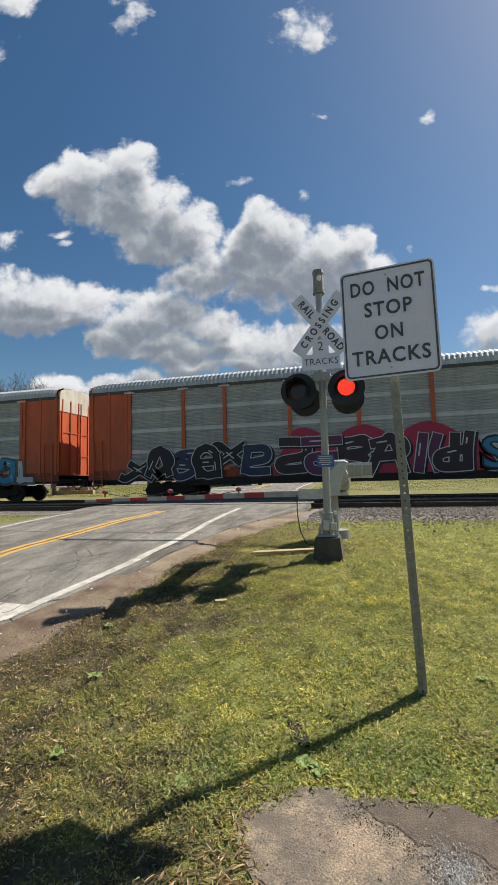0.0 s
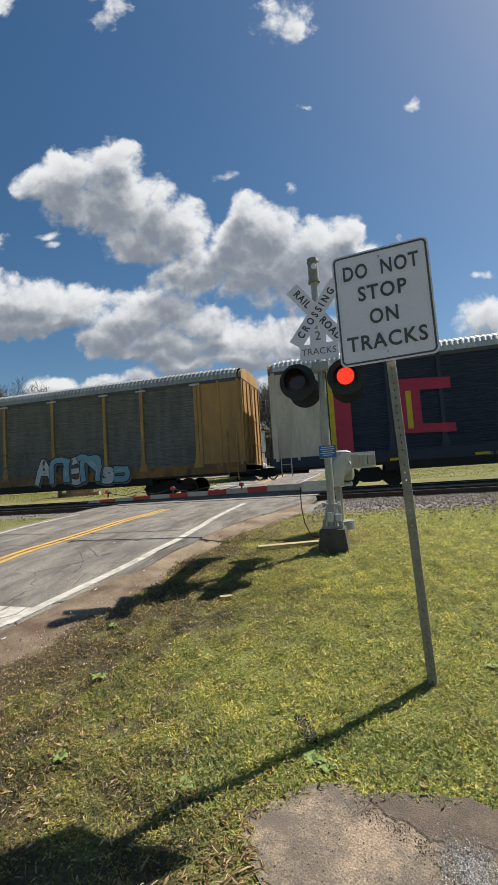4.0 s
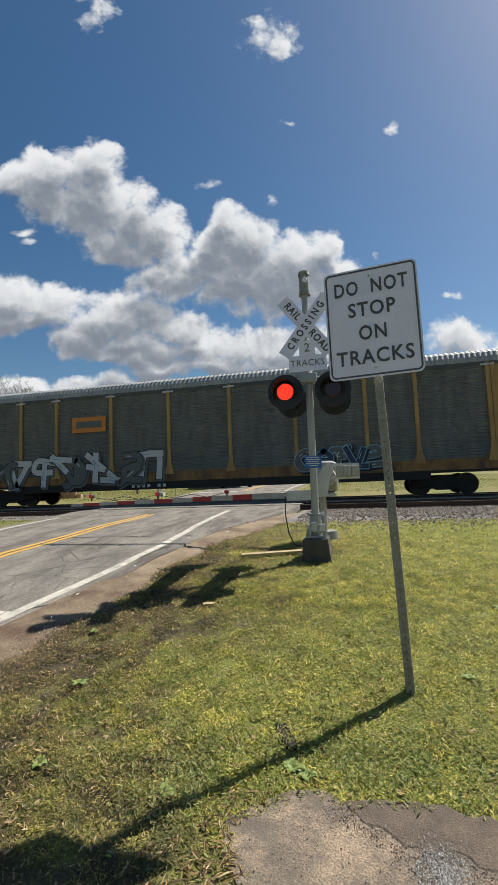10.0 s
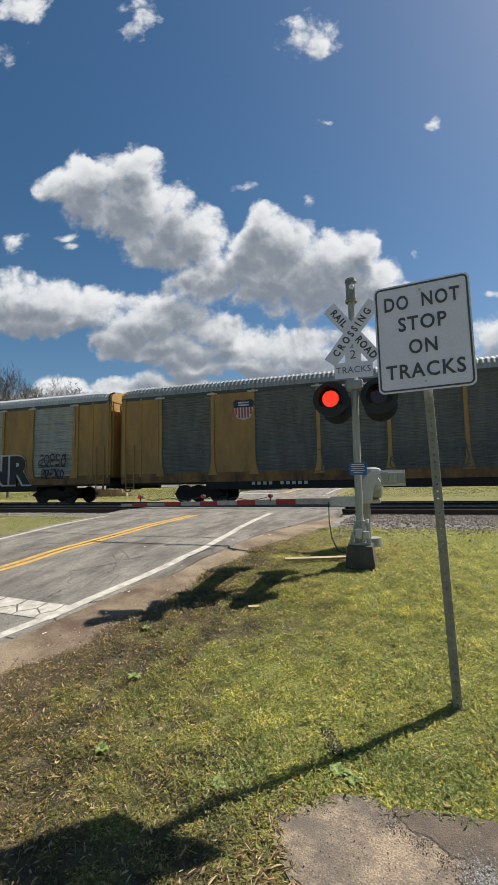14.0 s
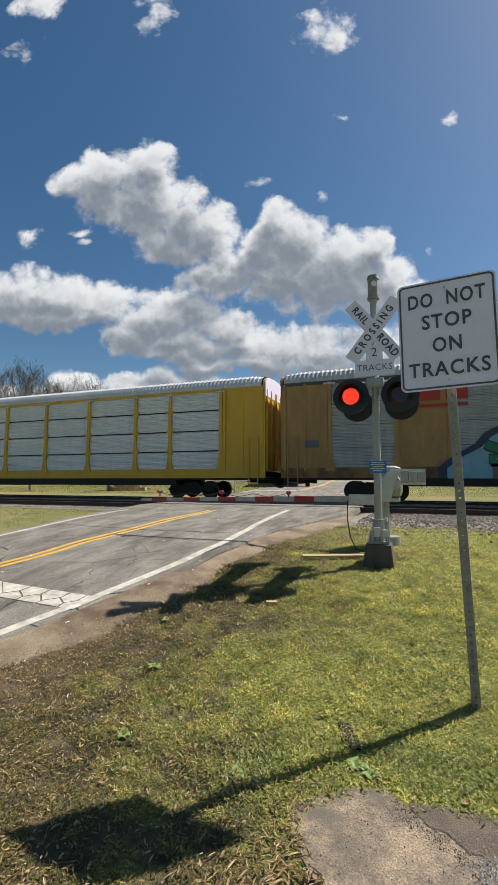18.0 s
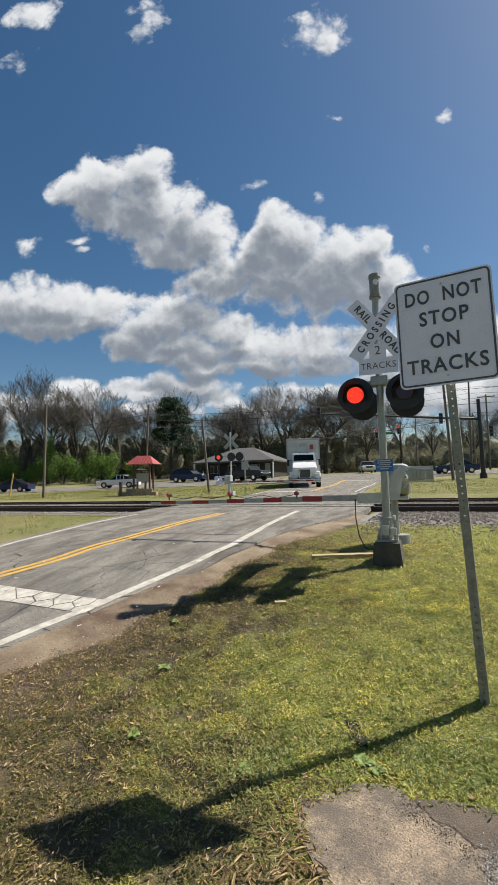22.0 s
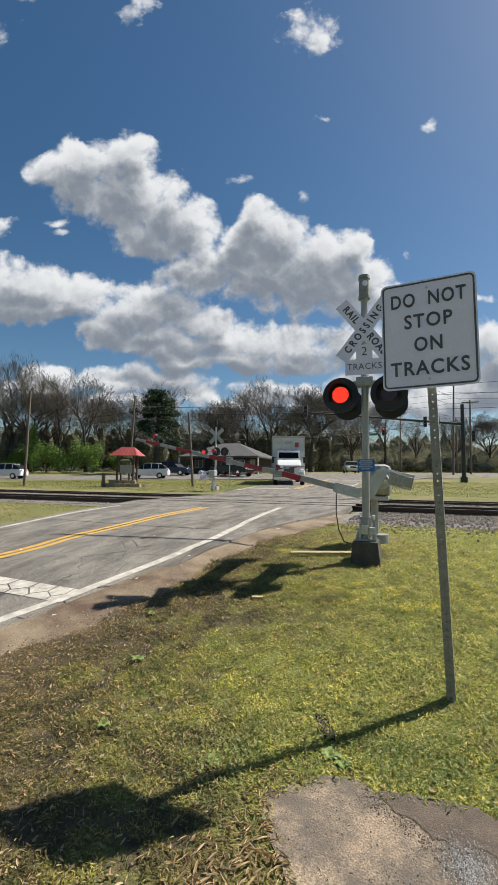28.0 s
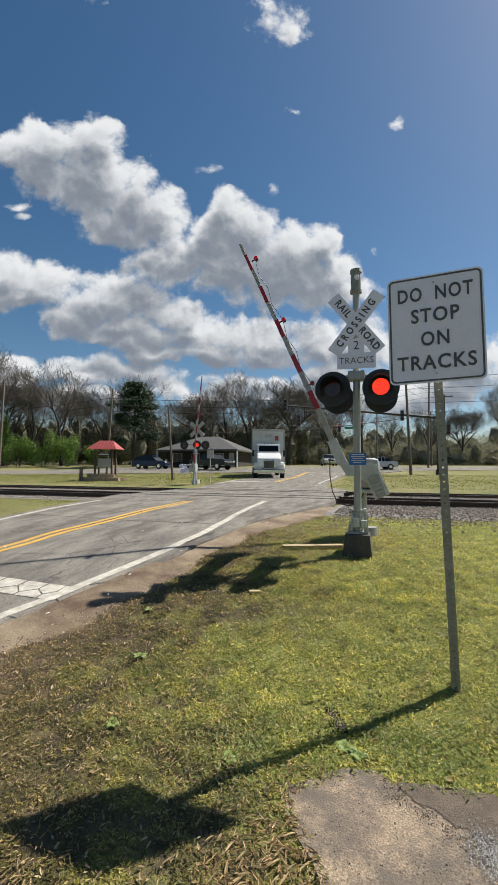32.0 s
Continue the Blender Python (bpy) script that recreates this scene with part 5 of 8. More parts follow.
for z in (0.37, 0.54):
    for sx in (-1, 1):
        bm = bmesh.new()
        add_box(bm, sx * 0.10 - 0.02, sx * 0.10 + 0.02, -0.05, 0.05, z - 0.01, z + 0.045, 0.006)
        add_tube(bm, (sx * 0.10, -0.075, z + 0.018), (sx * 0.10, 0.075, z + 0.018), 0.009, seg=6)
        part("clamp", bm, GALV, mast, "bolted pole clamp")
bm = bmesh.new()
add_box(bm, -0.06, 0.03, -0.15, -0.075, 0.33, 0.46, 0.008)
add_box(bm, 0.05, 0.13, -0.15, -0.075, 0.33, 0.43, 0.008)
for q in (-0.075, 0.04, 0.14):
    add_tube(bm, (q, -0.12, 0.25), (q, -0.12, 0.52), 0.009, seg=6)
part("junction_clamp", bm, GALV, mast)
bm = bmesh.new()
add_tube(bm, (0, 0, 3.75), (0, 0, 4.07), 0.075, 0.075, 20)
add_tube(bm, (0, 0, 3.73), (0, 0, 3.77), 0.085, 0.085, 20)
add_tube(bm, (0, 0, 4.03), (0, 0, 4.08), 0.085, 0.08, 20)
part("bell", bm, POST, mast, "round bell housing at the top", True)
bm = bmesh.new()
add_ball(bm, (0.012, -0.062, 3.945), 0.05, 0.75, 0.4, 1.1, 12)
part("bell_opening", bm, WHITE, mast, "pale round bell face")
for ang, yy, words in ((-52, -0.080, (("CROSSING", 0.0),)), (52, -0.070, (("RAIL", -0.30), ("ROAD", 0.30)))):
    bm = bmesh.new()
    add_prism(bm, [(-0.53, -0.10), (0.53, -0.10), (0.53, 0.10), (-0.53, 0.10)], 0, 0.005, "y")
    blade = part("crossbuck_blade", bm, WHITE, mast, "white reflective blade")
    blade.matrix_basis = pose(0, yy, 3.25, 0, ang, 0)
    for wd, off in words:
        letters("lettering", wd, 0.145, INK, blade, pose(off, -0.002, 0, 90, 0, 0), depth=0.001, fat=0.005, squeeze=0.80 if wd == "CROSSING" else 0.86, spacing=1.62 if wd == "CROSSING" else 1.2)
bm = bmesh.new()
add_box(bm, -0.115, 0.115, -0.075, -0.070, 2.84, 3.05)
add_box(bm, -0.27, 0.27, -0.075, -0.070, 2.61, 2.84)
tp = part("track_count_plate", bm, WHITE, mast, "white inverted T plate")
tp.location = (0, 0, -0.022)
letters("lettering", "2", 0.18, FADED, tp, pose(0, -0.077, 2.945, 90, 0, 0), depth=0.001)
letters("lettering", "TRACKS", 0.132, FADED, tp, pose(0, -0.077, 2.725, 90, 0, 0), depth=0.001, spacing=1.08, squeeze=0.95)
bm = bmesh.new()
add_box(bm, -0.12, 0.12, -0.09, 0.08, 2.42, 2.56, 0.02)
add_tube(bm, (-0.36, 0.0, 2.49), (0.36, 0.0, 2.49), 0.028, seg=10)
part("cross_arm", bm, MASTALU, mast, "cast bracket with two arms")
LAMPS = []
for s in (-1, 1):
    x = s * 0.335
    bm = bmesh.new()
    add_tube(bm, (x, -0.10, 2.30), (x, -0.085, 2.30), 0.255, 0.255, 32)
    add_tube(bm, (x, -0.085, 2.30), (x, 0.10, 2.36), 0.13, 0.10, 16)
    add_tube(bm, (x, 0.74, 2.30), (x, 0.755, 2.30), 0.255, 0.255, 32)
    add_tube(bm, (x, 0.10, 2.34), (x, 0.74, 2.30), 0.11, 0.13, 16)
    light = part("flasher", bm, BLACK, mast, "round black backing disc with hooded lamp", True)
    bm = bmesh.new()                                     # visor
    v0, v1 = [], []
    for i in range(17):
        a = radians(-35 + 250 * i / 16)
        v0.append(bm.verts.new((x + 0.165 * math.cos(a), -0.10, 2.30 + 0.165 * math.sin(a))))
        v1.append(bm.verts.new((x + 0.165 * math.cos(a), -0.10 - 0.30 * (0.35 + 0.65 * max(0, math.sin(a)) ** 0.6), 2.30 + 0.165 * math.sin(a) - 0.03)))
    for i in range(16):
        bm.faces.new((v0[i], v0[i + 1], v1[i + 1], v1[i]))
    bmesh.ops.solidify(bm, geom=list(bm.faces), thickness=0.005)
    part("visor", bm, BLACK, light, "", True)
    bm = bmesh.new()
    add_tube(bm, (0, -0.012, 0), (0, -0.008, 0), 0.115, 0.12, 28)
    add_tube(bm, (0, 0.012, 0), (0, 0.008, 0), 0.115, 0.12, 28)
    add_tube(bm, (0, -0.008, 0), (0, 0.008, 0), 0.122, 0.122, 28)
    lens = part("lens", bm, LIT, light, "round red lens")
    lens.data.materials.append(DULL)
    for p in lens.data.polygons:
        if p.center.y > -0.009 or abs(p.normal.y) < 0.5:
            p.material_index = 1
    lens.location = (x, -0.115, 2.30)
    LAMPS.append(lens)
bm = bmesh.new()
add_prism(bm, rounded(0.235, 0.17, 0.012), -0.075, -0.070, "y")
notice = part("notice_plate", bm, BLUE, mast, "blue emergency notice plate")
notice.location = (0.01, 0, 1.285)
for k, wd in enumerate((0.17, 0.19, 0.15, 0.19, 0.12)):
    bm = bmesh.new()
    add_box(bm, -wd / 2, wd / 2, -0.0775, -0.0755, 0.058 - k * 0.028, 0.068 - k * 0.028)
    part("text_bar", bm, OFFWHITE, notice)

# ---- gate ----
gate = thing("crossing_gate", -0.36, 7.66, 0.42, "aluminium gate machine with a red and white striped arm", "railway gate")
gate.matrix_basis = pose(-0.397, 7.686, 0.418) @ Matrix.Scale(1.1, 4)
bm = bmesh.new()
add_tube(bm, (-0.05, 0, 0), (-0.05, 0, 0.9), 0.06, 0.05, 16)
add_tube(bm, (0, 0, -0.1), (0, 0, 0.24), 0.17, 0.15, 16)
part("pedestal", bm, MASTALU, gate, "", True)
bm = bmesh.new()
add_box(bm, -0.12, 0.20, -0.20, 0.18, 0.82, 1.30, 0.09)
part("gearbox", bm, MASTALU, gate, "grey cast gear housing", True)
bm = bmesh.new()
add_tube(bm, (0.04, -0.225, 1.05), (0.04, -0.19, 1.05), 0.13, 0.14, 20)
for q in range(6):
    add_tube(bm, (0.04 + 0.11 * math.cos(q * 1.047), -0.235, 1.05 + 0.11 * math.sin(q * 1.047)), (0.04 + 0.11 * math.cos(q * 1.047), -0.22, 1.05 + 0.11 * math.sin(q * 1.047)), 0.012, seg=6)
part("cover_disc", bm, ALU, gate, "round bolted cover")
bm = bmesh.new()
add_box(bm, -0.16, 0.16, -0.16, 0.16, 0.76, 0.82, 0.01)
part("mounting_plate", bm, GALV, gate)
PIVOT = Vector((0.06, -0.26, 1.14))
arm = new("gate_arm")
arm.parent = gate
bm = bmesh.new()
add_tube(bm, (0, -0.06, 0), (0, 0.08, 0), 0.085, 0.085, 16)
add_prism(bm, [(-0.07, 0.06), (0.07, 0.05), (-0.02, -0.36), (-0.36, -0.41), (-0.36, -0.28), (-0.16, -0.25)], -0.05, -0.02, "y")
part("hub", bm, ALU, arm, "cast arm bracket")
bm = bmesh.new()
add_box(bm, -0.62, -0.22, -0.075, -0.03, -0.42, -0.27)
part("arm_clamp", bm, GALV, arm)
x = -0.55
for k in range(11):
    wd = (0.60, 0.31, 0.34, 0.31, 0.34, 0.31, 0.34, 0.31, 0.33, 0.30, 0.22)[k]
    red = k in (1, 3, 5, 7, 9)
    bm = bmesh.new()
    add_box(bm, x - wd, x, -0.07, -0.045, -0.385 - 0.0035 * k, -0.295 - 0.008 * k)
    part("arm_board", bm, RED if red else ARMWHITE, arm, "red reflective stripe" if red else "white reflective stripe")
    x -= wd
for xx in (-1.55, -2.70, -3.88):
    bm = bmesh.new()
    add_tube(bm, (xx, -0.10, -0.255), (xx, -0.02, -0.255), 0.034, 0.03, 12)
    add_tube(bm, (xx, -0.06, -0.34), (xx, -0.06, -0.27), 0.012, seg=6)
    lamp_ = part("arm_lamp", bm, BLACK, arm, "small arm lamp with a red lens")
    bm = bmesh.new()
    add_tube(bm, (xx, -0.106, -0.255), (xx, -0.099, -0.255), 0.028, 0.03, 12)
    part("lamp_lens", bm, SMALL_LIT if xx < -2 else RED, lamp_, "red lens")
for x0, x1 in ((-1.6, -2.66), (-2.75, -3.84)):
    bm = bmesh.new()
    pts = [Vector((x0 + (x1 - x0) * q / 8, -0.085, -0.275 - 0.05 * math.sin(q / 8 * math.pi * 2) ** 2)) for q in range(9)]
    add_cable(bm, pts, 0.005, 5)
    part("arm_cable", bm, BLACK, arm)
for yy in (0.0, 0.50):                                   # counterweights swing with the arm, one on each side of the housing
    bm = bmesh.new()
    add_box(bm, -0.02, 0.46, yy - 0.012, yy + 0.012, 0.045, 0.105, 0.004)
    add_box(bm, -0.02, 0.46, yy - 0.012, yy + 0.012, -0.125, -0.065, 0.004)
    cw = part("counterweight", bm, GALV, arm, "pair of flat counterweight levers")
    for k in range(3):
        bm = bmesh.new()
        add_box(bm, 0.12 + 0.115 * k, 0.23 + 0.115 * k, yy - 0.045, yy + 0.045, -0.10 + 0.008 * k, 0.08 - 0.008 * k, 0.01)
        add_tube(bm, (0.175 + 0.115 * k, yy - 0.058, 0), (0.175 + 0.115 * k, yy + 0.058, 0), 0.016, seg=6)
        part("counterweight_plate", bm, MASTALU, cw, "grey cast weight")

GATE_ROWS = ((0, 0), (27.05, 0), (27.5, 6.2), (28, 13.5), (28.6, 22.4), (29, 28.1), (29.6, 36.4), (30, 41.5), (30.6, 49.4), (31, 54.3), (31.3, 57.7), (31.6, 61.8), (32, 66.4))
LAMP_STATES = "R0 L0.5 L1 R1.5 L2 R2.5 L3.2 R3.8 -4.5 R5 -5.5 -6 -6.5 -7 L7.5 L8 -8.5 L9 R9.5 L10 -10.5 L11 L11.5 R12 L12.5 R13 L13.5 L14 L14.5 R15.2 L15.8 R16.5 L17 L17.5 L18 L18.5 R19 L19.5 R20 L20.5 L21 R21.5 L22 R22.5 -23 R23.5 -24 -24.5 -25 -25.5 R26.5 L27.5 L28 L29 R29.4 L30 R30.6 L31 L31.6 R32"


FAR_STATES = "L0 M0.8 L1.6 M2.4 L3.2 M4 L4.8 M5.6 L6.4 M7.2 L8 M8.8 L9.6 M10.4 L11.2 M12 L12.8 M13.6 L14.4 M15.2 L16 M16.8 L17.6 M18.4 L19.2 M20 -21 L22 M22.5 L23 M23.5 L24 M25 L25.8 M26.6 L27.4 L28 M28.5 L29 M29.5 L30 M30.5 L31 M31.7 M32"


def lamp_rows(which, states):
    """The lens turns its lit or its dark face to the front."""
    rows, now = [], None
    for word in states.split():
        t = max(0.0, float(word[1:]) - 0.22)
        want = 0 if word[0] == which else 180
        if now is None:
            rows.append((0.0, want))
        elif want != now:
            step = 60 if want > now else -60
            rows += [(t + 0.034 * q, now + step * q) for q in range(4)]
        now = want
    rows.append((32.0, now))
    return rows


def motions():
    walk(clouds, [(t, cloud_pose(t)) for t in (0, 8, 16, 24, 32)])
    for car, x20 in WAGONS:
        walk(car, [(t, pose(x20 + TRAIN_V * (20 - t), TRACK_FAR, RAIL_Z)) for t in (0, 8, 16, 24, 32)])
    walk(arm, [(t, pose(*PIVOT, 0, a, 0)) for t, a in GATE_ROWS])
    walk(cable, [(0, pose(0, 0, 0)), (27.1, pose(0, 0, 0)), (29, pose(0.0, 0, 0.24)), (30.5, pose(0.03, 0, 0.44)), (32, pose(0.05, 0, 0.55))])
    walk(arm2, [(t, pose(*PIVOT2, 0, -a, 0)) for t, a in ((0, 0), (27.6, 0), (28.2, 13), (29.5, 46), (31, 72.5), (32, 85))])
    for car, t0, x0, vx in TRAFFIC:
        rows = []
        for t in range(33):
            x = x0 + vx * (t - t0)
            y = street_y(x) - 2
            rows.append((t, pose(x, y, land(x, y) + 0.05, 0, 0, 180 + 19.3)))
        walk(car, rows)
    for which, lens in zip("LR", LAMPS):
        x, y, z = lens.location
        walk(lens, [(t, pose(x, y, z, 0, 0, a)) for t, a in lamp_rows(which, LAMP_STATES)])
    for which, lens in zip("LM", FAR_LAMPS):
        x, y, z = lens.location
        walk(lens, [(t, pose(x, y, z, 0, 0, a)) for t, a in lamp_rows(which, FAR_STATES)])


# ---- road markings and the verge ----
def marking(name, pts, wide, material_, label, ys):
    xs_, yy = [p[0] for p in pts], [p[1] for p in pts]

    def edges(y):
        c = float(np.interp(y, yy, xs_))
        k = 0.012 * noise.noise((y * 6, wide * 40, 1))
        return c - wide / 2 + k, c + wide / 2 + k
    return ribbon(name, edges, ys, material_, 0.005, label, "", road)


def ys_between(a, b, step=0.35):
    return list(np.linspace(a, b, max(2, int((b - a) / step))))


RIGHT = [(-5.2, 0), (-3.88, 3.06), (-3.79, 3.38), (-3.68, 3.64), (-3.46, 4.3), (-3.22, 5.19), (-3.09, 5.75), (-3.0, 6.55), (-3.07, 8.05), (-3.26, 10.52), (-3.35, 12.3)]
CENTRE = [(-7.4, 0), (-5.95, 4.4), (-5.84, 4.72), (-5.68, 5.08), (-5.53, 5.49), (-5.4, 6.72), (-5.36, 8.0), (-5.38, 10.68), (-5.4, 11.5)]
LEFT = [(-8.6, 0), (-7.46, 6.04), (-7.6, 7.2), (-7.77, 8.64), (-7.98, 10.72), (-8.0, 11.15)]
marking("edge_line", RIGHT, 0.12, PAINT_W, "worn white edge line", ys_between(0.5, 12.2))
marking("edge_line", LEFT, 0.10, PAINT_W, "worn white edge line", ys_between(0.5, 11.1))
for s in (-0.095, 0.095):
    marking("centre_line", [(x + s, y) for x, y in CENTRE], 0.095, PAINT_Y, "double yellow centre line", ys_between(0.5, 11.5))
FARC = [(-6.6, 27.5), (-7.9, 49)]
for s in (-0.12, 0.12):
    marking("centre_line", [(x + s, y) for x, y in FARC], 0.11, PAINT_Y, "double yellow centre line", ys_between(27.5, 46, 2))
marking("edge_line", [(-3.7, 24.5), (-4.0, 40)], 0.11, PAINT_W, "worn white edge line", ys_between(24.5, 40, 2))
marking("edge_line", [(-9.6, 25), (-10.2, 32)], 0.11, PAINT_W, "worn white edge line", ys_between(25, 32, 2))
ribbon("stop_line", lambda y: (-9.6, -6.9), ys_between(27.0, 27.5), PAINT_W, 0.006, "white stop line before the far gate", "", road)
ribbon("stop_line", lambda y: (-7.5, -3.6), ys_between(44.4, 44.9), PAINT_W, 0.006, "white stop line at the junction", "", road)

# the near stop line, broken into plates by wide cracks
rnd = random.Random(8)
SEEDS = [(-5.75, 4.2), (-4.75, 4.22), (-4.95, 3.98), (-4.55, 3.93), (-4.4, 4.15), (-4.25, 3.92), (-4.05, 4.12), (-3.9, 3.9), (-3.75, 4.1), (-3.6, 3.92), (-3.52, 4.1)]


def clip_cell(cell, others, box):
    """The part of a box nearer to one seed than to the others."""
    poly = box
    for o in others:
        if o == cell:
            continue
        mx_, my_ = (cell[0] + o[0]) / 2, (cell[1] + o[1]) / 2
        nx, ny = o[0] - cell[0], o[1] - cell[1]
        d_ = [(p[0] - mx_) * nx + (p[1] - my_) * ny for p in poly]
        out = []
        for i in range(len(poly)):
            j = (i + 1) % len(poly)
            if d_[i] <= 0:
                out.append(poly[i])
            if (d_[i] < 0) != (d_[j] < 0):
                k = d_[i] / (d_[i] - d_[j])
                out.append((poly[i][0] + k * (poly[j][0] - poly[i][0]), poly[i][1] + k * (poly[j][1] - poly[i][1])))
        poly = out
        if len(poly) < 3:
            return []
    cx, cy = sum(p[0] for p in poly) / len(poly), sum(p[1] for p in poly) / len(poly)
    gap = 0.985 if cell[0] < -4.9 else 0.925
    return [(cx + gap * (p[0] - cx), cy + gap * (p[1] - cy)) for p in poly]


BAR = [(-6.25, 4.02), (-3.52, 3.83), (-3.42, 4.19), (-6.25, 4.41)]
for c in SEEDS:
    poly = clip_cell(c, SEEDS, BAR)
    if len(poly) > 2:
        bm = bmesh.new()
        bm.faces.new([bm.verts.new((p[0], p[1], road_z(p[1]) + 0.006)) for p in poly])
        bmesh.ops.recalc_face_normals(bm, faces=bm.faces)
        if bm.faces[:][0].normal.z < 0:
            bmesh.ops.reverse_faces(bm, faces=bm.faces[:])
        plate_ = part("stop_line_plate", bm, PAINT_W, road, "cracked white stop line paint")


def crack(pts, wide, lift=0.004, branch=0):
    bm = bmesh.new()
    last = None
    rows = []
    for (x0, y0), (x1, y1) in zip(pts, pts[1:]):
        k = max(2, int(math.hypot(x1 - x0, y1 - y0) / 0.08))
        rows += [(x0 + (x1 - x0) * i / k, y0 + (y1 - y0) * i / k) for i in range(k)]
    rows.append(pts[-1])
    prev = None
    for i, (x, y) in enumerate(rows):
        j = 0.025 * noise.noise((x * 9, y * 9, 3)) + 0.012 * noise.noise((x * 30, y * 30, 5))
        wd = wide * (0.5 + 0.8 * abs(noise.noise((x * 4, y * 4, 9))))
        dx, dy = (rows[min(i + 1, len(rows) - 1)][0] - rows[max(i - 1, 0)][0], rows[min(i + 1, len(rows) - 1)][1] - rows[max(i - 1, 0)][1])
        q = math.hypot(dx, dy) or 1
        nx, ny = -dy / q, dx / q
        a = bm.verts.new((x + nx * (j + wd), y + ny * (j + wd), road_z(y) + lift))
        b = bm.verts.new((x + nx * (j - wd), y + ny * (j - wd), road_z(y) + lift))
        if prev:
            f_ = bm.faces.new((prev[0], a, b, prev[1]))
            f_.normal_update()
            if f_.normal.z < 0:
                f_.normal_flip()
        prev = (a, b)
    return part("crack", bm, TAR, road, "dark crack in the asphalt")


for pts, wd in (([(-8.1, 7.9), (-6.5, 7.75), (-5.0, 7.62), (-3.1, 7.68), (-2.8, 7.7)], 0.02), ([(-3.4, 4.3), (-3.1, 4.5), (-2.95, 4.9)], 0.012), ([(-3.55, 3.9), (-3.3, 3.75), (-3.15, 3.55)], 0.012),
                ([(-4.4, 3.95), (-4.3, 3.4), (-4.9, 3.1)], 0.010), ([(-5.6, 4.5), (-5.2, 5.1), (-4.2, 5.3), (-3.9, 5.9), (-4.4, 6.4)], 0.006), ([(-4.2, 5.3), (-3.6, 5.2), (-3.5, 4.8)], 0.006),
                ([(-3.9, 5.9), (-3.4, 6.3), (-3.0, 6.25)], 0.007), ([(-6.0, 3.7), (-5.2, 3.5), (-4.6, 3.6)], 0.006), ([(-4.0, 3.1), (-3.7, 3.45), (-3.45, 3.4)], 0.010), ([(-3.0, 6.0), (-2.85, 6.9)], 0.010)):
    crack(pts, wd)
for y in (TRACK_NEAR - 0.75, TRACK_NEAR + 0.75, TRACK_FAR - 0.75, TRACK_FAR + 0.75):
    a, b = road_edges(y)
    for s in (-0.075, 0.075):
        bm = bmesh.new()
        add_box(bm, a - 0.1, b + 0.1, y + s - 0.035, y + s + 0.035, 0.78, 0.806)
        part("flangeway", bm, TAR, road, "dark groove beside the rail")

# bare shoulder between road and lawn
def shoulder_edges(y):
    wob = 0.16 * noise.noise((y * 1.3, 7, 0)) + 0.06 * noise.noise((y * 5, 2, 0))
    inner = road_edges(y)[1] - 0.15
    return inner, np.interp(y, [0, 2.6, 2.9, 3.4, 3.9, 4.3, 4.9, 5.8, 7.15, 8.06, 9, 12.4], [-3.95, -3.3, -3.15, -2.98, -2.74, -2.5, -2.46, -2.38, -2.2, -1.85, -1.5, -1.1]) + wob


v, f_ = [], []
sy = ys_between(0.3, 12.4, 0.12)
for y in sy:
    a, b = shoulder_edges(y)
    for k in range(6):
        x = a + (b - a) * k / 5
        v.append((x, y, land(x, y) + (0.03, 0.035, 0.03, 0.028, 0.02, -0.03)[k] + 0.012 * noise.noise((x * 6, y * 6, 1)) + (0.02 if k < 3 else 0)))
f_ = [(j * 6 + k, j * 6 + k + 1, j * 6 + k + 7, j * 6 + k + 6) for j in range(len(sy) - 1) for k in range(5)]
tagged(new("road_shoulder", sheet_mesh("road_shoulder", v, f_, DIRT)), "bare reddish dirt shoulder beside the asphalt", "shoulder", kind="structure").data.shade_smooth()

grit_rng = np.random.default_rng(55)
grit = []
for _ in range(2600):
    y = grit_rng.uniform(2.4, 9.5)
    a, b = shoulder_edges(y)
    x = a + (b - a) * grit_rng.random()
    grit.append((x, y, land(x, y) + 0.045 - 0.035 * (x - a) / (b - a)))
stones("gravel", grit, 0.003, 0.012, "tan grit and pebbles on the dirt shoulder", island_material("tan_grit", ((0.30, 0.23, 0.15), (0.44, 0.36, 0.26), (0.16, 0.11, 0.075), (0.36, 0.27, 0.18))))

# ---- concrete slab underfoot ----
bm = bmesh.new()
edge = [(-0.62, 2.08), (-0.52, 2.2), (-0.38, 2.3), (-0.26, 2.37), (-0.18, 2.34), (-0.1, 2.29), (0.02, 2.31), (0.16, 2.33), (0.34, 2.32), (0.52, 2.28), (0.7, 2.26), (1.2, 2.2), (1.35, 1.2), (-0.1, 0.7), (-0.3, 1.5), (-0.42, 1.72), (-0.55, 1.88)]
edge = [(a[0] + (b[0] - a[0]) * k / 6, a[1] + (b[1] - a[1]) * k / 6) for a, b in zip(edge, edge[1:] + edge[:1]) for k in range(6)]
edge = [(x + 0.03 * noise.noise((x * 14, y * 14, 8)), y + 0.03 * noise.noise((x * 14, y * 14, 1))) for x, y in edge]
edge = [(x + 0.02 * noise.noise((x * 9, y * 9, 2)), y + 0.02 * noise.noise((x * 9, y * 9, 6))) for x, y in edge]
add_prism(bm, edge, -0.12, 0.012, "z")
for q in bm.verts:                                       # flush with the sloping ground
    if q.co.z > 0:
        q.co.z = land(q.co.x, q.co.y) + 0.009
SLAB = [(0.45 + (x - 0.45) * 0.94, 1.55 + (y - 1.55) * 0.94) for x, y in edge]
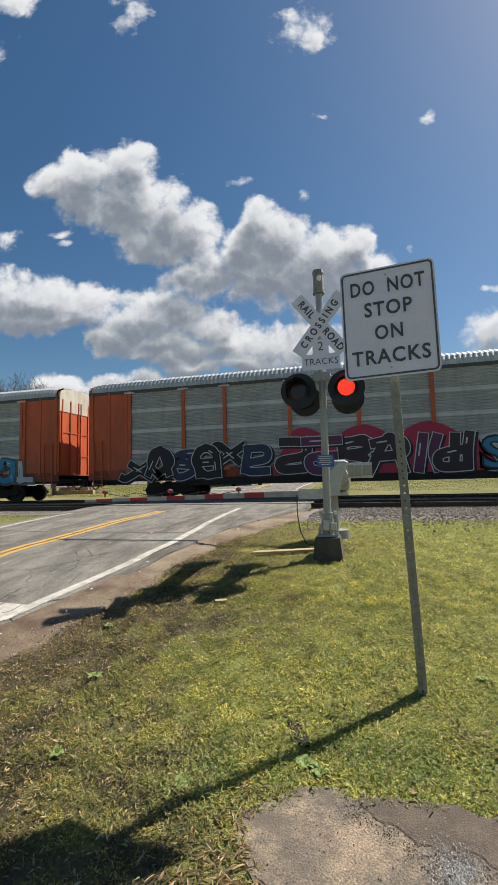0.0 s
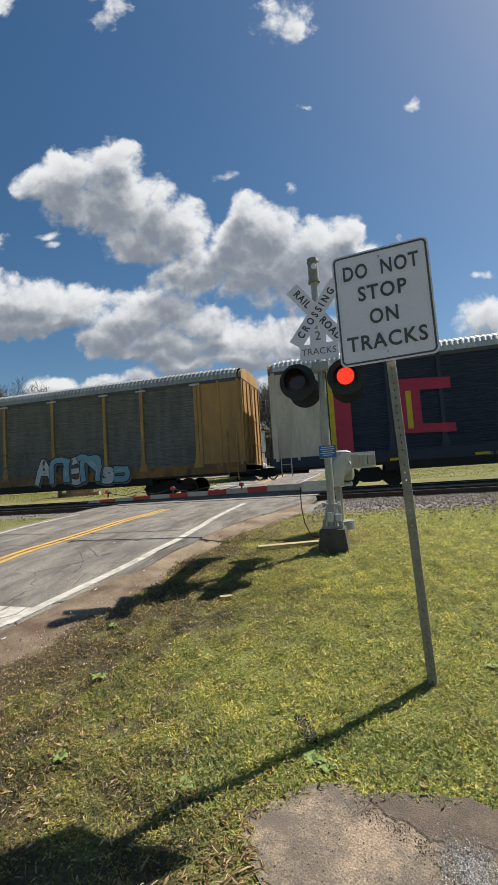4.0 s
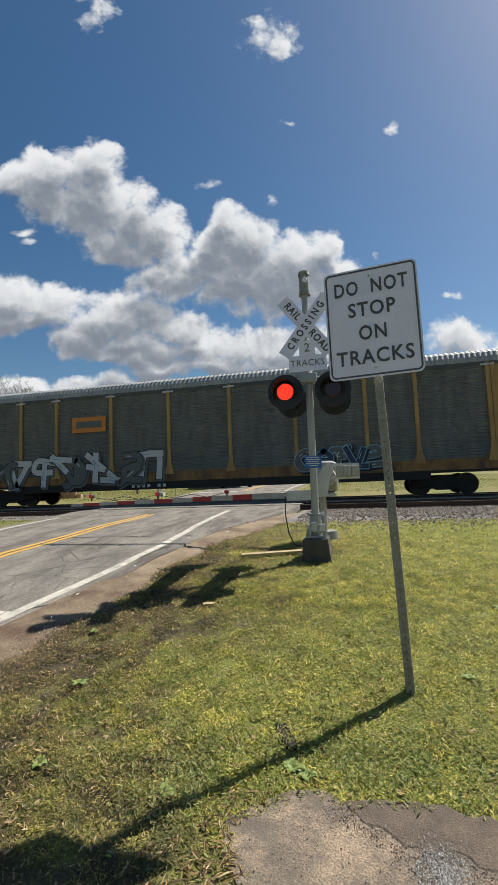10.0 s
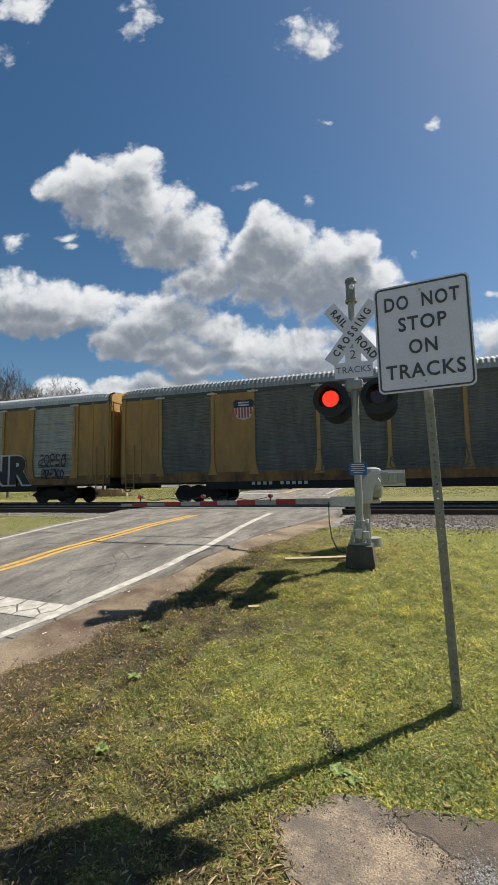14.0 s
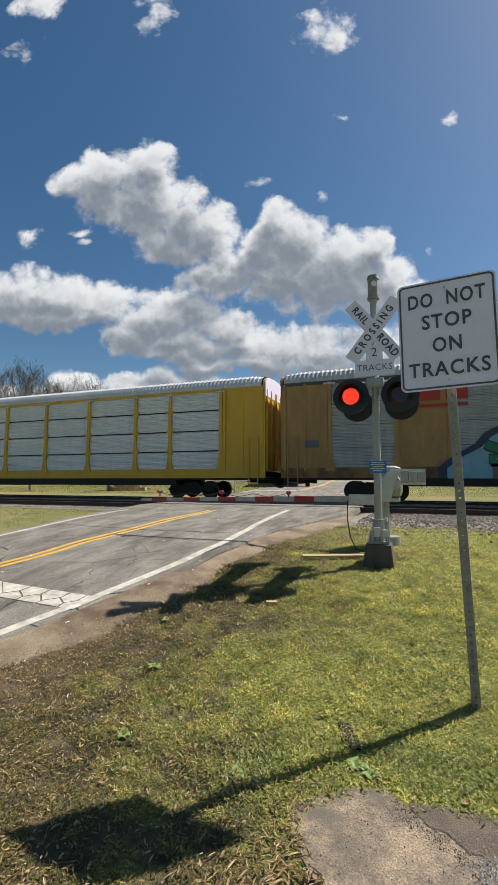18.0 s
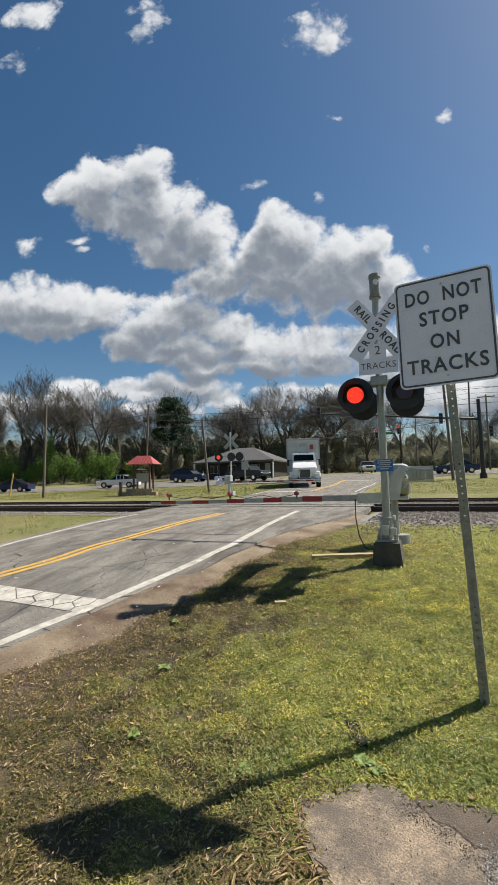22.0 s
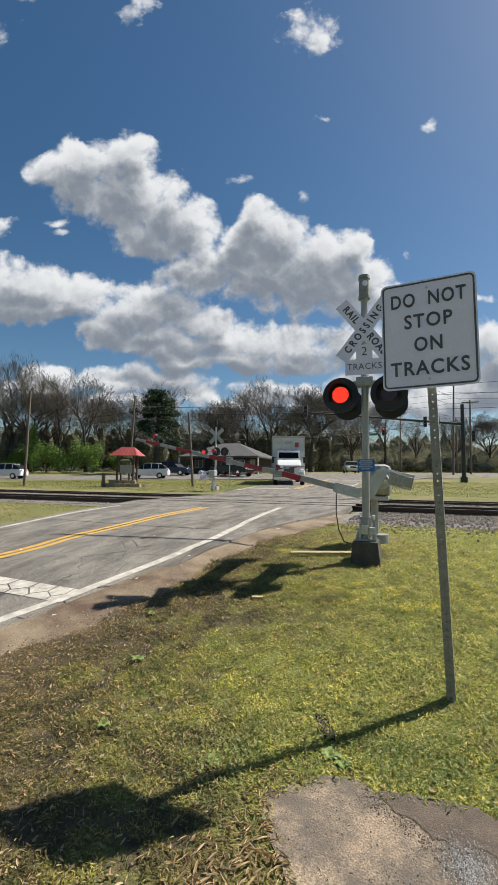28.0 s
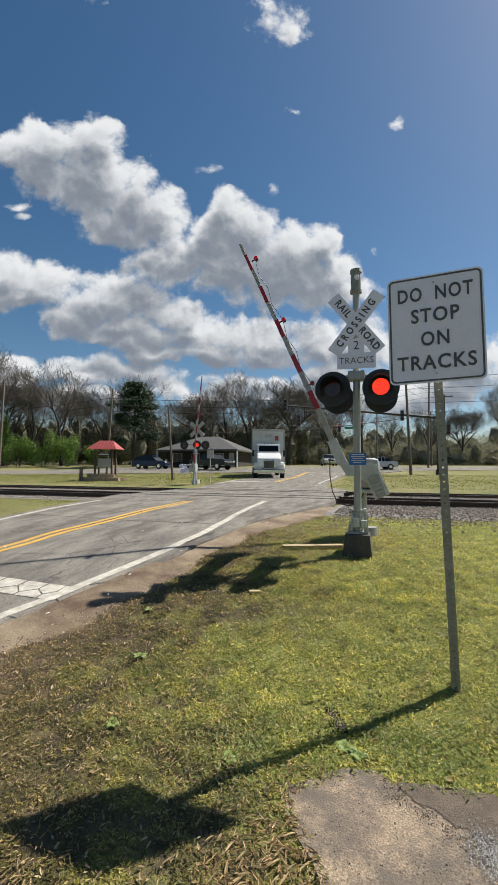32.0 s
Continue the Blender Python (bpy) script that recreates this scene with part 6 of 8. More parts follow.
tagged(part("concrete_slab", bm, CONCRETE), "worn sandy concrete slab sunk in the lawn", "slab", kind="structure")

# damp soil washed over the slab's back edge
bm = bmesh.new()
drift = [(-0.09, 2.28), (-0.03, 2.17), (0.12, 2.10), (0.28, 2.0), (0.33, 2.06), (0.45, 2.02), (0.58, 1.9), (0.9, 1.72), (1.22, 1.55), (1.25, 2.24), (0.7, 2.29), (0.52, 2.31), (0.34, 2.345), (0.16, 2.355), (0.02, 2.335)]
drift = [(a[0] + (b[0] - a[0]) * k / 6, a[1] + (b[1] - a[1]) * k / 6) for a, b in zip(drift, drift[1:] + drift[:1]) for k in range(6)]
drift = [(x + 0.05 * noise.noise((x * 11, y * 11, 3)) + 0.006 * noise.noise((x * 40, y * 40, 3)), y + 0.05 * noise.noise((x * 11, y * 11, 5)) + 0.006 * noise.noise((x * 40, y * 40, 9))) for x, y in drift]
add_prism(bm, drift, -0.05, 0.012, "z")
top = max(bm.faces, key=lambda q: q.calc_center_median().z)
bmesh.ops.inset_region(bm, faces=[top], thickness=0.014)
crest = set(top.verts)                                   # it thins out towards its rim
for q in bm.verts:
    if q.co.z > 0:
        q.co.z = land(q.co.x, q.co.y) + (0.013 if q in crest else 0.007)
tagged(part("soil_drift", bm, material("damp_soil", (0.125, 0.095, 0.068), 0.95, other=(0.07, 0.053, 0.04), scale=9, mix=0.8, bump=0.6, bump_scale=120, fine=0.4)), "damp brown soil washed over the concrete slab", "soil", kind="structure")

# crumbs of soil and sand strewn over the slab, thickest along the drift's rim
crumb_rng = np.random.default_rng(63)
crumbs = []
for _ in range(1500):
    px, py = drift[int(crumb_rng.integers(0, 60))]
    crumbs.append((px + crumb_rng.normal(-0.02, 0.035), py + crumb_rng.normal(-0.03, 0.035)))
crumbs += [(crumb_rng.uniform(-0.5, 0.7), crumb_rng.uniform(1.2, 2.25)) for _ in range(700)]
stones("soil_crumbs", [(x, y, land(x, y) + 0.011) for x, y in crumbs], 0.0012, 0.0042, "loose soil crumbs on the concrete slab", island_material("soil_crumbs", ((0.10, 0.075, 0.052), (0.15, 0.115, 0.08), (0.24, 0.185, 0.125), (0.075, 0.056, 0.042))))

# ---- lawn ----
def grass_material(name, cols, straws):
    m = bpy.data.materials.new(name)
    m.use_nodes = True
    n, l = m.node_tree.nodes, m.node_tree.links
    b = n["Principled BSDF"]
    b.inputs["Roughness"].default_value = 0.55
    co, g = n.new("ShaderNodeTexCoord"), n.new("ShaderNodeNewGeometry")
    dry = patchiness(n, l, co)
    ramp, straw, mx = n.new("ShaderNodeValToRGB"), n.new("ShaderNodeValToRGB"), n.new("ShaderNodeMix")
    mx.data_type = "RGBA"
    for rp, cs in ((ramp, cols), (straw, straws)):
        rp.color_ramp.elements[0].color, rp.color_ramp.elements[1].color = (*cs[0], 1), (*cs[-1], 1)
        for i, c in enumerate(cs[1:-1], 1):
            rp.color_ramp.elements.new(i / (len(cs) - 1)).color = (*c, 1)
        l.new(g.outputs["Random Per Island"], rp.inputs[0])
    l.new(dry, mx.inputs["Factor"])
    l.new(ramp.outputs[0], mx.inputs["A"])
    l.new(straw.outputs[0], mx.inputs["B"])
    tn, tm, tx = n.new("ShaderNodeTexNoise"), n.new("ShaderNodeMapRange"), n.new("ShaderNodeMix")   # darker and yellower tufts
    tn.inputs["Scale"].default_value, tn.inputs["Detail"].default_value, tn.inputs["Roughness"].default_value = 5.5, 6, 0.72
    l.new(co.outputs["Object"], tn.inputs["Vector"])
    tm.inputs["From Min"].default_value, tm.inputs["From Max"].default_value = 0.40, 0.62
    l.new(tn.outputs["Fac"], tm.inputs["Value"])
    tx.data_type, tx.blend_type = "RGBA", "MULTIPLY"
    tx.inputs["Factor"].default_value = 1.0
    tint = n.new("ShaderNodeMix")
    tint.data_type = "RGBA"
    tint.inputs["A"].default_value, tint.inputs["B"].default_value = (0.50, 0.60, 0.40, 1), (1.62, 1.47, 1.06, 1)
    l.new(tm.outputs[0], tint.inputs["Factor"])
    l.new(mx.outputs["Result"], tx.inputs["A"])
    l.new(tint.outputs["Result"], tx.inputs["B"])
    mx = tx
    l.new(mx.outputs["Result"], b.inputs["Base Color"])
    tr, ms = n.new("ShaderNodeBsdfTranslucent"), n.new("ShaderNodeMixShader")
    ms.inputs[0].default_value = 0.45
    l.new(mx.outputs["Result"], tr.inputs["Color"])
    l.new(b.outputs[0], ms.inputs[1])
    l.new(tr.outputs[0], ms.inputs[2])
    l.new(ms.outputs[0], n["Material Output"].inputs["Surface"])
    return m


def on_lawn(x, y):
    if y < 12.4 and -8.0 < x < shoulder_edges(y)[1] - 0.02 - 0.3 * abs(noise.noise((x * 8, y * 8, 21))):
        return False
    if y < 2.5 and x > -0.7:
        inside = False
        for (xa, ya), (xb, yb) in zip(SLAB, SLAB[1:] + SLAB[:1]):
            if (ya > y) != (yb > y) and x < xa + (y - ya) * (xb - xa) / (yb - ya):
                inside = not inside
        if inside:
            return False
    return not (abs(x - MX) < 0.2 and abs(y - MY) < 0.22)


def grass(name, count, x0, x1, y0, y1, tall, wide, label, seed, near=True, paint=None):
    rng = np.random.default_rng(seed)
    vs, fs = [], []
    for _ in range(count):
        y = y0 + (y1 - y0) * (rng.random() ** (1.7 if near else 1.0))
        x = rng.uniform(x0, x1)
        if not on_lawn(x, y):
            continue
        bare = x if x > -4 and y < 13 else 0.0
        thin = noise.noise((x * 0.9, y * 0.9, 5)) - 0.06 * bare
        if rng.random() < 0.35 + 0.5 * max(0, thin - 0.1) - 0.5 * min(0, bare + 2.2) * 0.3 and thin > 0.05:
            continue
        h = tall * rng.uniform(0.45, 1.3) * (1 + 0.5 * noise.noise((x * 2, y * 2, 8)))
        a, lean = rng.uniform(0, 6.283), rng.uniform(0.2, 1.3)
        w_ = wide * rng.uniform(0.6, 1.4)
        dx, dy = math.cos(a), math.sin(a)
        z = land(x, y) + near_bump(x, y)
        k = len(vs)
        bx, by = dx * h * lean, dy * h * lean
        vs += [(x - dy * w_, y + dx * w_, z - 0.01), (x + dy * w_, y - dx * w_, z - 0.01), (x + bx * 0.45 + dy * w_ * 0.7, y + by * 0.45 - dx * w_ * 0.7, z + h * 0.7), (x + bx * 0.45 - dy * w_ * 0.7, y + by * 0.45 + dx * w_ * 0.7, z + h * 0.7), (x + bx, y + by, z + h)]
        fs += [(k, k + 1, k + 2, k + 3), (k + 3, k + 2, k + 4)]
    return tagged(new(name, sheet_mesh(name, vs, fs, paint or BLADES)), label, "grass", kind="stuff")


def near_bump(x, y):
    near = max(0.0, 1 - abs(x + 0.5) / 6) * max(0.0, 1 - abs(y - 4) / 7)
    return near * (0.05 * noise.noise((x * 0.8, y * 0.8, 0)) + 0.03 * noise.noise((x * 3, y * 3, 4))) * slab_bed(x, y) - 0.01 * (1 - slab_bed(x, y))


BLADES = grass_material("grass_blades", ((0.13, 0.18, 0.03), (0.30, 0.35, 0.06), (0.46, 0.46, 0.085), (0.22, 0.26, 0.04), (0.57, 0.50, 0.16)), ((0.11, 0.12, 0.03), (0.28, 0.22, 0.10), (0.16, 0.16, 0.042), (0.42, 0.335, 0.18), (0.09, 0.07, 0.036)))
MOWN = grass_material("mown_grass", ((0.09, 0.12, 0.022), (0.18, 0.205, 0.04), (0.27, 0.25, 0.075), (0.14, 0.17, 0.032)), ((0.11, 0.12, 0.03), (0.28, 0.22, 0.10)))
LOWLEAF = grass_material("lawn_leaves", ((0.12, 0.15, 0.028), (0.40, 0.395, 0.080), (0.58, 0.54, 0.17), (0.25, 0.275, 0.05), (0.64, 0.53, 0.27)), ((0.11, 0.132, 0.027), (0.19, 0.142, 0.062), (0.085, 0.106, 0.022), (0.46, 0.34, 0.175), (0.045, 0.037, 0.02), (0.145, 0.16, 0.036)))


def carpet(name, count, x0, x1, y0, y1, size, label, seed, power=1.4, rise=0.9, fade=False):
    """Small low leaves in tufts, thinner over bare ground."""
    rng = np.random.default_rng(seed)
    vs, fs = [], []
    for _ in range(count):
        y, x = y0 + (y1 - y0) * rng.random() ** power, rng.uniform(x0, x1)
        if fade and rng.random() < 0.18:                 # thinning out past the slab and along the lawn
            if rng.random() < 0.5:
                y = y0 - 2.2 * rng.random() ** 2
            else:
                x = x1 + 2.2 * rng.random() ** 2
        if not on_lawn(x, y):
            continue
        tuft = noise.noise((x * 5.5, y * 5.5, 2)) + 0.6 * noise.noise((x * 1.6, y * 1.6, 11)) + 0.06 * x
        if tuft < -0.42 + 0.3 * (rng.random() - 0.5):
            continue
        s, a, up = size * rng.uniform(0.6, 1.5), rng.uniform(0, 6.283), rng.uniform(-0.25, rise)
        ca, sa, roll = math.cos(a), math.sin(a), rng.uniform(-0.5, 0.5)
        z = land(x, y) + near_bump(x, y) + rng.uniform(0.002, 0.02) * (1 + tuft)
        hw = s * rng.uniform(0.16, 0.36)
        k = len(vs)
        vs += [(x, y, z), (x + ca * s - sa * hw, y + sa * s + ca * hw, z + up * s * 0.6 + hw * roll), (x + ca * 2 * s, y + sa * 2 * s, z + up * s), (x + ca * s + sa * hw, y + sa * s - ca * hw, z + up * s * 0.6 - hw * roll)]
        fs.append((k, k + 1, k + 2, k + 3))
    return tagged(new(name, sheet_mesh(name, vs, fs, LOWLEAF)), label, "grass", kind="stuff")


carpet("grass", 270000, -3.4, 3.2, 1.1, 5.6, 0.0092, "low leafy patchy spring lawn", 41, rise=1.35, fade=True)
carpet("grass", 45000, -2.6, 4.2, 2.0, 7.5, 0.0155, "broader clover and weed leaves standing in the lawn", 43, 1.0, 1.7)
carpet("grass", 150000, -2.8, 6.5, 4.6, 10.2, 0.0115, "low leafy lawn below the tracks", 42, 1.2, 0.22)
grass("grass", 50000, -3.6, 4.2, 1.1, 5.5, 0.022, 0.003, "short patchy spring grass and clover", 1)
grass("grass", 40000, -2.9, 7.0, 4.5, 10.0, 0.024, 0.004, "short lawn below the tracks", 2, False)
grass("grass", 34000, -34, -9.3, 23.2, 45, 0.045, 0.016, "mown grass beyond the tracks", 13, False, MOWN)
grass("grass", 26000, -3.0, 18, 23.6, 44, 0.045, 0.016, "mown grass beyond the tracks", 14, False, MOWN)
grass("grass", 7000, -18, -8.1, 7.5, 12.6, 0.03, 0.008, "rough grass on the far verge of the road", 3, False, MOWN)
stones("gravel", [(rng_.normal(0.29, 0.055), rng_.normal(1.95, 0.075), 0.012) for rng_ in [np.random.default_rng(77)] for _ in range(1900)], 0.0012, 0.0038, "grey grit crumbling out of the slab", island_material("pale_grit", ((0.30, 0.29, 0.27), (0.62, 0.61, 0.58), (0.42, 0.40, 0.37), (0.2, 0.19, 0.175))))
LEAVES = island_material("dry_leaves", ((0.34, 0.235, 0.11), (0.48, 0.35, 0.18), (0.23, 0.145, 0.07), (0.58, 0.44, 0.25), (0.17, 0.11, 0.06)), 0.95, 0.2)
CLOVER = island_material("clover", ((0.17, 0.22, 0.05), (0.30, 0.34, 0.10), (0.22, 0.28, 0.06), (0.44, 0.46, 0.22)), 0.6, 0.3)
rng = np.random.default_rng(12)


def litter(count, spots_of, size, label, name, paint, lift=0.014, tilt=0.5, slim=1.0):
    vs, fs = [], []
    for _ in range(count):
        x, y = spots_of()
        if not on_lawn(x, y) and (x > -0.7 or rng.random() < 0.8):
            continue
        s, a = size * rng.uniform(0.5, 1.5), rng.uniform(0, 6.283)
        m = Matrix.Translation((x, y, land(x, y) + near_bump(x, y) + lift)) @ Euler((rng.uniform(-tilt, tilt), rng.uniform(-tilt, tilt), a)).to_matrix().to_4x4()
        k = len(vs)
        wd = rng.uniform(0.15, 0.38) * slim
        vs += [tuple(m @ Vector(p)) for p in ((-s, 0, 0), (-0.3 * s, -wd * s, 0.15 * s), (0.5 * s, -wd * s * 0.8, 0.2 * s), (s, 0, 0.05 * s), (0.5 * s, wd * s * 0.8, 0.2 * s), (-0.3 * s, wd * s, 0.15 * s))]
        fs += [(k, k + 1, k + 2, k + 3), (k, k + 3, k + 4, k + 5)]
    return tagged(new(name, sheet_mesh(name, vs, fs, paint)), label, name.replace("_", " "), kind="stuff")


litter(12500, lambda: (-3.3 + 5.2 * rng.random() ** 1.6, 1.2 + 4.8 * rng.random() ** 1.1), 0.0142, "small dry tan leaves scattered over the lawn", "fallen_leaves", LEAVES)
litter(5200, lambda: (rng.uniform(-1.2, 3.2), 1.9 + 5.5 * rng.random()), 0.0095, "scattered small brown leaves in the grass", "fallen_leaves", LEAVES)
litter(520, lambda: (rng.normal(-0.58, 0.13), rng.normal(1.66, 0.26)), 0.026, "heap of dry leaf blades beside the slab", "dry_leaf_heap", LEAVES, 0.02, 0.4, 0.45)
litter(3600, lambda: (rng.uniform(-2.7, -0.7), rng.uniform(4.2, 8.4)), 0.015, "dry leaves on the bank", "fallen_leaves", LEAVES)
litter(5200, lambda: (rng.normal(-0.6, 0.85), rng.normal(7.2, 0.8)), 0.017, "brown leaf litter round the signal's foot", "fallen_leaves", LEAVES)
litter(2400, lambda: (rng.normal(0.1, 0.28), rng.normal(2.62, 0.16)), 0.011, "pale green clover beside the slab", "clover", CLOVER, 0.03, 0.9)
litter(1500, lambda: (rng.normal(-0.9, 0.2), rng.normal(2.35, 0.22)), 0.011, "green clover patch in the lawn", "clover", CLOVER, 0.025, 0.9)
litter(1200, lambda: (rng.normal(0.0, 0.5), rng.normal(3.7, 0.3)), 0.012, "green clover patch in the lawn", "clover", CLOVER, 0.025, 0.9)


def weed(x, y, blades, long_, label):
    w_ = thing("weed", x, y, land(x, y) + near_bump(x, y) + 0.005, label, "weed", "weeds in the lawn")
    for i in range(blades):
        a, s = i * 2.4 + rnd.uniform(-0.3, 0.3), long_ * rnd.uniform(0.6, 1.1)
        bm = bmesh.new()
        rows = [(0, 0.006, 0.0), (0.4 * s, 0.018, 0.3 * s), (0.8 * s, 0.013, 0.34 * s), (s, 0.001, 0.22 * s)]
        pr = None
        for d, hw, z in rows:
            p = [bm.verts.new((d * math.cos(a) - q * hw * math.sin(a), d * math.sin(a) + q * hw * math.cos(a), z)) for q in (-1, 1)]
            if pr:
                bm.faces.new((pr[0], pr[1], p[1], p[0]))
            pr = p
        part("leaf", bm, WEED, w_)


WEED = material("weed_leaf", (0.17, 0.23, 0.05), 0.6, other=(0.11, 0.16, 0.035), scale=30)
for x, y, k, s in ((-0.36, 2.5, 11, 0.07), (-0.28, 2.46, 9, 0.055), (-2.05, 3.12, 8, 0.07), (-1.75, 2.3, 8, 0.06), (-2.4, 3.9, 7, 0.06), (0.75, 3.5, 7, 0.05), (-0.95, 2.2, 7, 0.07), (1.3, 4.6, 7, 0.08)):
    weed(x, y, k, s, "low broad-leaved green weed in the lawn")
bm = bmesh.new()
add_prism(bm, [(-0.52, 2.88), (-0.46, 2.9), (-0.37, 2.74), (-0.35, 2.64), (-0.42, 2.66), (-0.47, 2.76)], -0.05, 0.03, "z")
tagged(part("bare_patch", bm, material("dark_soil", (0.03, 0.024, 0.018), 1.0, bump=0.8, fine=0.3)), "small dark hollow of bare earth", "soil patch", kind="structure")
bm = bmesh.new()
add_box(bm, -0.45, 0.45, -0.045, 0.045, 0, 0.03, 0.004)
board = tagged(part("wooden_board", bm, WOOD), "weathered yellow board lying beside the mast", "board")
board.matrix_basis = pose(-1.13, 6.42, land(0, 6.42) + 0.035, 6, 0, 24)
bm = bmesh.new()
add_box(bm, -0.06, 0.06, -0.025, 0.025, 0, 0.02, 0.004)
chip = tagged(part("wood_chip", bm, WOOD), "pale flat chip of wood in the grass", "litter")
chip.matrix_basis = pose(-1.47, 4.5, land(0, 4.5) + 0.03, 8, 0, 20)
for i in range(16):
    bm = bmesh.new()
    s = rnd.uniform(0.006, 0.018)
    add_box(bm, -s * 1.8, s * 1.8, -s * 0.5, s * 0.5, 0, s * 0.35, 0.002)
    y = rnd.uniform(3.4, 9.5)
    x = (shoulder_edges(y)[0] + rnd.uniform(0.0, 0.5)) if i < 10 else rnd.uniform(-6.5, -3.6)
    bit = tagged(part("paper_scrap", bm, OFFWHITE), "small pale scrap of litter at the roadside", "litter", "roadside litter")
    bit.matrix_basis = pose(x, y, road_z(y) + 0.012 + (0.012 if i < 10 else 0), 0, 0, rnd.uniform(0, 180))

# cable from the gate down to the ground
bm = bmesh.new()
pts = [Vector((-0.98, 6.9, 1.30)), Vector((-0.98, 6.88, 1.0)), Vector((-0.94, 6.86, 0.75)), Vector((-0.85, 6.8, 0.57)), Vector((-0.68, 6.7, 0.545)), Vector((-0.52, 6.55, 0.6)), Vector((-0.45, 6.42, 0.75))]
add_cable(bm, pts, 0.009)
cable = tagged(part("cable", bm, BLACK), "thin black cable hanging from the gate arm", "cable")


# ---- beyond the tracks: street, lot, kiosk, second signal, poles ----
def street_y(x):
    return 55.0 + 0.35 * x


v, f_ = [], []
sx = list(np.linspace(-190, 500, 139))
for x in sx:
    for k in range(5):
        y = street_y(x) - 5.5 + 11 * k / 4
        v.append((x, y, land(x, y) + 0.05))
f_ = [(j * 5 + k, (j + 1) * 5 + k, (j + 1) * 5 + k + 1, j * 5 + k + 1) for j in range(len(sx) - 1) for k in range(4)]
tagged(new("street", sheet_mesh("street", v, f_, ASPHALT)), "grey asphalt street beyond the crossing", "road", kind="structure")
bm = bmesh.new()
lot = [(-36, 46.5), (-12, 47.5), (-12, 55), (-36, 54)]
vs = [bm.verts.new((x, y, land(x, y) + 0.055)) for x, y in lot]
bm.faces.new(vs)
bmesh.ops.recalc_face_normals(bm, faces=bm.faces)
bmesh.ops.subdivide_edges(bm, edges=bm.edges[:], cuts=6, use_grid_fill=True)
for q in bm.verts:
    q.co.z = land(q.co.x, q.co.y) + 0.055
tagged(part("parking_lot", bm, ASPHALT), "asphalt lot before the low building", "parking lot", kind="structure")

ROOFRED = material("red_metal_roof", (0.33, 0.05, 0.045), 0.5, other=(0.30, 0.05, 0.045), scale=3)
BROWN = material("dark_timber", (0.10, 0.065, 0.045), 0.8, other=(0.06, 0.04, 0.03), scale=5)
LEDGE = material("tan_block", (0.40, 0.30, 0.19), 0.9, other=(0.24, 0.18, 0.11), scale=3, vary=0.2)
PLATE = material("grey_notice", (0.42, 0.41, 0.38), 0.6)


def kiosk(x, y):
    z = land(x, y)
    k = thing("notice_kiosk", x, y, z, "timber notice kiosk with a red hipped metal roof", "kiosk", rz=8)
    k.scale = (0.84, 0.84, 1.0)
    for sx_ in (-0.75, 0.75):
        for sy_ in (-0.35, 0.35):
            bm = bmesh.new()
            add_box(bm, sx_ - 0.07, sx_ + 0.07, sy_ - 0.07, sy_ + 0.07, 0.3, 2.25, 0.01)
            part("post", bm, BROWN, k)
    bm = bmesh.new()
    r = [bm.verts.new(p) for p in ((-1.3, -0.85, 2.2), (1.3, -0.85, 2.2), (1.3, 0.85, 2.2), (-1.3, 0.85, 2.2), (-0.62, 0, 2.82), (0.62, 0, 2.82))]
    for f in ((0, 1, 5, 4), (1, 2, 5), (2, 3, 4, 5), (3, 0, 4), (3, 2, 1, 0)):
        bm.faces.new([r[i] for i in f])
    roof_ = part("roof", bm, ROOFRED, k, "red metal roof")
    for i in range(9):
        xx = -1.2 + 0.3 * i
        bm = bmesh.new()
        top = max(-0.62, min(0.62, xx))
        zt = 2.82 - 0.62 * max(0, abs(xx) - 0.62) / 0.68
        yt = -0.85 * (2.82 - zt) / 0.62
        add_tube(bm, (xx, -0.86, 2.21), (xx, yt, zt + 0.01), 0.016, seg=5)
        part("roof_seam", bm, ROOFRED, roof_)
    bm = bmesh.new()
    add_box(bm, -0.66, 0.66, -0.03, 0.03, 0.95, 1.55)
    part("notice_board", bm, PLATE, k, "grey notice panel")
    bm = bmesh.new()
    add_box(bm, -0.60, 0.60, -0.37, -0.33, 1.72, 2.02)
    hd = part("header_board", bm, DARKCON, k, "dark header board with pale writing")
    for i, wd in enumerate((0.7, 0.9)):
        bm = bmesh.new()
        add_box(bm, -wd / 2, wd / 2, -0.385, -0.372, 1.9 - 0.1 * i, 1.94 - 0.1 * i)
        part("text_bar", bm, OFFWHITE, hd)
    for row, (half, yy, h0) in enumerate(((1.75, -1.0, 0.0), (1.2, -0.7, 0.22))):
        n_ = int(half * 2 / 0.4)
        for i in range(n_):
            bm = bmesh.new()
            x0 = -half + i * 2 * half / n_
            add_box(bm, x0 + 0.01, x0 + 2 * half / n_ - 0.01, yy - 0.16, yy + 0.16, h0 - 0.15, h0 + 0.22, 0.015)
            part("ledge_block", bm, LEDGE, k, "tan retaining block")
    bm = bmesh.new()
    add_box(bm, -1.7, 1.7, -0.9, 0.9, -0.1, 0.18)
    part("planter_bed", bm, DIRT, k)
    return k


kiosk(-18.95, 27.0)
bm = bmesh.new()
add_box(bm, -0.09, 0.09, -0.09, 0.09, -0.2, 1.0, 0.015)
pst = tagged(part("timber_post", bm, POLE), "short weathered timber post beside the kiosk", "post")
pst.matrix_basis = pose(-19.9, 25.6, land(0, 25.6), 0, 1, 0)

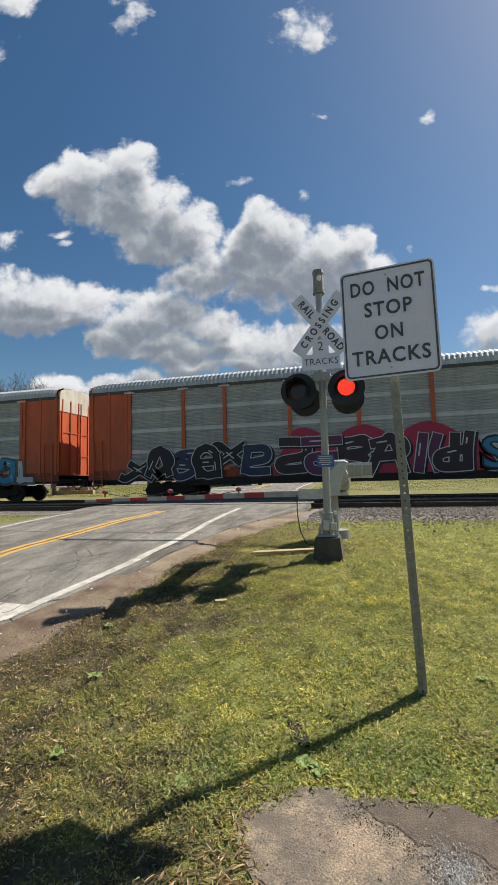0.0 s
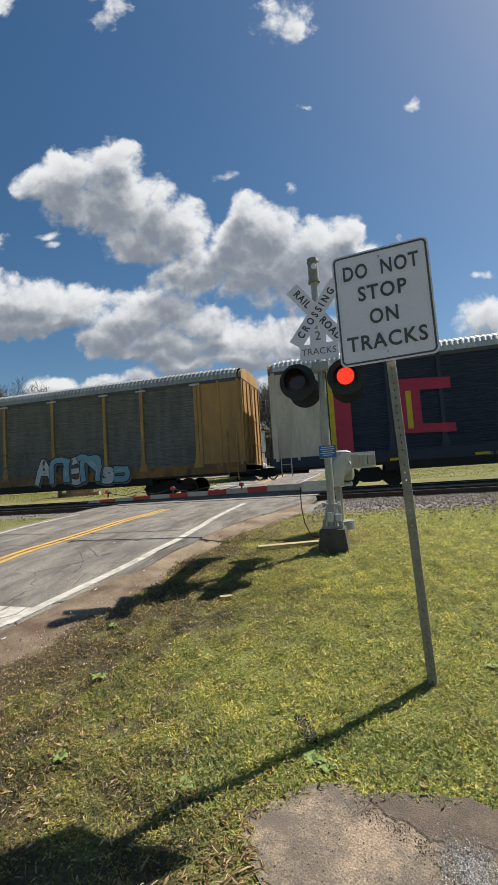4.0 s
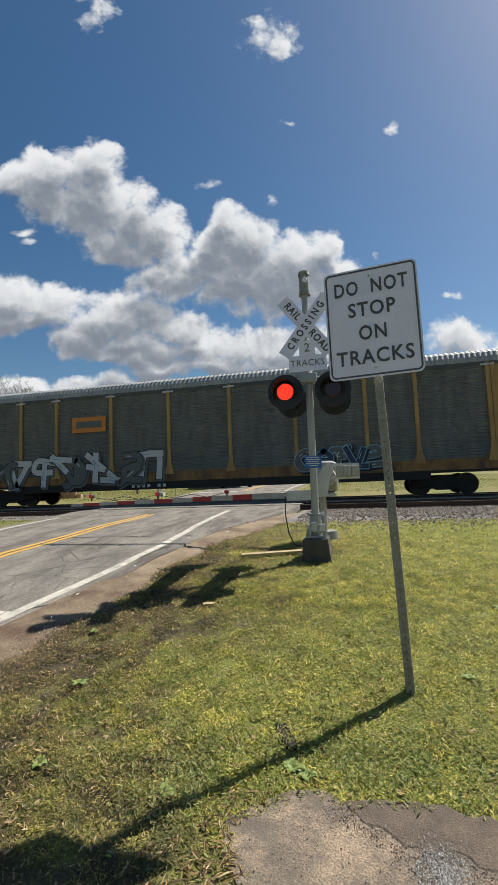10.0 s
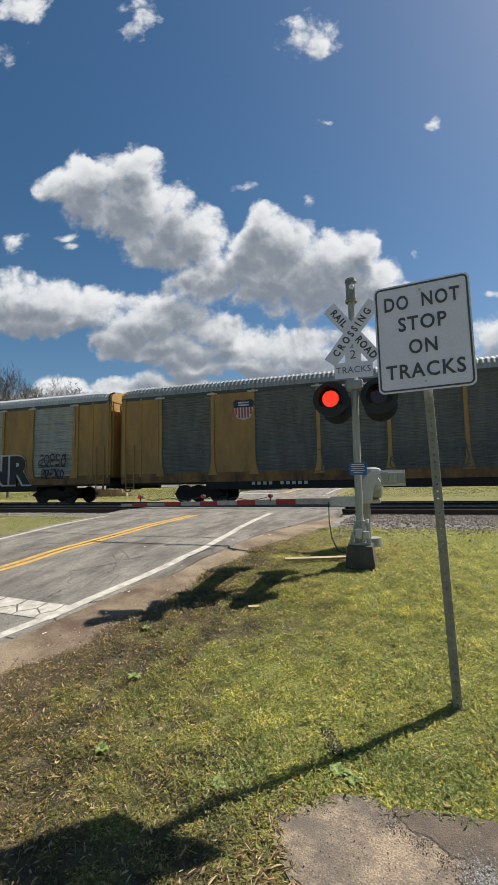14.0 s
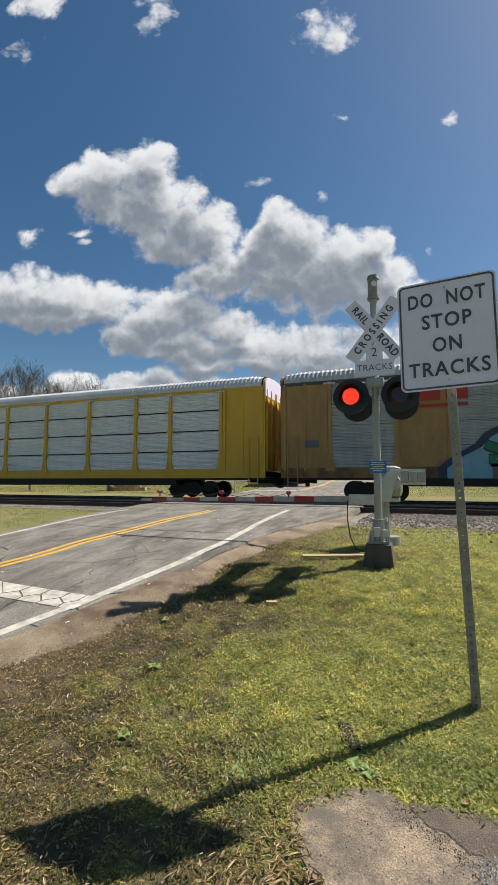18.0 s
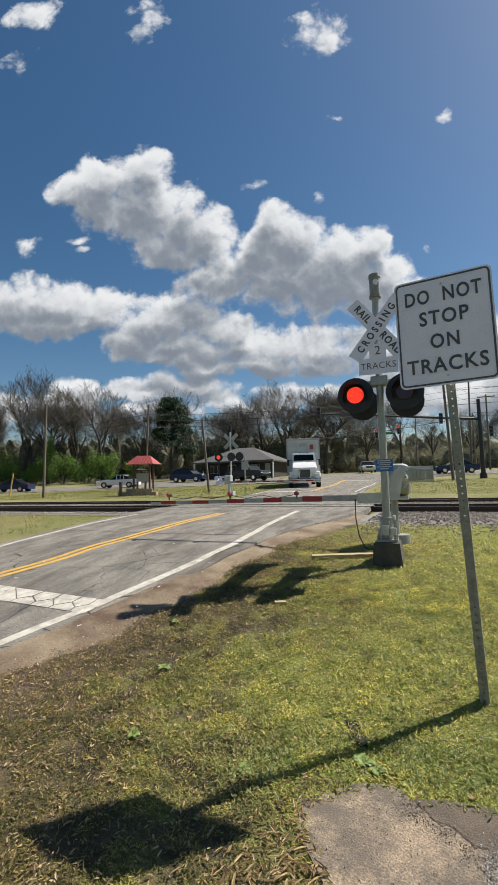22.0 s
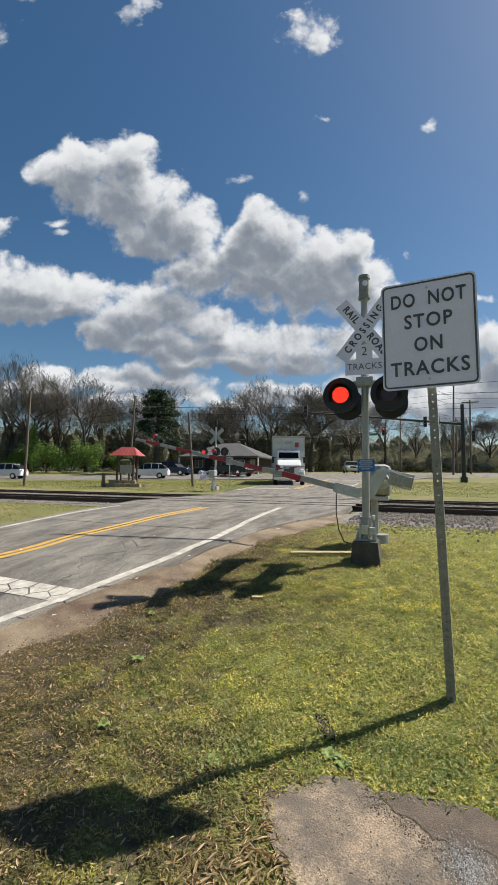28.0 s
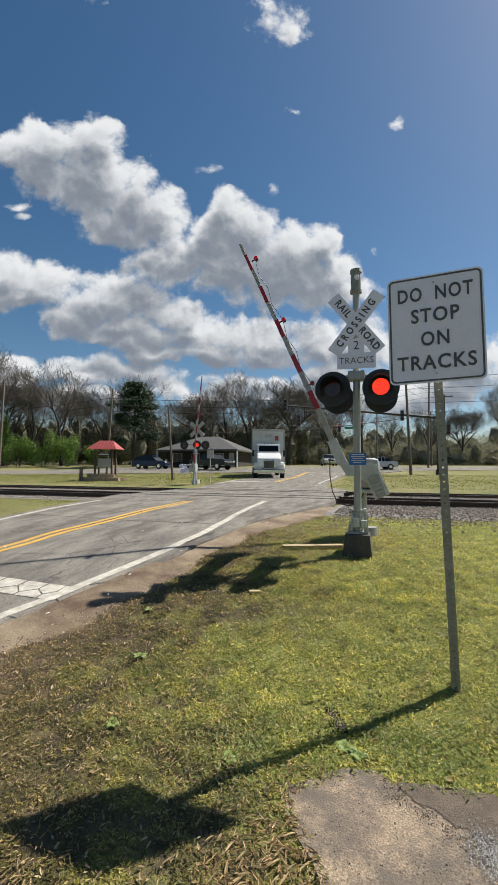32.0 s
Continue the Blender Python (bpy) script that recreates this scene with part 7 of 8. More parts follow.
# second signal, facing the other way, with its gate
mz = land(0, 24.95)
mast2 = thing("crossing_signal", -11.1, 24.95, mz, "aluminium crossing signal seen from behind, red lamp lit", "railway signal")
bm = bmesh.new()
add_tube(bm, (0, 0, 0), (0, 0, 4.1), 0.06, 0.055, 12)
part("pole", bm, ALU, mast2)
bm = bmesh.new()
add_tube(bm, (0, 0, 3.9), (0, 0, 4.3), 0.08, 0.08, 12)
part("bell", bm, BLACK, mast2)
bm = bmesh.new()
add_box(bm, -0.2, 0.2, -0.2, 0.2, -0.1, 0.25, 0.02)
part("foundation", bm, ALU, mast2)
for ang in (45, -45):
    bm = bmesh.new()
    add_box(bm, -0.61, 0.61, 0.07, 0.08, -0.1145, 0.1145)
    bl = part("crossbuck_blade", bm, PLATE, mast2, "grey back of the blade")
    bl.matrix_basis = pose(0, 0.01 * (ang > 0), 3.35, 0, ang, 0)
bm = bmesh.new()
add_tube(bm, (-0.7, 0, 2.42), (0.75, 0, 2.42), 0.03, seg=8)
part("cross_arm", bm, ALU, mast2)
FAR_LAMPS = []
for i, (xx, yy) in enumerate(((-0.75, -0.12), (0.12, -0.16), (0.62, -0.05))):
    bm = bmesh.new()
    add_tube(bm, (xx, yy - 0.02, 2.36), (xx, yy, 2.36), 0.27, 0.27, 20)
    add_tube(bm, (xx, yy, 2.36), (xx, yy + 0.2, 2.36), 0.13, 0.1, 10)
    fl = part("flasher", bm, BLACK, mast2, "round black backing disc")
    bm = bmesh.new()
    add_tube(bm, (0, -0.010, 0), (0, 0.010, 0), 0.125, 0.125, 16)
    lens = part("lens", bm, DULL, fl, "round red lens")
    lens.location = (xx, yy - 0.035, 2.36)
    if i < 2:
        lens.data.materials.append(LIT)
        for p in lens.data.polygons:
            if p.normal.y < -0.5:
                p.material_index = 1
        FAR_LAMPS.append(lens)
bm = bmesh.new()
add_tube(bm, (0.9, 0.1, 0), (0.9, 0.1, 2.3), 0.03, seg=6)
add_box(bm, 0.68, 1.12, 0.08, 0.1, 1.55, 2.05)
part("sign_back", bm, PLATE, mast2, "grey sign seen from behind")

gate2 = thing("crossing_gate", -10.75, 23.9, land(0, 23.9), "far gate machine with a red and white arm", "railway gate")
bm = bmesh.new()
add_tube(bm, (0, 0, 0), (0, 0, 0.9), 0.07, 0.06, 10)
part("pedestal", bm, ALU, gate2)
bm = bmesh.new()
add_box(bm, -0.25, 0.15, -0.2, 0.2, 0.75, 1.25, 0.05)
part("gearbox", bm, ALU, gate2)
bm = bmesh.new()
for q in (-0.24, 0.24):
    bm = bmesh.new()
    add_tube(bm, (-0.05, q, 1.05), (-0.62, q, 0.78), 0.04, 0.04, 8)
    add_tube(bm, (-0.05, q, 1.2), (-0.75, q, 1.12), 0.035, 0.035, 8)
    lever = part("counterweight_lever", bm, ALU, gate2)
    for k, (cx, cz) in enumerate(((-0.62, 0.80), (-0.72, 1.10), (-0.42, 0.92))):
        bm = bmesh.new()
        add_tube(bm, (cx, q - 0.05, cz), (cx, q + 0.05, cz), 0.15 - 0.02 * k, 0.15 - 0.02 * k, 12)
        part("counterweight", bm, WHITE, lever, "pale round counterweight")
arm2 = new("gate_arm")
arm2.parent = gate2
x = 0.1
for k in range(13):
    bm = bmesh.new()
    add_box(bm, x, x + 0.42, -0.26, -0.235, -0.05, 0.05 - 0.003 * k)
    part("arm_board", bm, RED if k % 2 else ARMWHITE, arm2, "red reflective stripe" if k % 2 else "white reflective stripe")
    x += 0.42
PIVOT2 = Vector((0.0, 0.0, 0.85))


def pole(x, y, high, r, lx=0.0, ly=0.0, arms=(), label="weathered wooden utility pole", name="utility_pole"):
    z = land(x, y)
    p = thing(name, x, y, z, label, "utility pole", "utility poles")
    bm = bmesh.new()
    add_tube(bm, (0, 0, -0.3), (lx, ly, high), r, r * 0.72, 10)
    part("shaft", bm, POLE, p, "", True)
    for h, half in arms:
        bm = bmesh.new()
        add_box(bm, lx * h / high - half, lx * h / high + half, -0.16, -0.06, h - 0.06, h + 0.06)
        arm_ = part("cross_arm", bm, POLE, p)
        for q in (-0.9, -0.45, 0.45, 0.9):
            bm = bmesh.new()
            add_tube(bm, (lx * h / high + half * q, -0.11, h + 0.06), (lx * h / high + half * q, -0.11, h + 0.2), 0.035, seg=6)
            part("insulator", bm, PLATE, arm_)
    return p


pole(-26.7, 25.3, 7.1, 0.104, 0.12)
pole(-25.05, 36, 8.3, 0.112, 0.42)
pole(-14.75, 29.2, 5.4, 0.096, -0.5)
pole(2.35, 43, 9.2, 0.136, -0.35, 0.0)
pole(5.2, 58, 11.4, 0.128, 0.3, 0, ((10.9, 1.2),))
pole(7.6, 62, 9.5, 0.120, 0.1, 0, ((9.2, 1.0),))
pole(-1.0, 75, 10, 0.120, 0.1, 0, ((9.6, 1.0),))
bm = bmesh.new()
add_tube(bm, (0, 0, 0), (0.35, 0, 1.9), 0.05, 0.05, 8)
mk = tagged(part("marker_post", bm, material("marker_yellow", (0.6, 0.42, 0.12), 0.6)), "thin yellow marker post leaning in the grass", "marker post")
mk.matrix_basis = pose(-29.6, 24.8, land(0, 24.8))


def wire(a, b, sag, r=0.018):
    bm = bmesh.new()
    a, b = Vector(a), Vector(b)
    across = (b - a).cross(Vector((0, 0, 1))).normalized() * r
    last = None
    for i in range(15):
        p = a.lerp(b, i / 14) - Vector((0, 0, 4 * sag * (i / 14) * (1 - i / 14)))
        ring = [bm.verts.new(p + q) for q in (across, Vector((0, 0, r)), -across, Vector((0, 0, -r)))]
        if last:
            for k in range(4):
                bm.faces.new((last[k], last[(k + 1) % 4], ring[(k + 1) % 4], ring[k]))
        last = ring
    bmesh.ops.recalc_face_normals(bm, faces=bm.faces)
    return tagged(part("overhead_wire", bm, BLACK), "thin black overhead wire", "wire", "overhead wires")


for k, (z0, z1) in enumerate(((8.6, 11.5), (8.0, 10.8), (7.4, 10.2), (6.0, 8.5), (5.5, 8.1))):
    wire((-75, 40 + k * 0.2, z0 - 1.0), (-24.8, 36 + k * 0.2, z0), 0.5)
    wire((-24.8, 36 + k * 0.2, z0), (5.3, 58 + k * 0.2, z1 + 1.0), 0.9)
    wire((5.3, 58 + k * 0.2, z1 + 1.0), (70, 66, z1 + 2), 0.9)
for z0 in (9.5, 10.4, 8.2):
    wire((2.0, 43, z0), (7.7, 62, z0 + 1.6), 0.3)
    wire((2.0, 43, z0), (45, 30, z0 + 0.5), 0.8)

# traffic signals on a mast arm
HEADBOX = material("signal_black", (0.02, 0.02, 0.018), 0.5)
GREENSIGN = material("green_sign", (0.02, 0.22, 0.12), 0.5)


def signal_head(parent, x, y, z, lit, s=1.0):
    bm = bmesh.new()
    add_box(bm, x - 0.17 * s, x + 0.17 * s, y - 0.1, y + 0.1, z - 0.53 * s, z + 0.53 * s, 0.03)
    hd_ = part("signal_head", bm, HEADBOX, parent, "black three-lamp signal head")
    for i in range(3):
        bm = bmesh.new()
        zz = z + (0.34 - 0.34 * i) * s
        add_tube(bm, (x, y - 0.11, zz), (x, y - 0.10, zz), 0.12 * s, 0.12 * s, 14)
        part("signal_lens", bm, LIT if (lit and i == 0) else DULL, hd_, "lit red lens" if (lit and i == 0) else "")


sp = thing("traffic_signal", 4.85, 44, land(0, 44), "dark steel traffic signal pole with a long mast arm", "traffic signal")
DARKSTEEL = material("dark_steel", (0.035, 0.036, 0.036), 0.5, 0.3)
bm = bmesh.new()
add_tube(bm, (0, 0, 0), (0, 0, 7.1), 0.2, 0.15, 14)
add_tube(bm, (0, 0, 0), (0, 0, 0.5), 0.32, 0.3, 10)
part("pole", bm, DARKSTEEL, sp, "", True)
bm = bmesh.new()
add_tube(bm, (0, 0, 5.3), (-14.0, -4.0, 6.35), 0.13, 0.06, 10)
part("mast_arm", bm, DARKSTEEL, sp, "", True)
signal_head(sp, -13.6, -4.0, 6.35, False)
signal_head(sp, -12.4, -3.6, 4.9, False)
signal_head(sp, -3.2, -1.1, 5.45, False, 0.9)
signal_head(sp, 0.9, 0.3, 4.2, False, 0.9)
span = thing("traffic_signal", -5.0, 72, land(0, 72), "red traffic lights hanging from a wire beyond the junction", "traffic signal")
bm = bmesh.new()
for p0, p1 in (((-16, 0, 5.3), (-5, 0, 5.9)), ((-5, 0, 5.9), (4, 0, 6.9)), ((4, 0, 6.9), (12, 0, 7.8))):
    add_tube(bm, p0, p1, 0.05, seg=6)
part("span_wire", bm, DARKSTEEL, span)
signal_head(span, -1.7, 0, 6.05, True, 1.2)
signal_head(span, 1.6, 0, 6.5, True, 1.2)
bm = bmesh.new()
add_box(bm, -0.9, 0.7, -0.03, 0.03, 5.9, 6.25)
part("street_name_sign", bm, GREENSIGN, span, "green street sign")
bm = bmesh.new()
add_tube(bm, (-16, 0, -0.2), (-16, 0, 6.3), 0.12, 0.1, 8)
part("span_pole", bm, POLE, span)
bm = bmesh.new()
add_tube(bm, (12, 0, -0.2), (12, 0, 8.3), 0.12, 0.1, 8)
part("span_pole", bm, POLE, span)

# low building with a hipped roof
ROOFG = material("grey_shingles", (0.075, 0.072, 0.07), 0.9, other=(0.11, 0.105, 0.10), scale=1.2, mix=0.6, bump=0.4, bump_scale=12, fine=0.25)
# wall colour is darkened to hold the shade under the porch roof
BRICKW = material("porch_shaded_brick", (0.05, 0.038, 0.032), 0.85, other=(0.035, 0.028, 0.025), scale=3, bump=0.3)
PANE = glass("window_glass", (0.012, 0.014, 0.016), 0.12)
PANE.node_tree.nodes["Principled BSDF"].inputs["Coat Weight"].default_value = 0.0
PANE.node_tree.nodes["Principled BSDF"].inputs["Specular IOR Level"].default_value = 0.3
TRIM = material("white_trim", (0.6, 0.6, 0.57), 0.6)
house = thing("low_building", -24.5, 60.5, land(0, 58), "low brick building with a grey hipped roof, porch shade in its wall colour", "building")
house.scale = (0.84, 1.0, 0.96)
bm = bmesh.new()
add_box(bm, -6.2, 6.2, -3.0, 4.5, -0.5, 2.5)
part("wall", bm, BRICKW, house)
bm = bmesh.new()
r = [bm.verts.new(p) for p in ((-7.2, -5.2, 2.25), (7.2, -5.2, 2.25), (7.2, 5.2, 2.25), (-7.2, 5.2, 2.25), (-1.6, 0, 4.7), (1.6, 0, 4.7), (-7.2, -5.2, 2.45), (7.2, -5.2, 2.45), (7.2, 5.2, 2.45), (-7.2, 5.2, 2.45))]
for f in ((6, 7, 5, 4), (7, 8, 5), (8, 9, 4, 5), (9, 6, 4), (3, 2, 1, 0), (0, 1, 7, 6), (1, 2, 8, 7), (2, 3, 9, 8), (3, 0, 6, 9)):
    bm.faces.new([r[i] for i in f])
part("roof", bm, ROOFG, house, "grey shingled hipped roof")
for xx in (-7.0, -2.4, 2.4, 7.0):
    bm = bmesh.new()
    add_box(bm, xx - 0.09, xx + 0.09, -5.0, -4.82, -0.5, 2.25)
    part("porch_post", bm, TRIM if abs(xx) > 5 else BROWN, house)
for xx in (-4.4, -1.0, 3.2):
    bm = bmesh.new()
    add_box(bm, xx - 0.75, xx + 0.75, -3.06, -2.98, 0.8, 2.0)
    wdw = part("window", bm, TRIM, house)
    for q in (-0.36, 0.36):
        bm = bmesh.new()
        add_box(bm, xx + q - 0.32, xx + q + 0.32, -3.08, -3.05, 0.86, 1.94)
        part("pane", bm, PANE, wdw)
bm = bmesh.new()
add_box(bm, 4.9, 5.8, -3.06, -2.98, 0.0, 2.05)
part("door", bm, PLATE, house, "pale grey door")

# ---- vehicles ----
TYRE = material("tyre", (0.016, 0.016, 0.016), 0.85)
CHROME = material("chrome", (0.6, 0.6, 0.6), 0.18, 1.0, fine=0.03)
LAMPGLASS = material("headlamp", (0.7, 0.7, 0.68), 0.15, fine=0.03)
TAIL = material("tail_lamp", (0.35, 0.01, 0.01), 0.2)


def car_paint(name, c):
    m = material(name, c, 0.22, 0.0, other=tuple(q * 0.85 for q in c), scale=2, fine=0.03)
    m.node_tree.nodes["Principled BSDF"].inputs["Specular IOR Level"].default_value = 0.3
    return m


def vehicle(name, label, paint, shape, long_, wide_, x, y, rz, wheel_r=0.34, group="", bed=False):
    """A car pointing along +x. shape: its outline from the side as (x, z); the upper run from index 3 to 6 is glass."""
    z = land(x, y) + 0.05
    car = thing(name, x, y, z, label, "car" if not bed else "pickup truck", group, rz)
    body, cabin = shape
    bm = bmesh.new()
    add_prism(bm, body, -wide_ / 2, wide_ / 2, "y")
    bmesh.ops.bevel(bm, geom=[e for e in bm.edges if abs(e.verts[0].co.y - e.verts[1].co.y) < 1e-4], offset=0.06, segments=2, affect="EDGES")
    part("body", bm, paint, car, "", True)
    bm = bmesh.new()
    top = [(cx * 0.985, cz) for cx, cz in cabin]
    k = len(cabin)
    lo_ = [bm.verts.new((cx, -wide_ / 2 + 0.05 + 0.16 * (cz - cabin[0][1]), cz)) for cx, cz in cabin]
    hi_ = [bm.verts.new((cx, wide_ / 2 - 0.05 - 0.16 * (cz - cabin[0][1]), cz)) for cx, cz in cabin]
    bm.faces.new(lo_)
    bm.faces.new(hi_[::-1])
    for i in range(k):
        bm.faces.new((lo_[(i + 1) % k], lo_[i], hi_[i], hi_[(i + 1) % k]))
    bmesh.ops.recalc_face_normals(bm, faces=bm.faces)
    part("glasshouse", bm, PANE, car, "dark tinted window glass")
    zt = max(c[1] for c in cabin)
    tx = [c[0] for c in cabin if c[1] > zt - 0.13]
    bm = bmesh.new()
    add_box(bm, min(tx) - 0.06, max(tx) + 0.06, -wide_ / 2 + 0.2, wide_ / 2 - 0.2, zt - 0.02, zt + 0.04, 0.02)
    part("roof", bm, paint, car, "", True)
    for xx in (tx[0], (min(tx) + max(tx)) / 2, tx[-1]):
        for s in (-1, 1):
            bm = bmesh.new()
            add_tube(bm, (xx, s * (wide_ / 2 - 0.05), cabin[0][1]), (xx, s * (wide_ / 2 - 0.05 - 0.16 * (zt - cabin[0][1])), zt), 0.028, seg=6)
            part("pillar", bm, paint, car)
    for xx in (-long_ * 0.31, long_ * 0.31):
        for s in (-1, 1):
            bm = bmesh.new()
            add_tube(bm, (xx, s * (wide_ / 2 - 0.2), wheel_r), (xx, s * (wide_ / 2 + 0.01), wheel_r), wheel_r, wheel_r, 18)
            wh = part("wheel", bm, TYRE, car)
            bm = bmesh.new()
            add_tube(bm, (xx, s * (wide_ / 2 + 0.005), wheel_r), (xx, s * (wide_ / 2 + 0.02), wheel_r), wheel_r * 0.62, wheel_r * 0.58, 14)
            part("rim", bm, CHROME, wh)
    for s in (-1, 1):
        bm = bmesh.new()
        add_box(bm, long_ / 2 - 0.12, long_ / 2 + 0.01, s * wide_ * 0.36 - 0.16, s * wide_ * 0.36 + 0.16, body[0][1] + 0.36, body[0][1] + 0.49, 0.02)
        part("headlamp", bm, LAMPGLASS, car)
        bm = bmesh.new()
        add_box(bm, -long_ / 2 - 0.01, -long_ / 2 + 0.1, s * wide_ * 0.38 - 0.13, s * wide_ * 0.38 + 0.13, body[0][1] + 0.45, body[0][1] + 0.62, 0.02)
        part("tail_lamp", bm, TAIL, car)
    bm = bmesh.new()
    add_box(bm, long_ / 2 - 0.02, long_ / 2 + 0.025, -wide_ * 0.24, wide_ * 0.24, body[0][1] + 0.25, body[0][1] + 0.5, 0.01)
    part("grille", bm, CHROME if bed else BLACK, car)
    return car


def suv(L):
    h = L / 2
    return ([(-h, 0.42), (-h + 0.12, 0.32), (h - 0.2, 0.32), (h, 0.45), (h, 0.78), (h - 0.16, 0.92), (h - 0.6, 0.99), (h - 1.2, 1.04), (-h + 0.15, 1.10), (-h, 0.95)],
            [(h - 1.2, 1.02), (h - 1.95, 1.55), (h - 2.5, 1.66), (-h + 1.0, 1.64), (-h + 0.55, 1.52), (-h + 0.15, 1.08)])


def sedan(L):
    h = L / 2
    return ([(-h, 0.3), (h, 0.3), (h, 0.68), (h - 0.25, 0.8), (h - 1.3, 0.92), (-h + 0.7, 0.98), (-h, 0.88)], [(h - 1.5, 0.9), (h - 2.3, 1.38), (-h + 1.5, 1.40), (-h + 0.65, 0.94)])


def truck_shape(L):
    h = L / 2
    return ([(-h, 0.5), (h, 0.5), (h, 1.05), (h - 0.2, 1.2), (h - 1.6, 1.25), (-h + 0.05, 1.25), (-h, 1.1)], [(h - 1.55, 1.22), (h - 2.1, 1.86), (-h + 2.1, 1.88), (-h + 1.85, 1.22)])


DKBLUE = car_paint("dark_blue_paint", (0.016, 0.034, 0.085))
DKGREEN = car_paint("black_green_paint", (0.012, 0.02, 0.02))
WHITECAR = car_paint("white_car_paint", (0.72, 0.72, 0.72))
SILVER = car_paint("silver_paint", (0.55, 0.56, 0.57))
vehicle("suv", "dark blue sport utility vehicle parked on the lot", DKBLUE, suv(4.8), 4.8, 1.9, -28.6, 51.0, -2, 0.37)
vehicle("pickup_truck", "dark pickup truck with a bright grille on the lot", DKGREEN, truck_shape(5.8), 5.8, 2.0, -19.9, 49.8, -22, 0.41, bed=True)
vehicle("suv", "white sport utility vehicle waiting at the lights", WHITECAR, suv(4.7), 4.7, 1.9, -7.9, 67.5, -75, 0.37)
TRAFFIC = []
for label, paint, shape, L, t0, x0, vx in (
        ("white sedan driving along the street", WHITECAR, sedan, 4.6, 22.0, -32.5, -14), ("dark blue sedan driving along the street", DKBLUE, sedan, 4.6, 25.0, -34.8, -12.65),
        ("white sport utility vehicle driving along the street", WHITECAR, suv, 4.6, 28.0, -43.0, -11.5), ("white sport utility vehicle driving along the street", WHITECAR, suv, 4.6, 28.5, -33.2, -11.3),
        ("dark sedan driving along the street", DKBLUE, sedan, 4.6, 22.0, -44.3, -14), ("silver sedan driving along the street", SILVER, sedan, 4.6, 31.0, 12.1, -13)):
    c = vehicle("moving_car", label, paint, shape(L), L, 1.85, x0, street_y(x0) - 2, 180, 0.33, "cars on the street")
    TRAFFIC.append((c, t0, x0, vx))

# white box truck waiting behind the far gate
WT = car_paint("white_truck_paint", (0.74, 0.74, 0.72))
BOXW = material("box_panel_white", (0.60, 0.60, 0.58), 0.5, other=(0.36, 0.355, 0.34), scale=1.2, mix=0.6)
tk = thing("box_truck", -8.72, 33.8, road_z(33), "white conventional-cab box truck waiting at the gate", "truck", rz=17)
bm = bmesh.new()
add_box(bm, -1.28, 1.28, 1.6, 9.4, 1.15, 4.0, 0.03)
part("cargo_box", bm, BOXW, tk, "white cargo box")
bm = bmesh.new()
add_box(bm, -1.31, 1.31, 1.57, 1.66, 3.88, 4.03, 0.02)
for s in (-1, 1):
    add_box(bm, s * 1.31 - 0.05, s * 1.31 + 0.05, 1.56, 1.66, 1.15, 4.0, 0.01)
part("box_trim", bm, PLATE, tk, "grey metal corner trim")
for x0, x1, z0, z1, paint in ((-0.3, 0.35, 3.35, 3.62, PLATE), (0.55, 0.85, 3.1, 3.5, ROOFRED)):
    bm = bmesh.new()
    add_box(bm, x0, x1, 1.585, 1.598, z0, z1)
    part("placard", bm, paint, tk)
bm = bmesh.new()
add_prism(bm, [(-0.35, 0.85), (-0.35, 1.5), (-0.12, 1.72), (0.72, 2.04), (0.95, 2.74), (1.45, 2.84), (1.5, 0.85)], -0.95, 0.95, "x")
bmesh.ops.bevel(bm, geom=bm.edges[:], offset=0.07, segments=2, affect="EDGES")
part("cab", bm, WT, tk, "white cab with sloping hood", True)
bm = bmesh.new()
v4 = [bm.verts.new(p) for p in ((-0.80, 0.735, 2.16), (0.80, 0.735, 2.16), (0.76, 0.885, 2.62), (-0.76, 0.885, 2.62))]
bm.faces.new(v4)
bmesh.ops.solidify(bm, geom=bm.faces[:], thickness=0.03)
part("windscreen", bm, PANE, tk, "dark windscreen")
bm = bmesh.new()
add_box(bm, -0.46, 0.46, -0.46, -0.33, 0.70, 1.46, 0.05)
grl = part("grille", bm, CHROME, tk, "chrome radiator grille")
for i in range(10):
    bm = bmesh.new()
    add_box(bm, -0.395 + i * 0.08, -0.325 + i * 0.08, -0.475, -0.455, 0.77, 1.38)
    part("slat", bm, BLACK, grl)
bm = bmesh.new()
add_box(bm, -1.22, 1.22, -0.62, -0.36, 0.40, 0.70, 0.05)
part("bumper", bm, CHROME, tk, "wide chrome bumper")
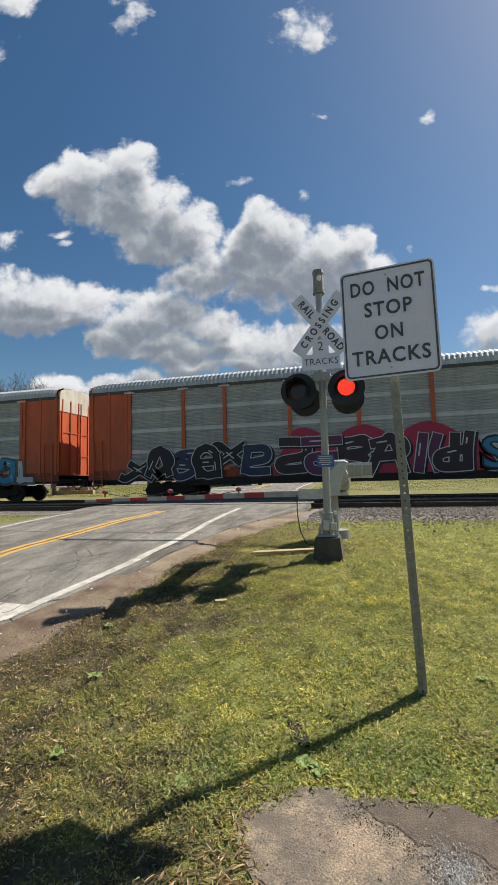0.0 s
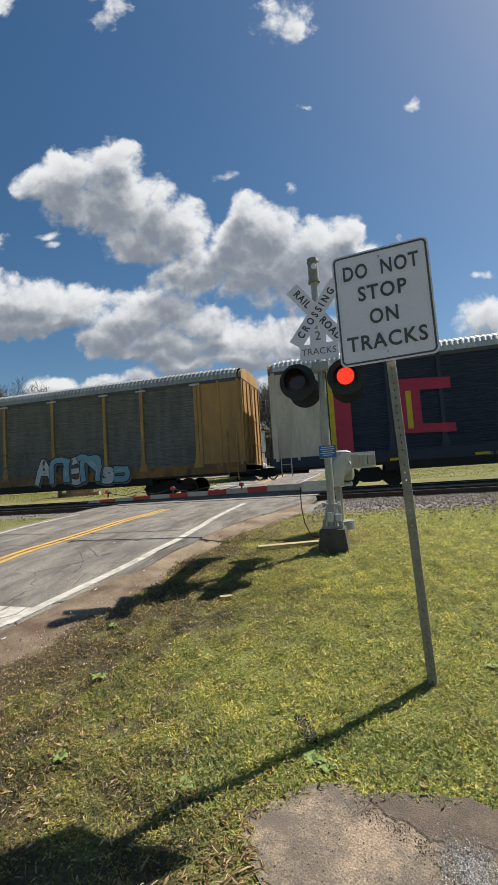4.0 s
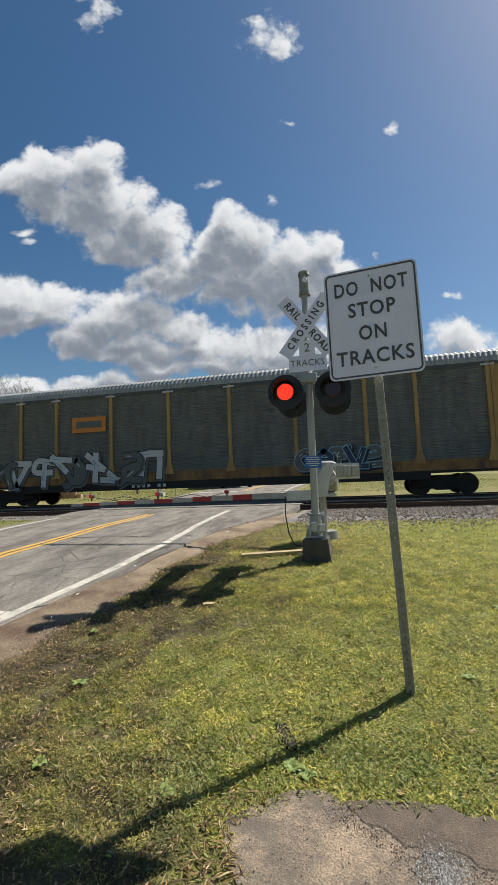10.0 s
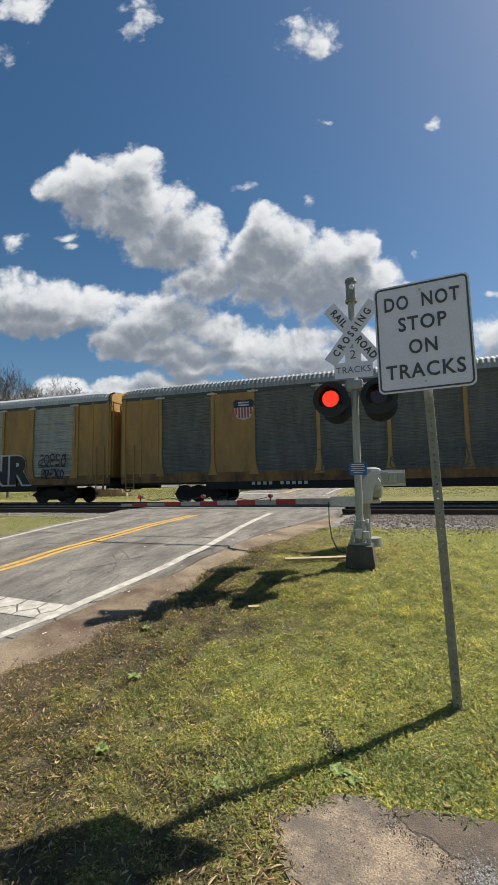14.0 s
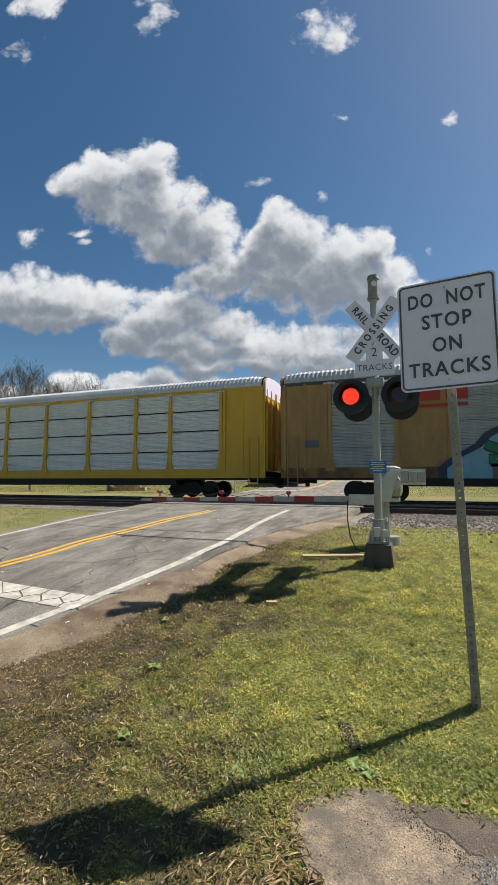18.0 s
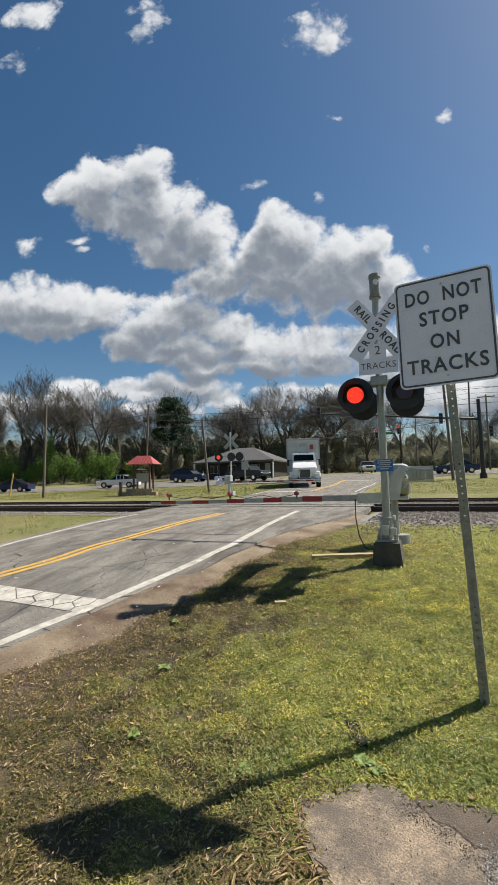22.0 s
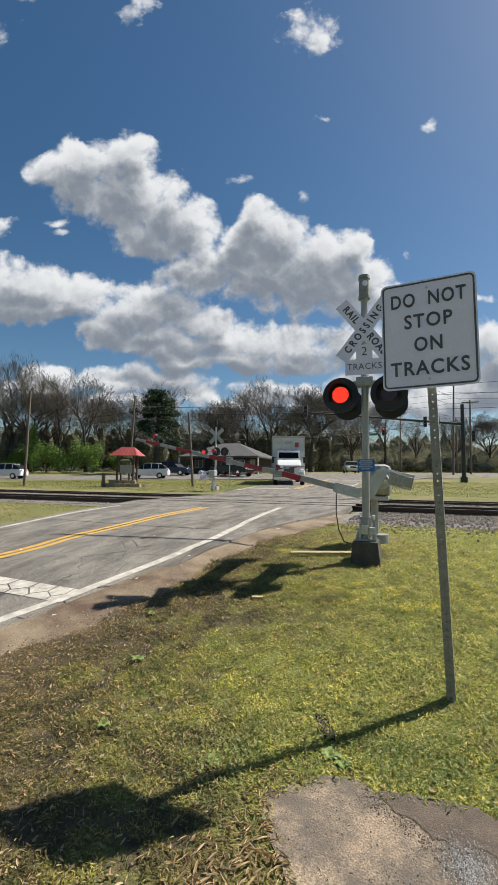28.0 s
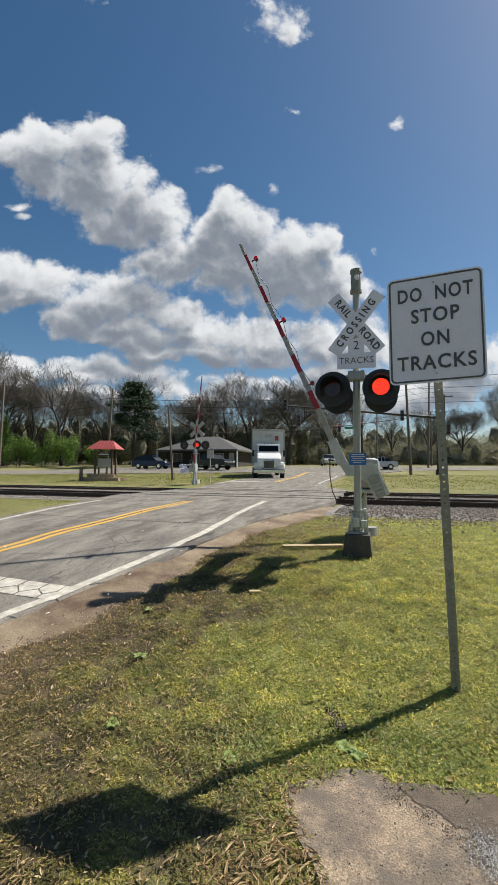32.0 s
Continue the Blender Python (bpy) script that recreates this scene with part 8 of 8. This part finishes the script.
for s in (-1, 1):
    bm = bmesh.new()
    add_box(bm, s * 0.88 - 0.36, s * 0.88 + 0.36, -0.38, 0.95, 0.66, 1.28, 0.2)
    part("fender", bm, WT, tk, "", True)
    bm = bmesh.new()
    add_box(bm, s * 0.94 - 0.2, s * 0.94 + 0.2, -0.42, -0.33, 0.88, 1.08, 0.04)
    part("headlamp", bm, LAMPGLASS, tk)
    for yy in (0.35, 6.6):
        bm = bmesh.new()
        add_tube(bm, (s * 0.92, yy, 0.5), (s * 1.22, yy, 0.5), 0.5, 0.5, 20)
        wl = part("wheel", bm, TYRE, tk)
        bm = bmesh.new()
        add_tube(bm, (s * 1.21, yy, 0.5), (s * 1.24, yy, 0.5), 0.28, 0.25, 14)
        part("rim", bm, PLATE, wl)
    bm = bmesh.new()
    add_box(bm, s * 1.25 - 0.09, s * 1.25 + 0.09, 0.62, 0.68, 1.75, 2.25, 0.02)
    add_tube(bm, (s * 0.98, 0.75, 2.2), (s * 1.25, 0.65, 2.2), 0.02, seg=6)
    part("mirror", bm, BLACK, tk, "black side mirror")
    bm = bmesh.new()
    add_tube(bm, (s * 0.3, 1.2, 2.78), (s * 0.3, 1.2, 2.84), 0.05, seg=8)
    part("marker_lamp", bm, TAIL, tk)
bm = bmesh.new()
add_box(bm, -0.5, 0.5, 0.5, 9.2, 0.55, 1.15)
part("chassis", bm, BLACK, tk)


# ---- trees ----
BARK = material("bark", (0.05, 0.042, 0.036), 0.95, other=(0.08, 0.068, 0.058), scale=3, mix=0.6, fine=0.2)
TWIG = material("twigs", (0.15, 0.13, 0.11), 0.95, fine=0.2)
# budding twigs, paled further with distance haze mixed into the colours
HAZE = island_material("hazed_budding_twigs", ((0.23, 0.21, 0.15), (0.29, 0.27, 0.17), (0.27, 0.28, 0.155), (0.22, 0.20, 0.145)), 0.95, 0.45)
SCRUB = island_material("scrub_leaves", ((0.075, 0.076, 0.042), (0.105, 0.097, 0.056), (0.095, 0.083, 0.056), (0.08, 0.086, 0.042), (0.115, 0.10, 0.068)), 0.95, 0.2)
BUSH = island_material("green_bush_leaves", ((0.07, 0.14, 0.02), (0.14, 0.24, 0.035), (0.10, 0.18, 0.025), (0.19, 0.28, 0.05)), 0.7, 0.3)
NEEDLE = island_material("pine_needles", ((0.022, 0.042, 0.022), (0.045, 0.075, 0.034), (0.03, 0.055, 0.028), (0.06, 0.09, 0.042)), 0.8, 0.15)


class Limbs:
    """Collects tapered four-sided limbs for one mesh."""
    def __init__(self):
        self.v, self.f = [], []

    def add(self, a, b, r0, r1):
        d = (b - a).normalized()
        u = d.cross(Vector((0.3, 0.9, 0.2))).normalized()
        w_ = d.cross(u)
        k = len(self.v)
        sides = 5 if r0 > 0.06 else 3
        for p, r in ((a, r0), (b, r1)):
            for i in range(sides):
                q = 6.2832 * i / sides
                self.v.append(tuple(p + (u * math.cos(q) + w_ * math.sin(q)) * r))
        self.f += [(k + i, k + (i + 1) % sides, k + sides + (i + 1) % sides, k + sides + i) for i in range(sides)]


def bare_tree_meshes(seed, high, spread=1.0, forks=4, depth=5):
    r = random.Random(seed)
    big, fine_ = Limbs(), Limbs()

    def grow(p, d, length, rad, level):
        if level > depth:
            return
        segs = 3 if level < 3 else 2 if level < 5 else 1
        pts = [p]
        for i in range(segs):
            d = (d + Vector((r.uniform(-1, 1), r.uniform(-1, 1), r.uniform(-0.3, 0.5))) * (0.10 + 0.05 * level)).normalized()
            pts.append(pts[-1] + d * length / segs)
        for i in range(segs):
            (big if level < 3 else fine_).add(pts[i], pts[i + 1], max(0.011, rad * (1 - 0.45 * i / segs)), max(0.008, rad * (1 - 0.45 * (i + 1) / segs)))
        n_ = forks if level < 4 else 3
        for i in range(n_):
            t = r.uniform(0.35, 1.0) if level else r.uniform(0.55, 1.0)
            q = pts[0].lerp(pts[-1], t) if segs == 1 else pts[min(segs - 1, int(t * segs))].lerp(pts[min(segs, int(t * segs) + 1)], t * segs % 1)
            side = Vector((r.uniform(-1, 1), r.uniform(-1, 1), r.uniform(0.0, 0.7))).normalized()
            grow(q, (d * (0.75 if level else 0.85) + side * 0.85 * spread).normalized(), length * r.uniform(0.55, 0.78), rad * r.uniform(0.36, 0.52), level + 1)
    grow(Vector((0, 0, -0.3)), Vector((0, 0, 1)), high * 0.42, high * 0.022, 0)
    return sheet_mesh("trunk", big.v, big.f, BARK), sheet_mesh("crown", fine_.v, fine_.f, TWIG)


TREES = [bare_tree_meshes(s, h, sp, fk, dp) for s, h, sp, fk, dp in ((1, 15, 0.95, 4, 6), (2, 16, 0.8, 4, 6), (3, 14, 1.15, 5, 6), (4, 13, 0.9, 4, 6), (9, 14, 1.25, 5, 6))]


def bare_tree(x, y, kind, s, rz, label="bare deciduous tree with dark forking limbs"):
    t = thing("bare_tree", x, y, land(x, y) - 0.1, label, "tree", "bare trees")
    t.matrix_basis = pose(x, y, land(x, y) - 0.1, 0, 0, rz) @ Matrix.Scale(s, 4)
    for nm, me_ in zip(("trunk", "crown"), TREES[kind]):
        o = new(nm, me_)
        o.parent = t


def leaf_cloud(rng, centre, radius, count, size, flat=1.0):
    """Small leaf quads in a ragged clump."""
    c = np.asarray(centre)
    d = rng.normal(size=(count, 3))
    d /= np.linalg.norm(d, axis=1, keepdims=True)
    p = c + d * (rng.random((count, 1)) ** 0.4) * np.asarray(radius)
    a, b = rng.normal(size=(count, 3)), rng.normal(size=(count, 3))
    a /= np.linalg.norm(a, axis=1, keepdims=True)
    b -= (a * b).sum(1, keepdims=True) * a
    b /= np.linalg.norm(b, axis=1, keepdims=True)
    s = size * rng.uniform(0.5, 1.4, (count, 1))
    return np.stack([p - a * s, p + b * s * 0.55, p + a * s, p - b * s * 0.55], 1).reshape(-1, 3)


def leaf_mesh(name, clouds_, paint):
    v = np.concatenate(clouds_)
    f = np.arange(len(v)).reshape(-1, 4)
    return sheet_mesh(name, v.tolist(), f.tolist(), paint)


# the large tree behind the junction, and single trees that stand out
bare_tree(-15.9, 76, 4, 1.3, 40, "large spreading bare tree behind the junction")
for x, y, k, s, rz in ((-55.5, 60, 0, 1.08, 10), (-51, 61, 1, 1.02, 100), (-60, 58, 2, 1.1, 200), (-68, 60, 1, 1.22, 300), (-72, 56, 0, 1.2, 30), (-64, 63, 3, 1.2, 130), (-46.5, 66, 3, 0.95, 60), (-42, 72, 1, 0.95, 210),
                       (-29, 82, 0, 1.05, 20), (-25, 84, 1, 1.1, 120), (-32, 80, 3, 1.12, 250), (-21, 82, 2, 1.02, 310), (-36, 84, 2, 1.05, 75), (-9.5, 84, 3, 0.95, 15), (-4, 92, 1, 0.85, 200), (2, 96, 0, 0.75, 90),
                       (9, 98, 3, 0.9, 30), (15, 96, 2, 0.85, 140), (22, 94, 1, 0.95, 220), (29, 92, 0, 0.9, 310), (-80, 62, 3, 1.25, 80), (-90, 66, 2, 1.2, 150), (36, 90, 3, 1.0, 60), (-48, 88, 0, 1.1, 33), (-56, 86, 1, 1.15, 66),
                       (-18, 92, 3, 1.0, 190), (-12, 96, 0, 0.95, 250), (-40, 92, 3, 1.1, 18), (-66, 82, 2, 1.2, 280)):
    bare_tree(x, y, k, s * 1.15, rz)

# pine
rng = np.random.default_rng(21)
px_, py_ = -35.6, 58.0
pine = thing("pine_tree", px_, py_, land(px_, py_), "dark green pine tree with ragged clumped crown", "tree")
pine.scale = (1.2, 1.2, 0.95)
lm_ = Limbs()
lm_.add(Vector((0, 0, -0.3)), Vector((0.1, 0, 6)), 0.26, 0.18)
lm_.add(Vector((0.1, 0, 6)), Vector((0.0, 0, 12.0)), 0.18, 0.05)
cl_ = []
for i in range(70):
    h = 3.0 + 9.6 * rng.random() ** 0.8
    u = (h - 3.0) / 9.6
    reach = 3.3 * (0.30 + 0.70 * math.sin(math.pi * min(1.0, 0.12 + 0.90 * u)) ** 0.7) * rng.uniform(0.35, 1.0)
    a = rng.uniform(0, 6.283)
    e = Vector((math.cos(a) * reach, math.sin(a) * reach, h + rng.uniform(0, 0.6)))
    lm_.add(Vector((0.05, 0, h - 0.4)), e, 0.06, 0.02)
    cl_.append(leaf_cloud(rng, tuple(e), (0.75, 0.75, 0.5), 150, 0.15))
    cl_.append(leaf_cloud(rng, tuple(e * 0.65 + Vector((0, 0, h * 0.35))), (0.5, 0.5, 0.35), 50, 0.14))
o = new("trunk", sheet_mesh("trunk", lm_.v, lm_.f, BARK))
o.parent = pine
o = new("crown", leaf_mesh("crown", cl_, NEEDLE))
o.parent = pine

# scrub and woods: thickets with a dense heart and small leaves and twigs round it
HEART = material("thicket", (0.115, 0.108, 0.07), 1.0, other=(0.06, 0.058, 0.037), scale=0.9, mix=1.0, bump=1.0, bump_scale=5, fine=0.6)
# far hearts: pale with painted haze, darker than their leaves for shaded depth
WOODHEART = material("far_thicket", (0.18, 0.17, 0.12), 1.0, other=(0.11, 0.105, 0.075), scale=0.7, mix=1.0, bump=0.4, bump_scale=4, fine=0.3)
ico_ = bmesh.new()
bmesh.ops.create_icosphere(ico_, subdivisions=2, radius=1.0)
ICO_V, ICO_F = np.array([q.co[:] for q in ico_.verts]), np.array([[q.index for q in f.verts] for f in ico_.faces])
ico_.free()


def thickets(name, spots_, leaf, paint, heart, label, category, seed):
    rng = np.random.default_rng(seed)
    cl_, vs, fs = [], [], []
    for i, (x, y, w_, h, count) in enumerate(spots_):
        c = np.array((x, y, land(x, y) + h * 0.42))
        r = np.array((w_, w_ * 0.7, h * 0.55))
        cl_.append(leaf_cloud(rng, c, r * 1.12, count, leaf))
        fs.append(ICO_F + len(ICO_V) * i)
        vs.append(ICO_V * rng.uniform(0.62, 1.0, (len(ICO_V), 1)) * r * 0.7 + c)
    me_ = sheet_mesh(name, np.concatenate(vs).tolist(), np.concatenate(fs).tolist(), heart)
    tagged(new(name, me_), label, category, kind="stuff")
    tagged(new(name, leaf_mesh(name, cl_, paint)), label, category, kind="stuff")


rng = np.random.default_rng(31)
spots_ = []
for i in range(330):
    x = -128 + 112 * i / 330 + rng.uniform(-1, 1)
    y = (72 if x < -40 else 88) + rng.uniform(-5, 10) - (8 if x < -60 else 0)
    spots_.append((x, y, rng.uniform(1.6, 3.0), rng.uniform(6.5, 10.0) + (rng.random() < 0.3) * rng.uniform(0.5, 3.5), 700))
thickets("undergrowth", spots_, 0.12, SCRUB, HEART, "dense brown and olive scrub below the trees", "undergrowth", 5)
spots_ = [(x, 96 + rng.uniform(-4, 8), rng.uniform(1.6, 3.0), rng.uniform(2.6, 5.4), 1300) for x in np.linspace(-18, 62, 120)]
thickets("undergrowth", spots_, 0.11, HAZE, WOODHEART, "budding scrub along the street, paled by haze in its colour", "undergrowth", 8)
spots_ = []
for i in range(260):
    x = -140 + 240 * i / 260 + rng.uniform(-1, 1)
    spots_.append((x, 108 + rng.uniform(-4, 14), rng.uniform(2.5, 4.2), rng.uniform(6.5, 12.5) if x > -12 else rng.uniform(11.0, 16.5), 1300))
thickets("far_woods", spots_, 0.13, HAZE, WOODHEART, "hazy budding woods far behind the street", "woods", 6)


def bush(x, y, w_, h, count, seed):
    rng = np.random.default_rng(seed)
    b = thing("bush", x, y, land(x, y), "bright green leafy bush at the edge of the woods", "bush", "green bushes")
    cs = []
    lm_ = Limbs()
    for i in range(9):
        a = rng.uniform(0, 6.283)
        q = Vector((math.cos(a) * w_ * rng.uniform(0.1, 0.8), math.sin(a) * 0.9, h * rng.uniform(0.25, 0.85)))
        lm_.add(Vector((q.x * 0.2, q.y * 0.2, 0)), q, 0.05, 0.02)
        cs.append(leaf_cloud(rng, tuple(q), (w_ * 0.42, 0.9, h * 0.3), count // 9, 0.13))
    o = new("woody_base", sheet_mesh("woody_base", lm_.v, lm_.f, BARK))
    o.parent = b
    o = new("foliage", leaf_mesh("foliage", cs, BUSH))
    o.parent = b


for x, y, w_, h, sd in ((-50, 56, 2.6, 4.4, 1), (-46, 56.5, 2.2, 3.6, 2), (-54, 55, 2.5, 3.8, 3), (-60, 55, 2.6, 3.4, 4), (-65, 54, 2.4, 5.0, 5), (-58, 57, 1.6, 6.5, 6), (-42, 58, 1.8, 2.6, 7), (-71, 53, 2.4, 3.4, 8)):
    bush(x, y, w_ * 1.15, h * 1.25, 2600, sd)


motions()
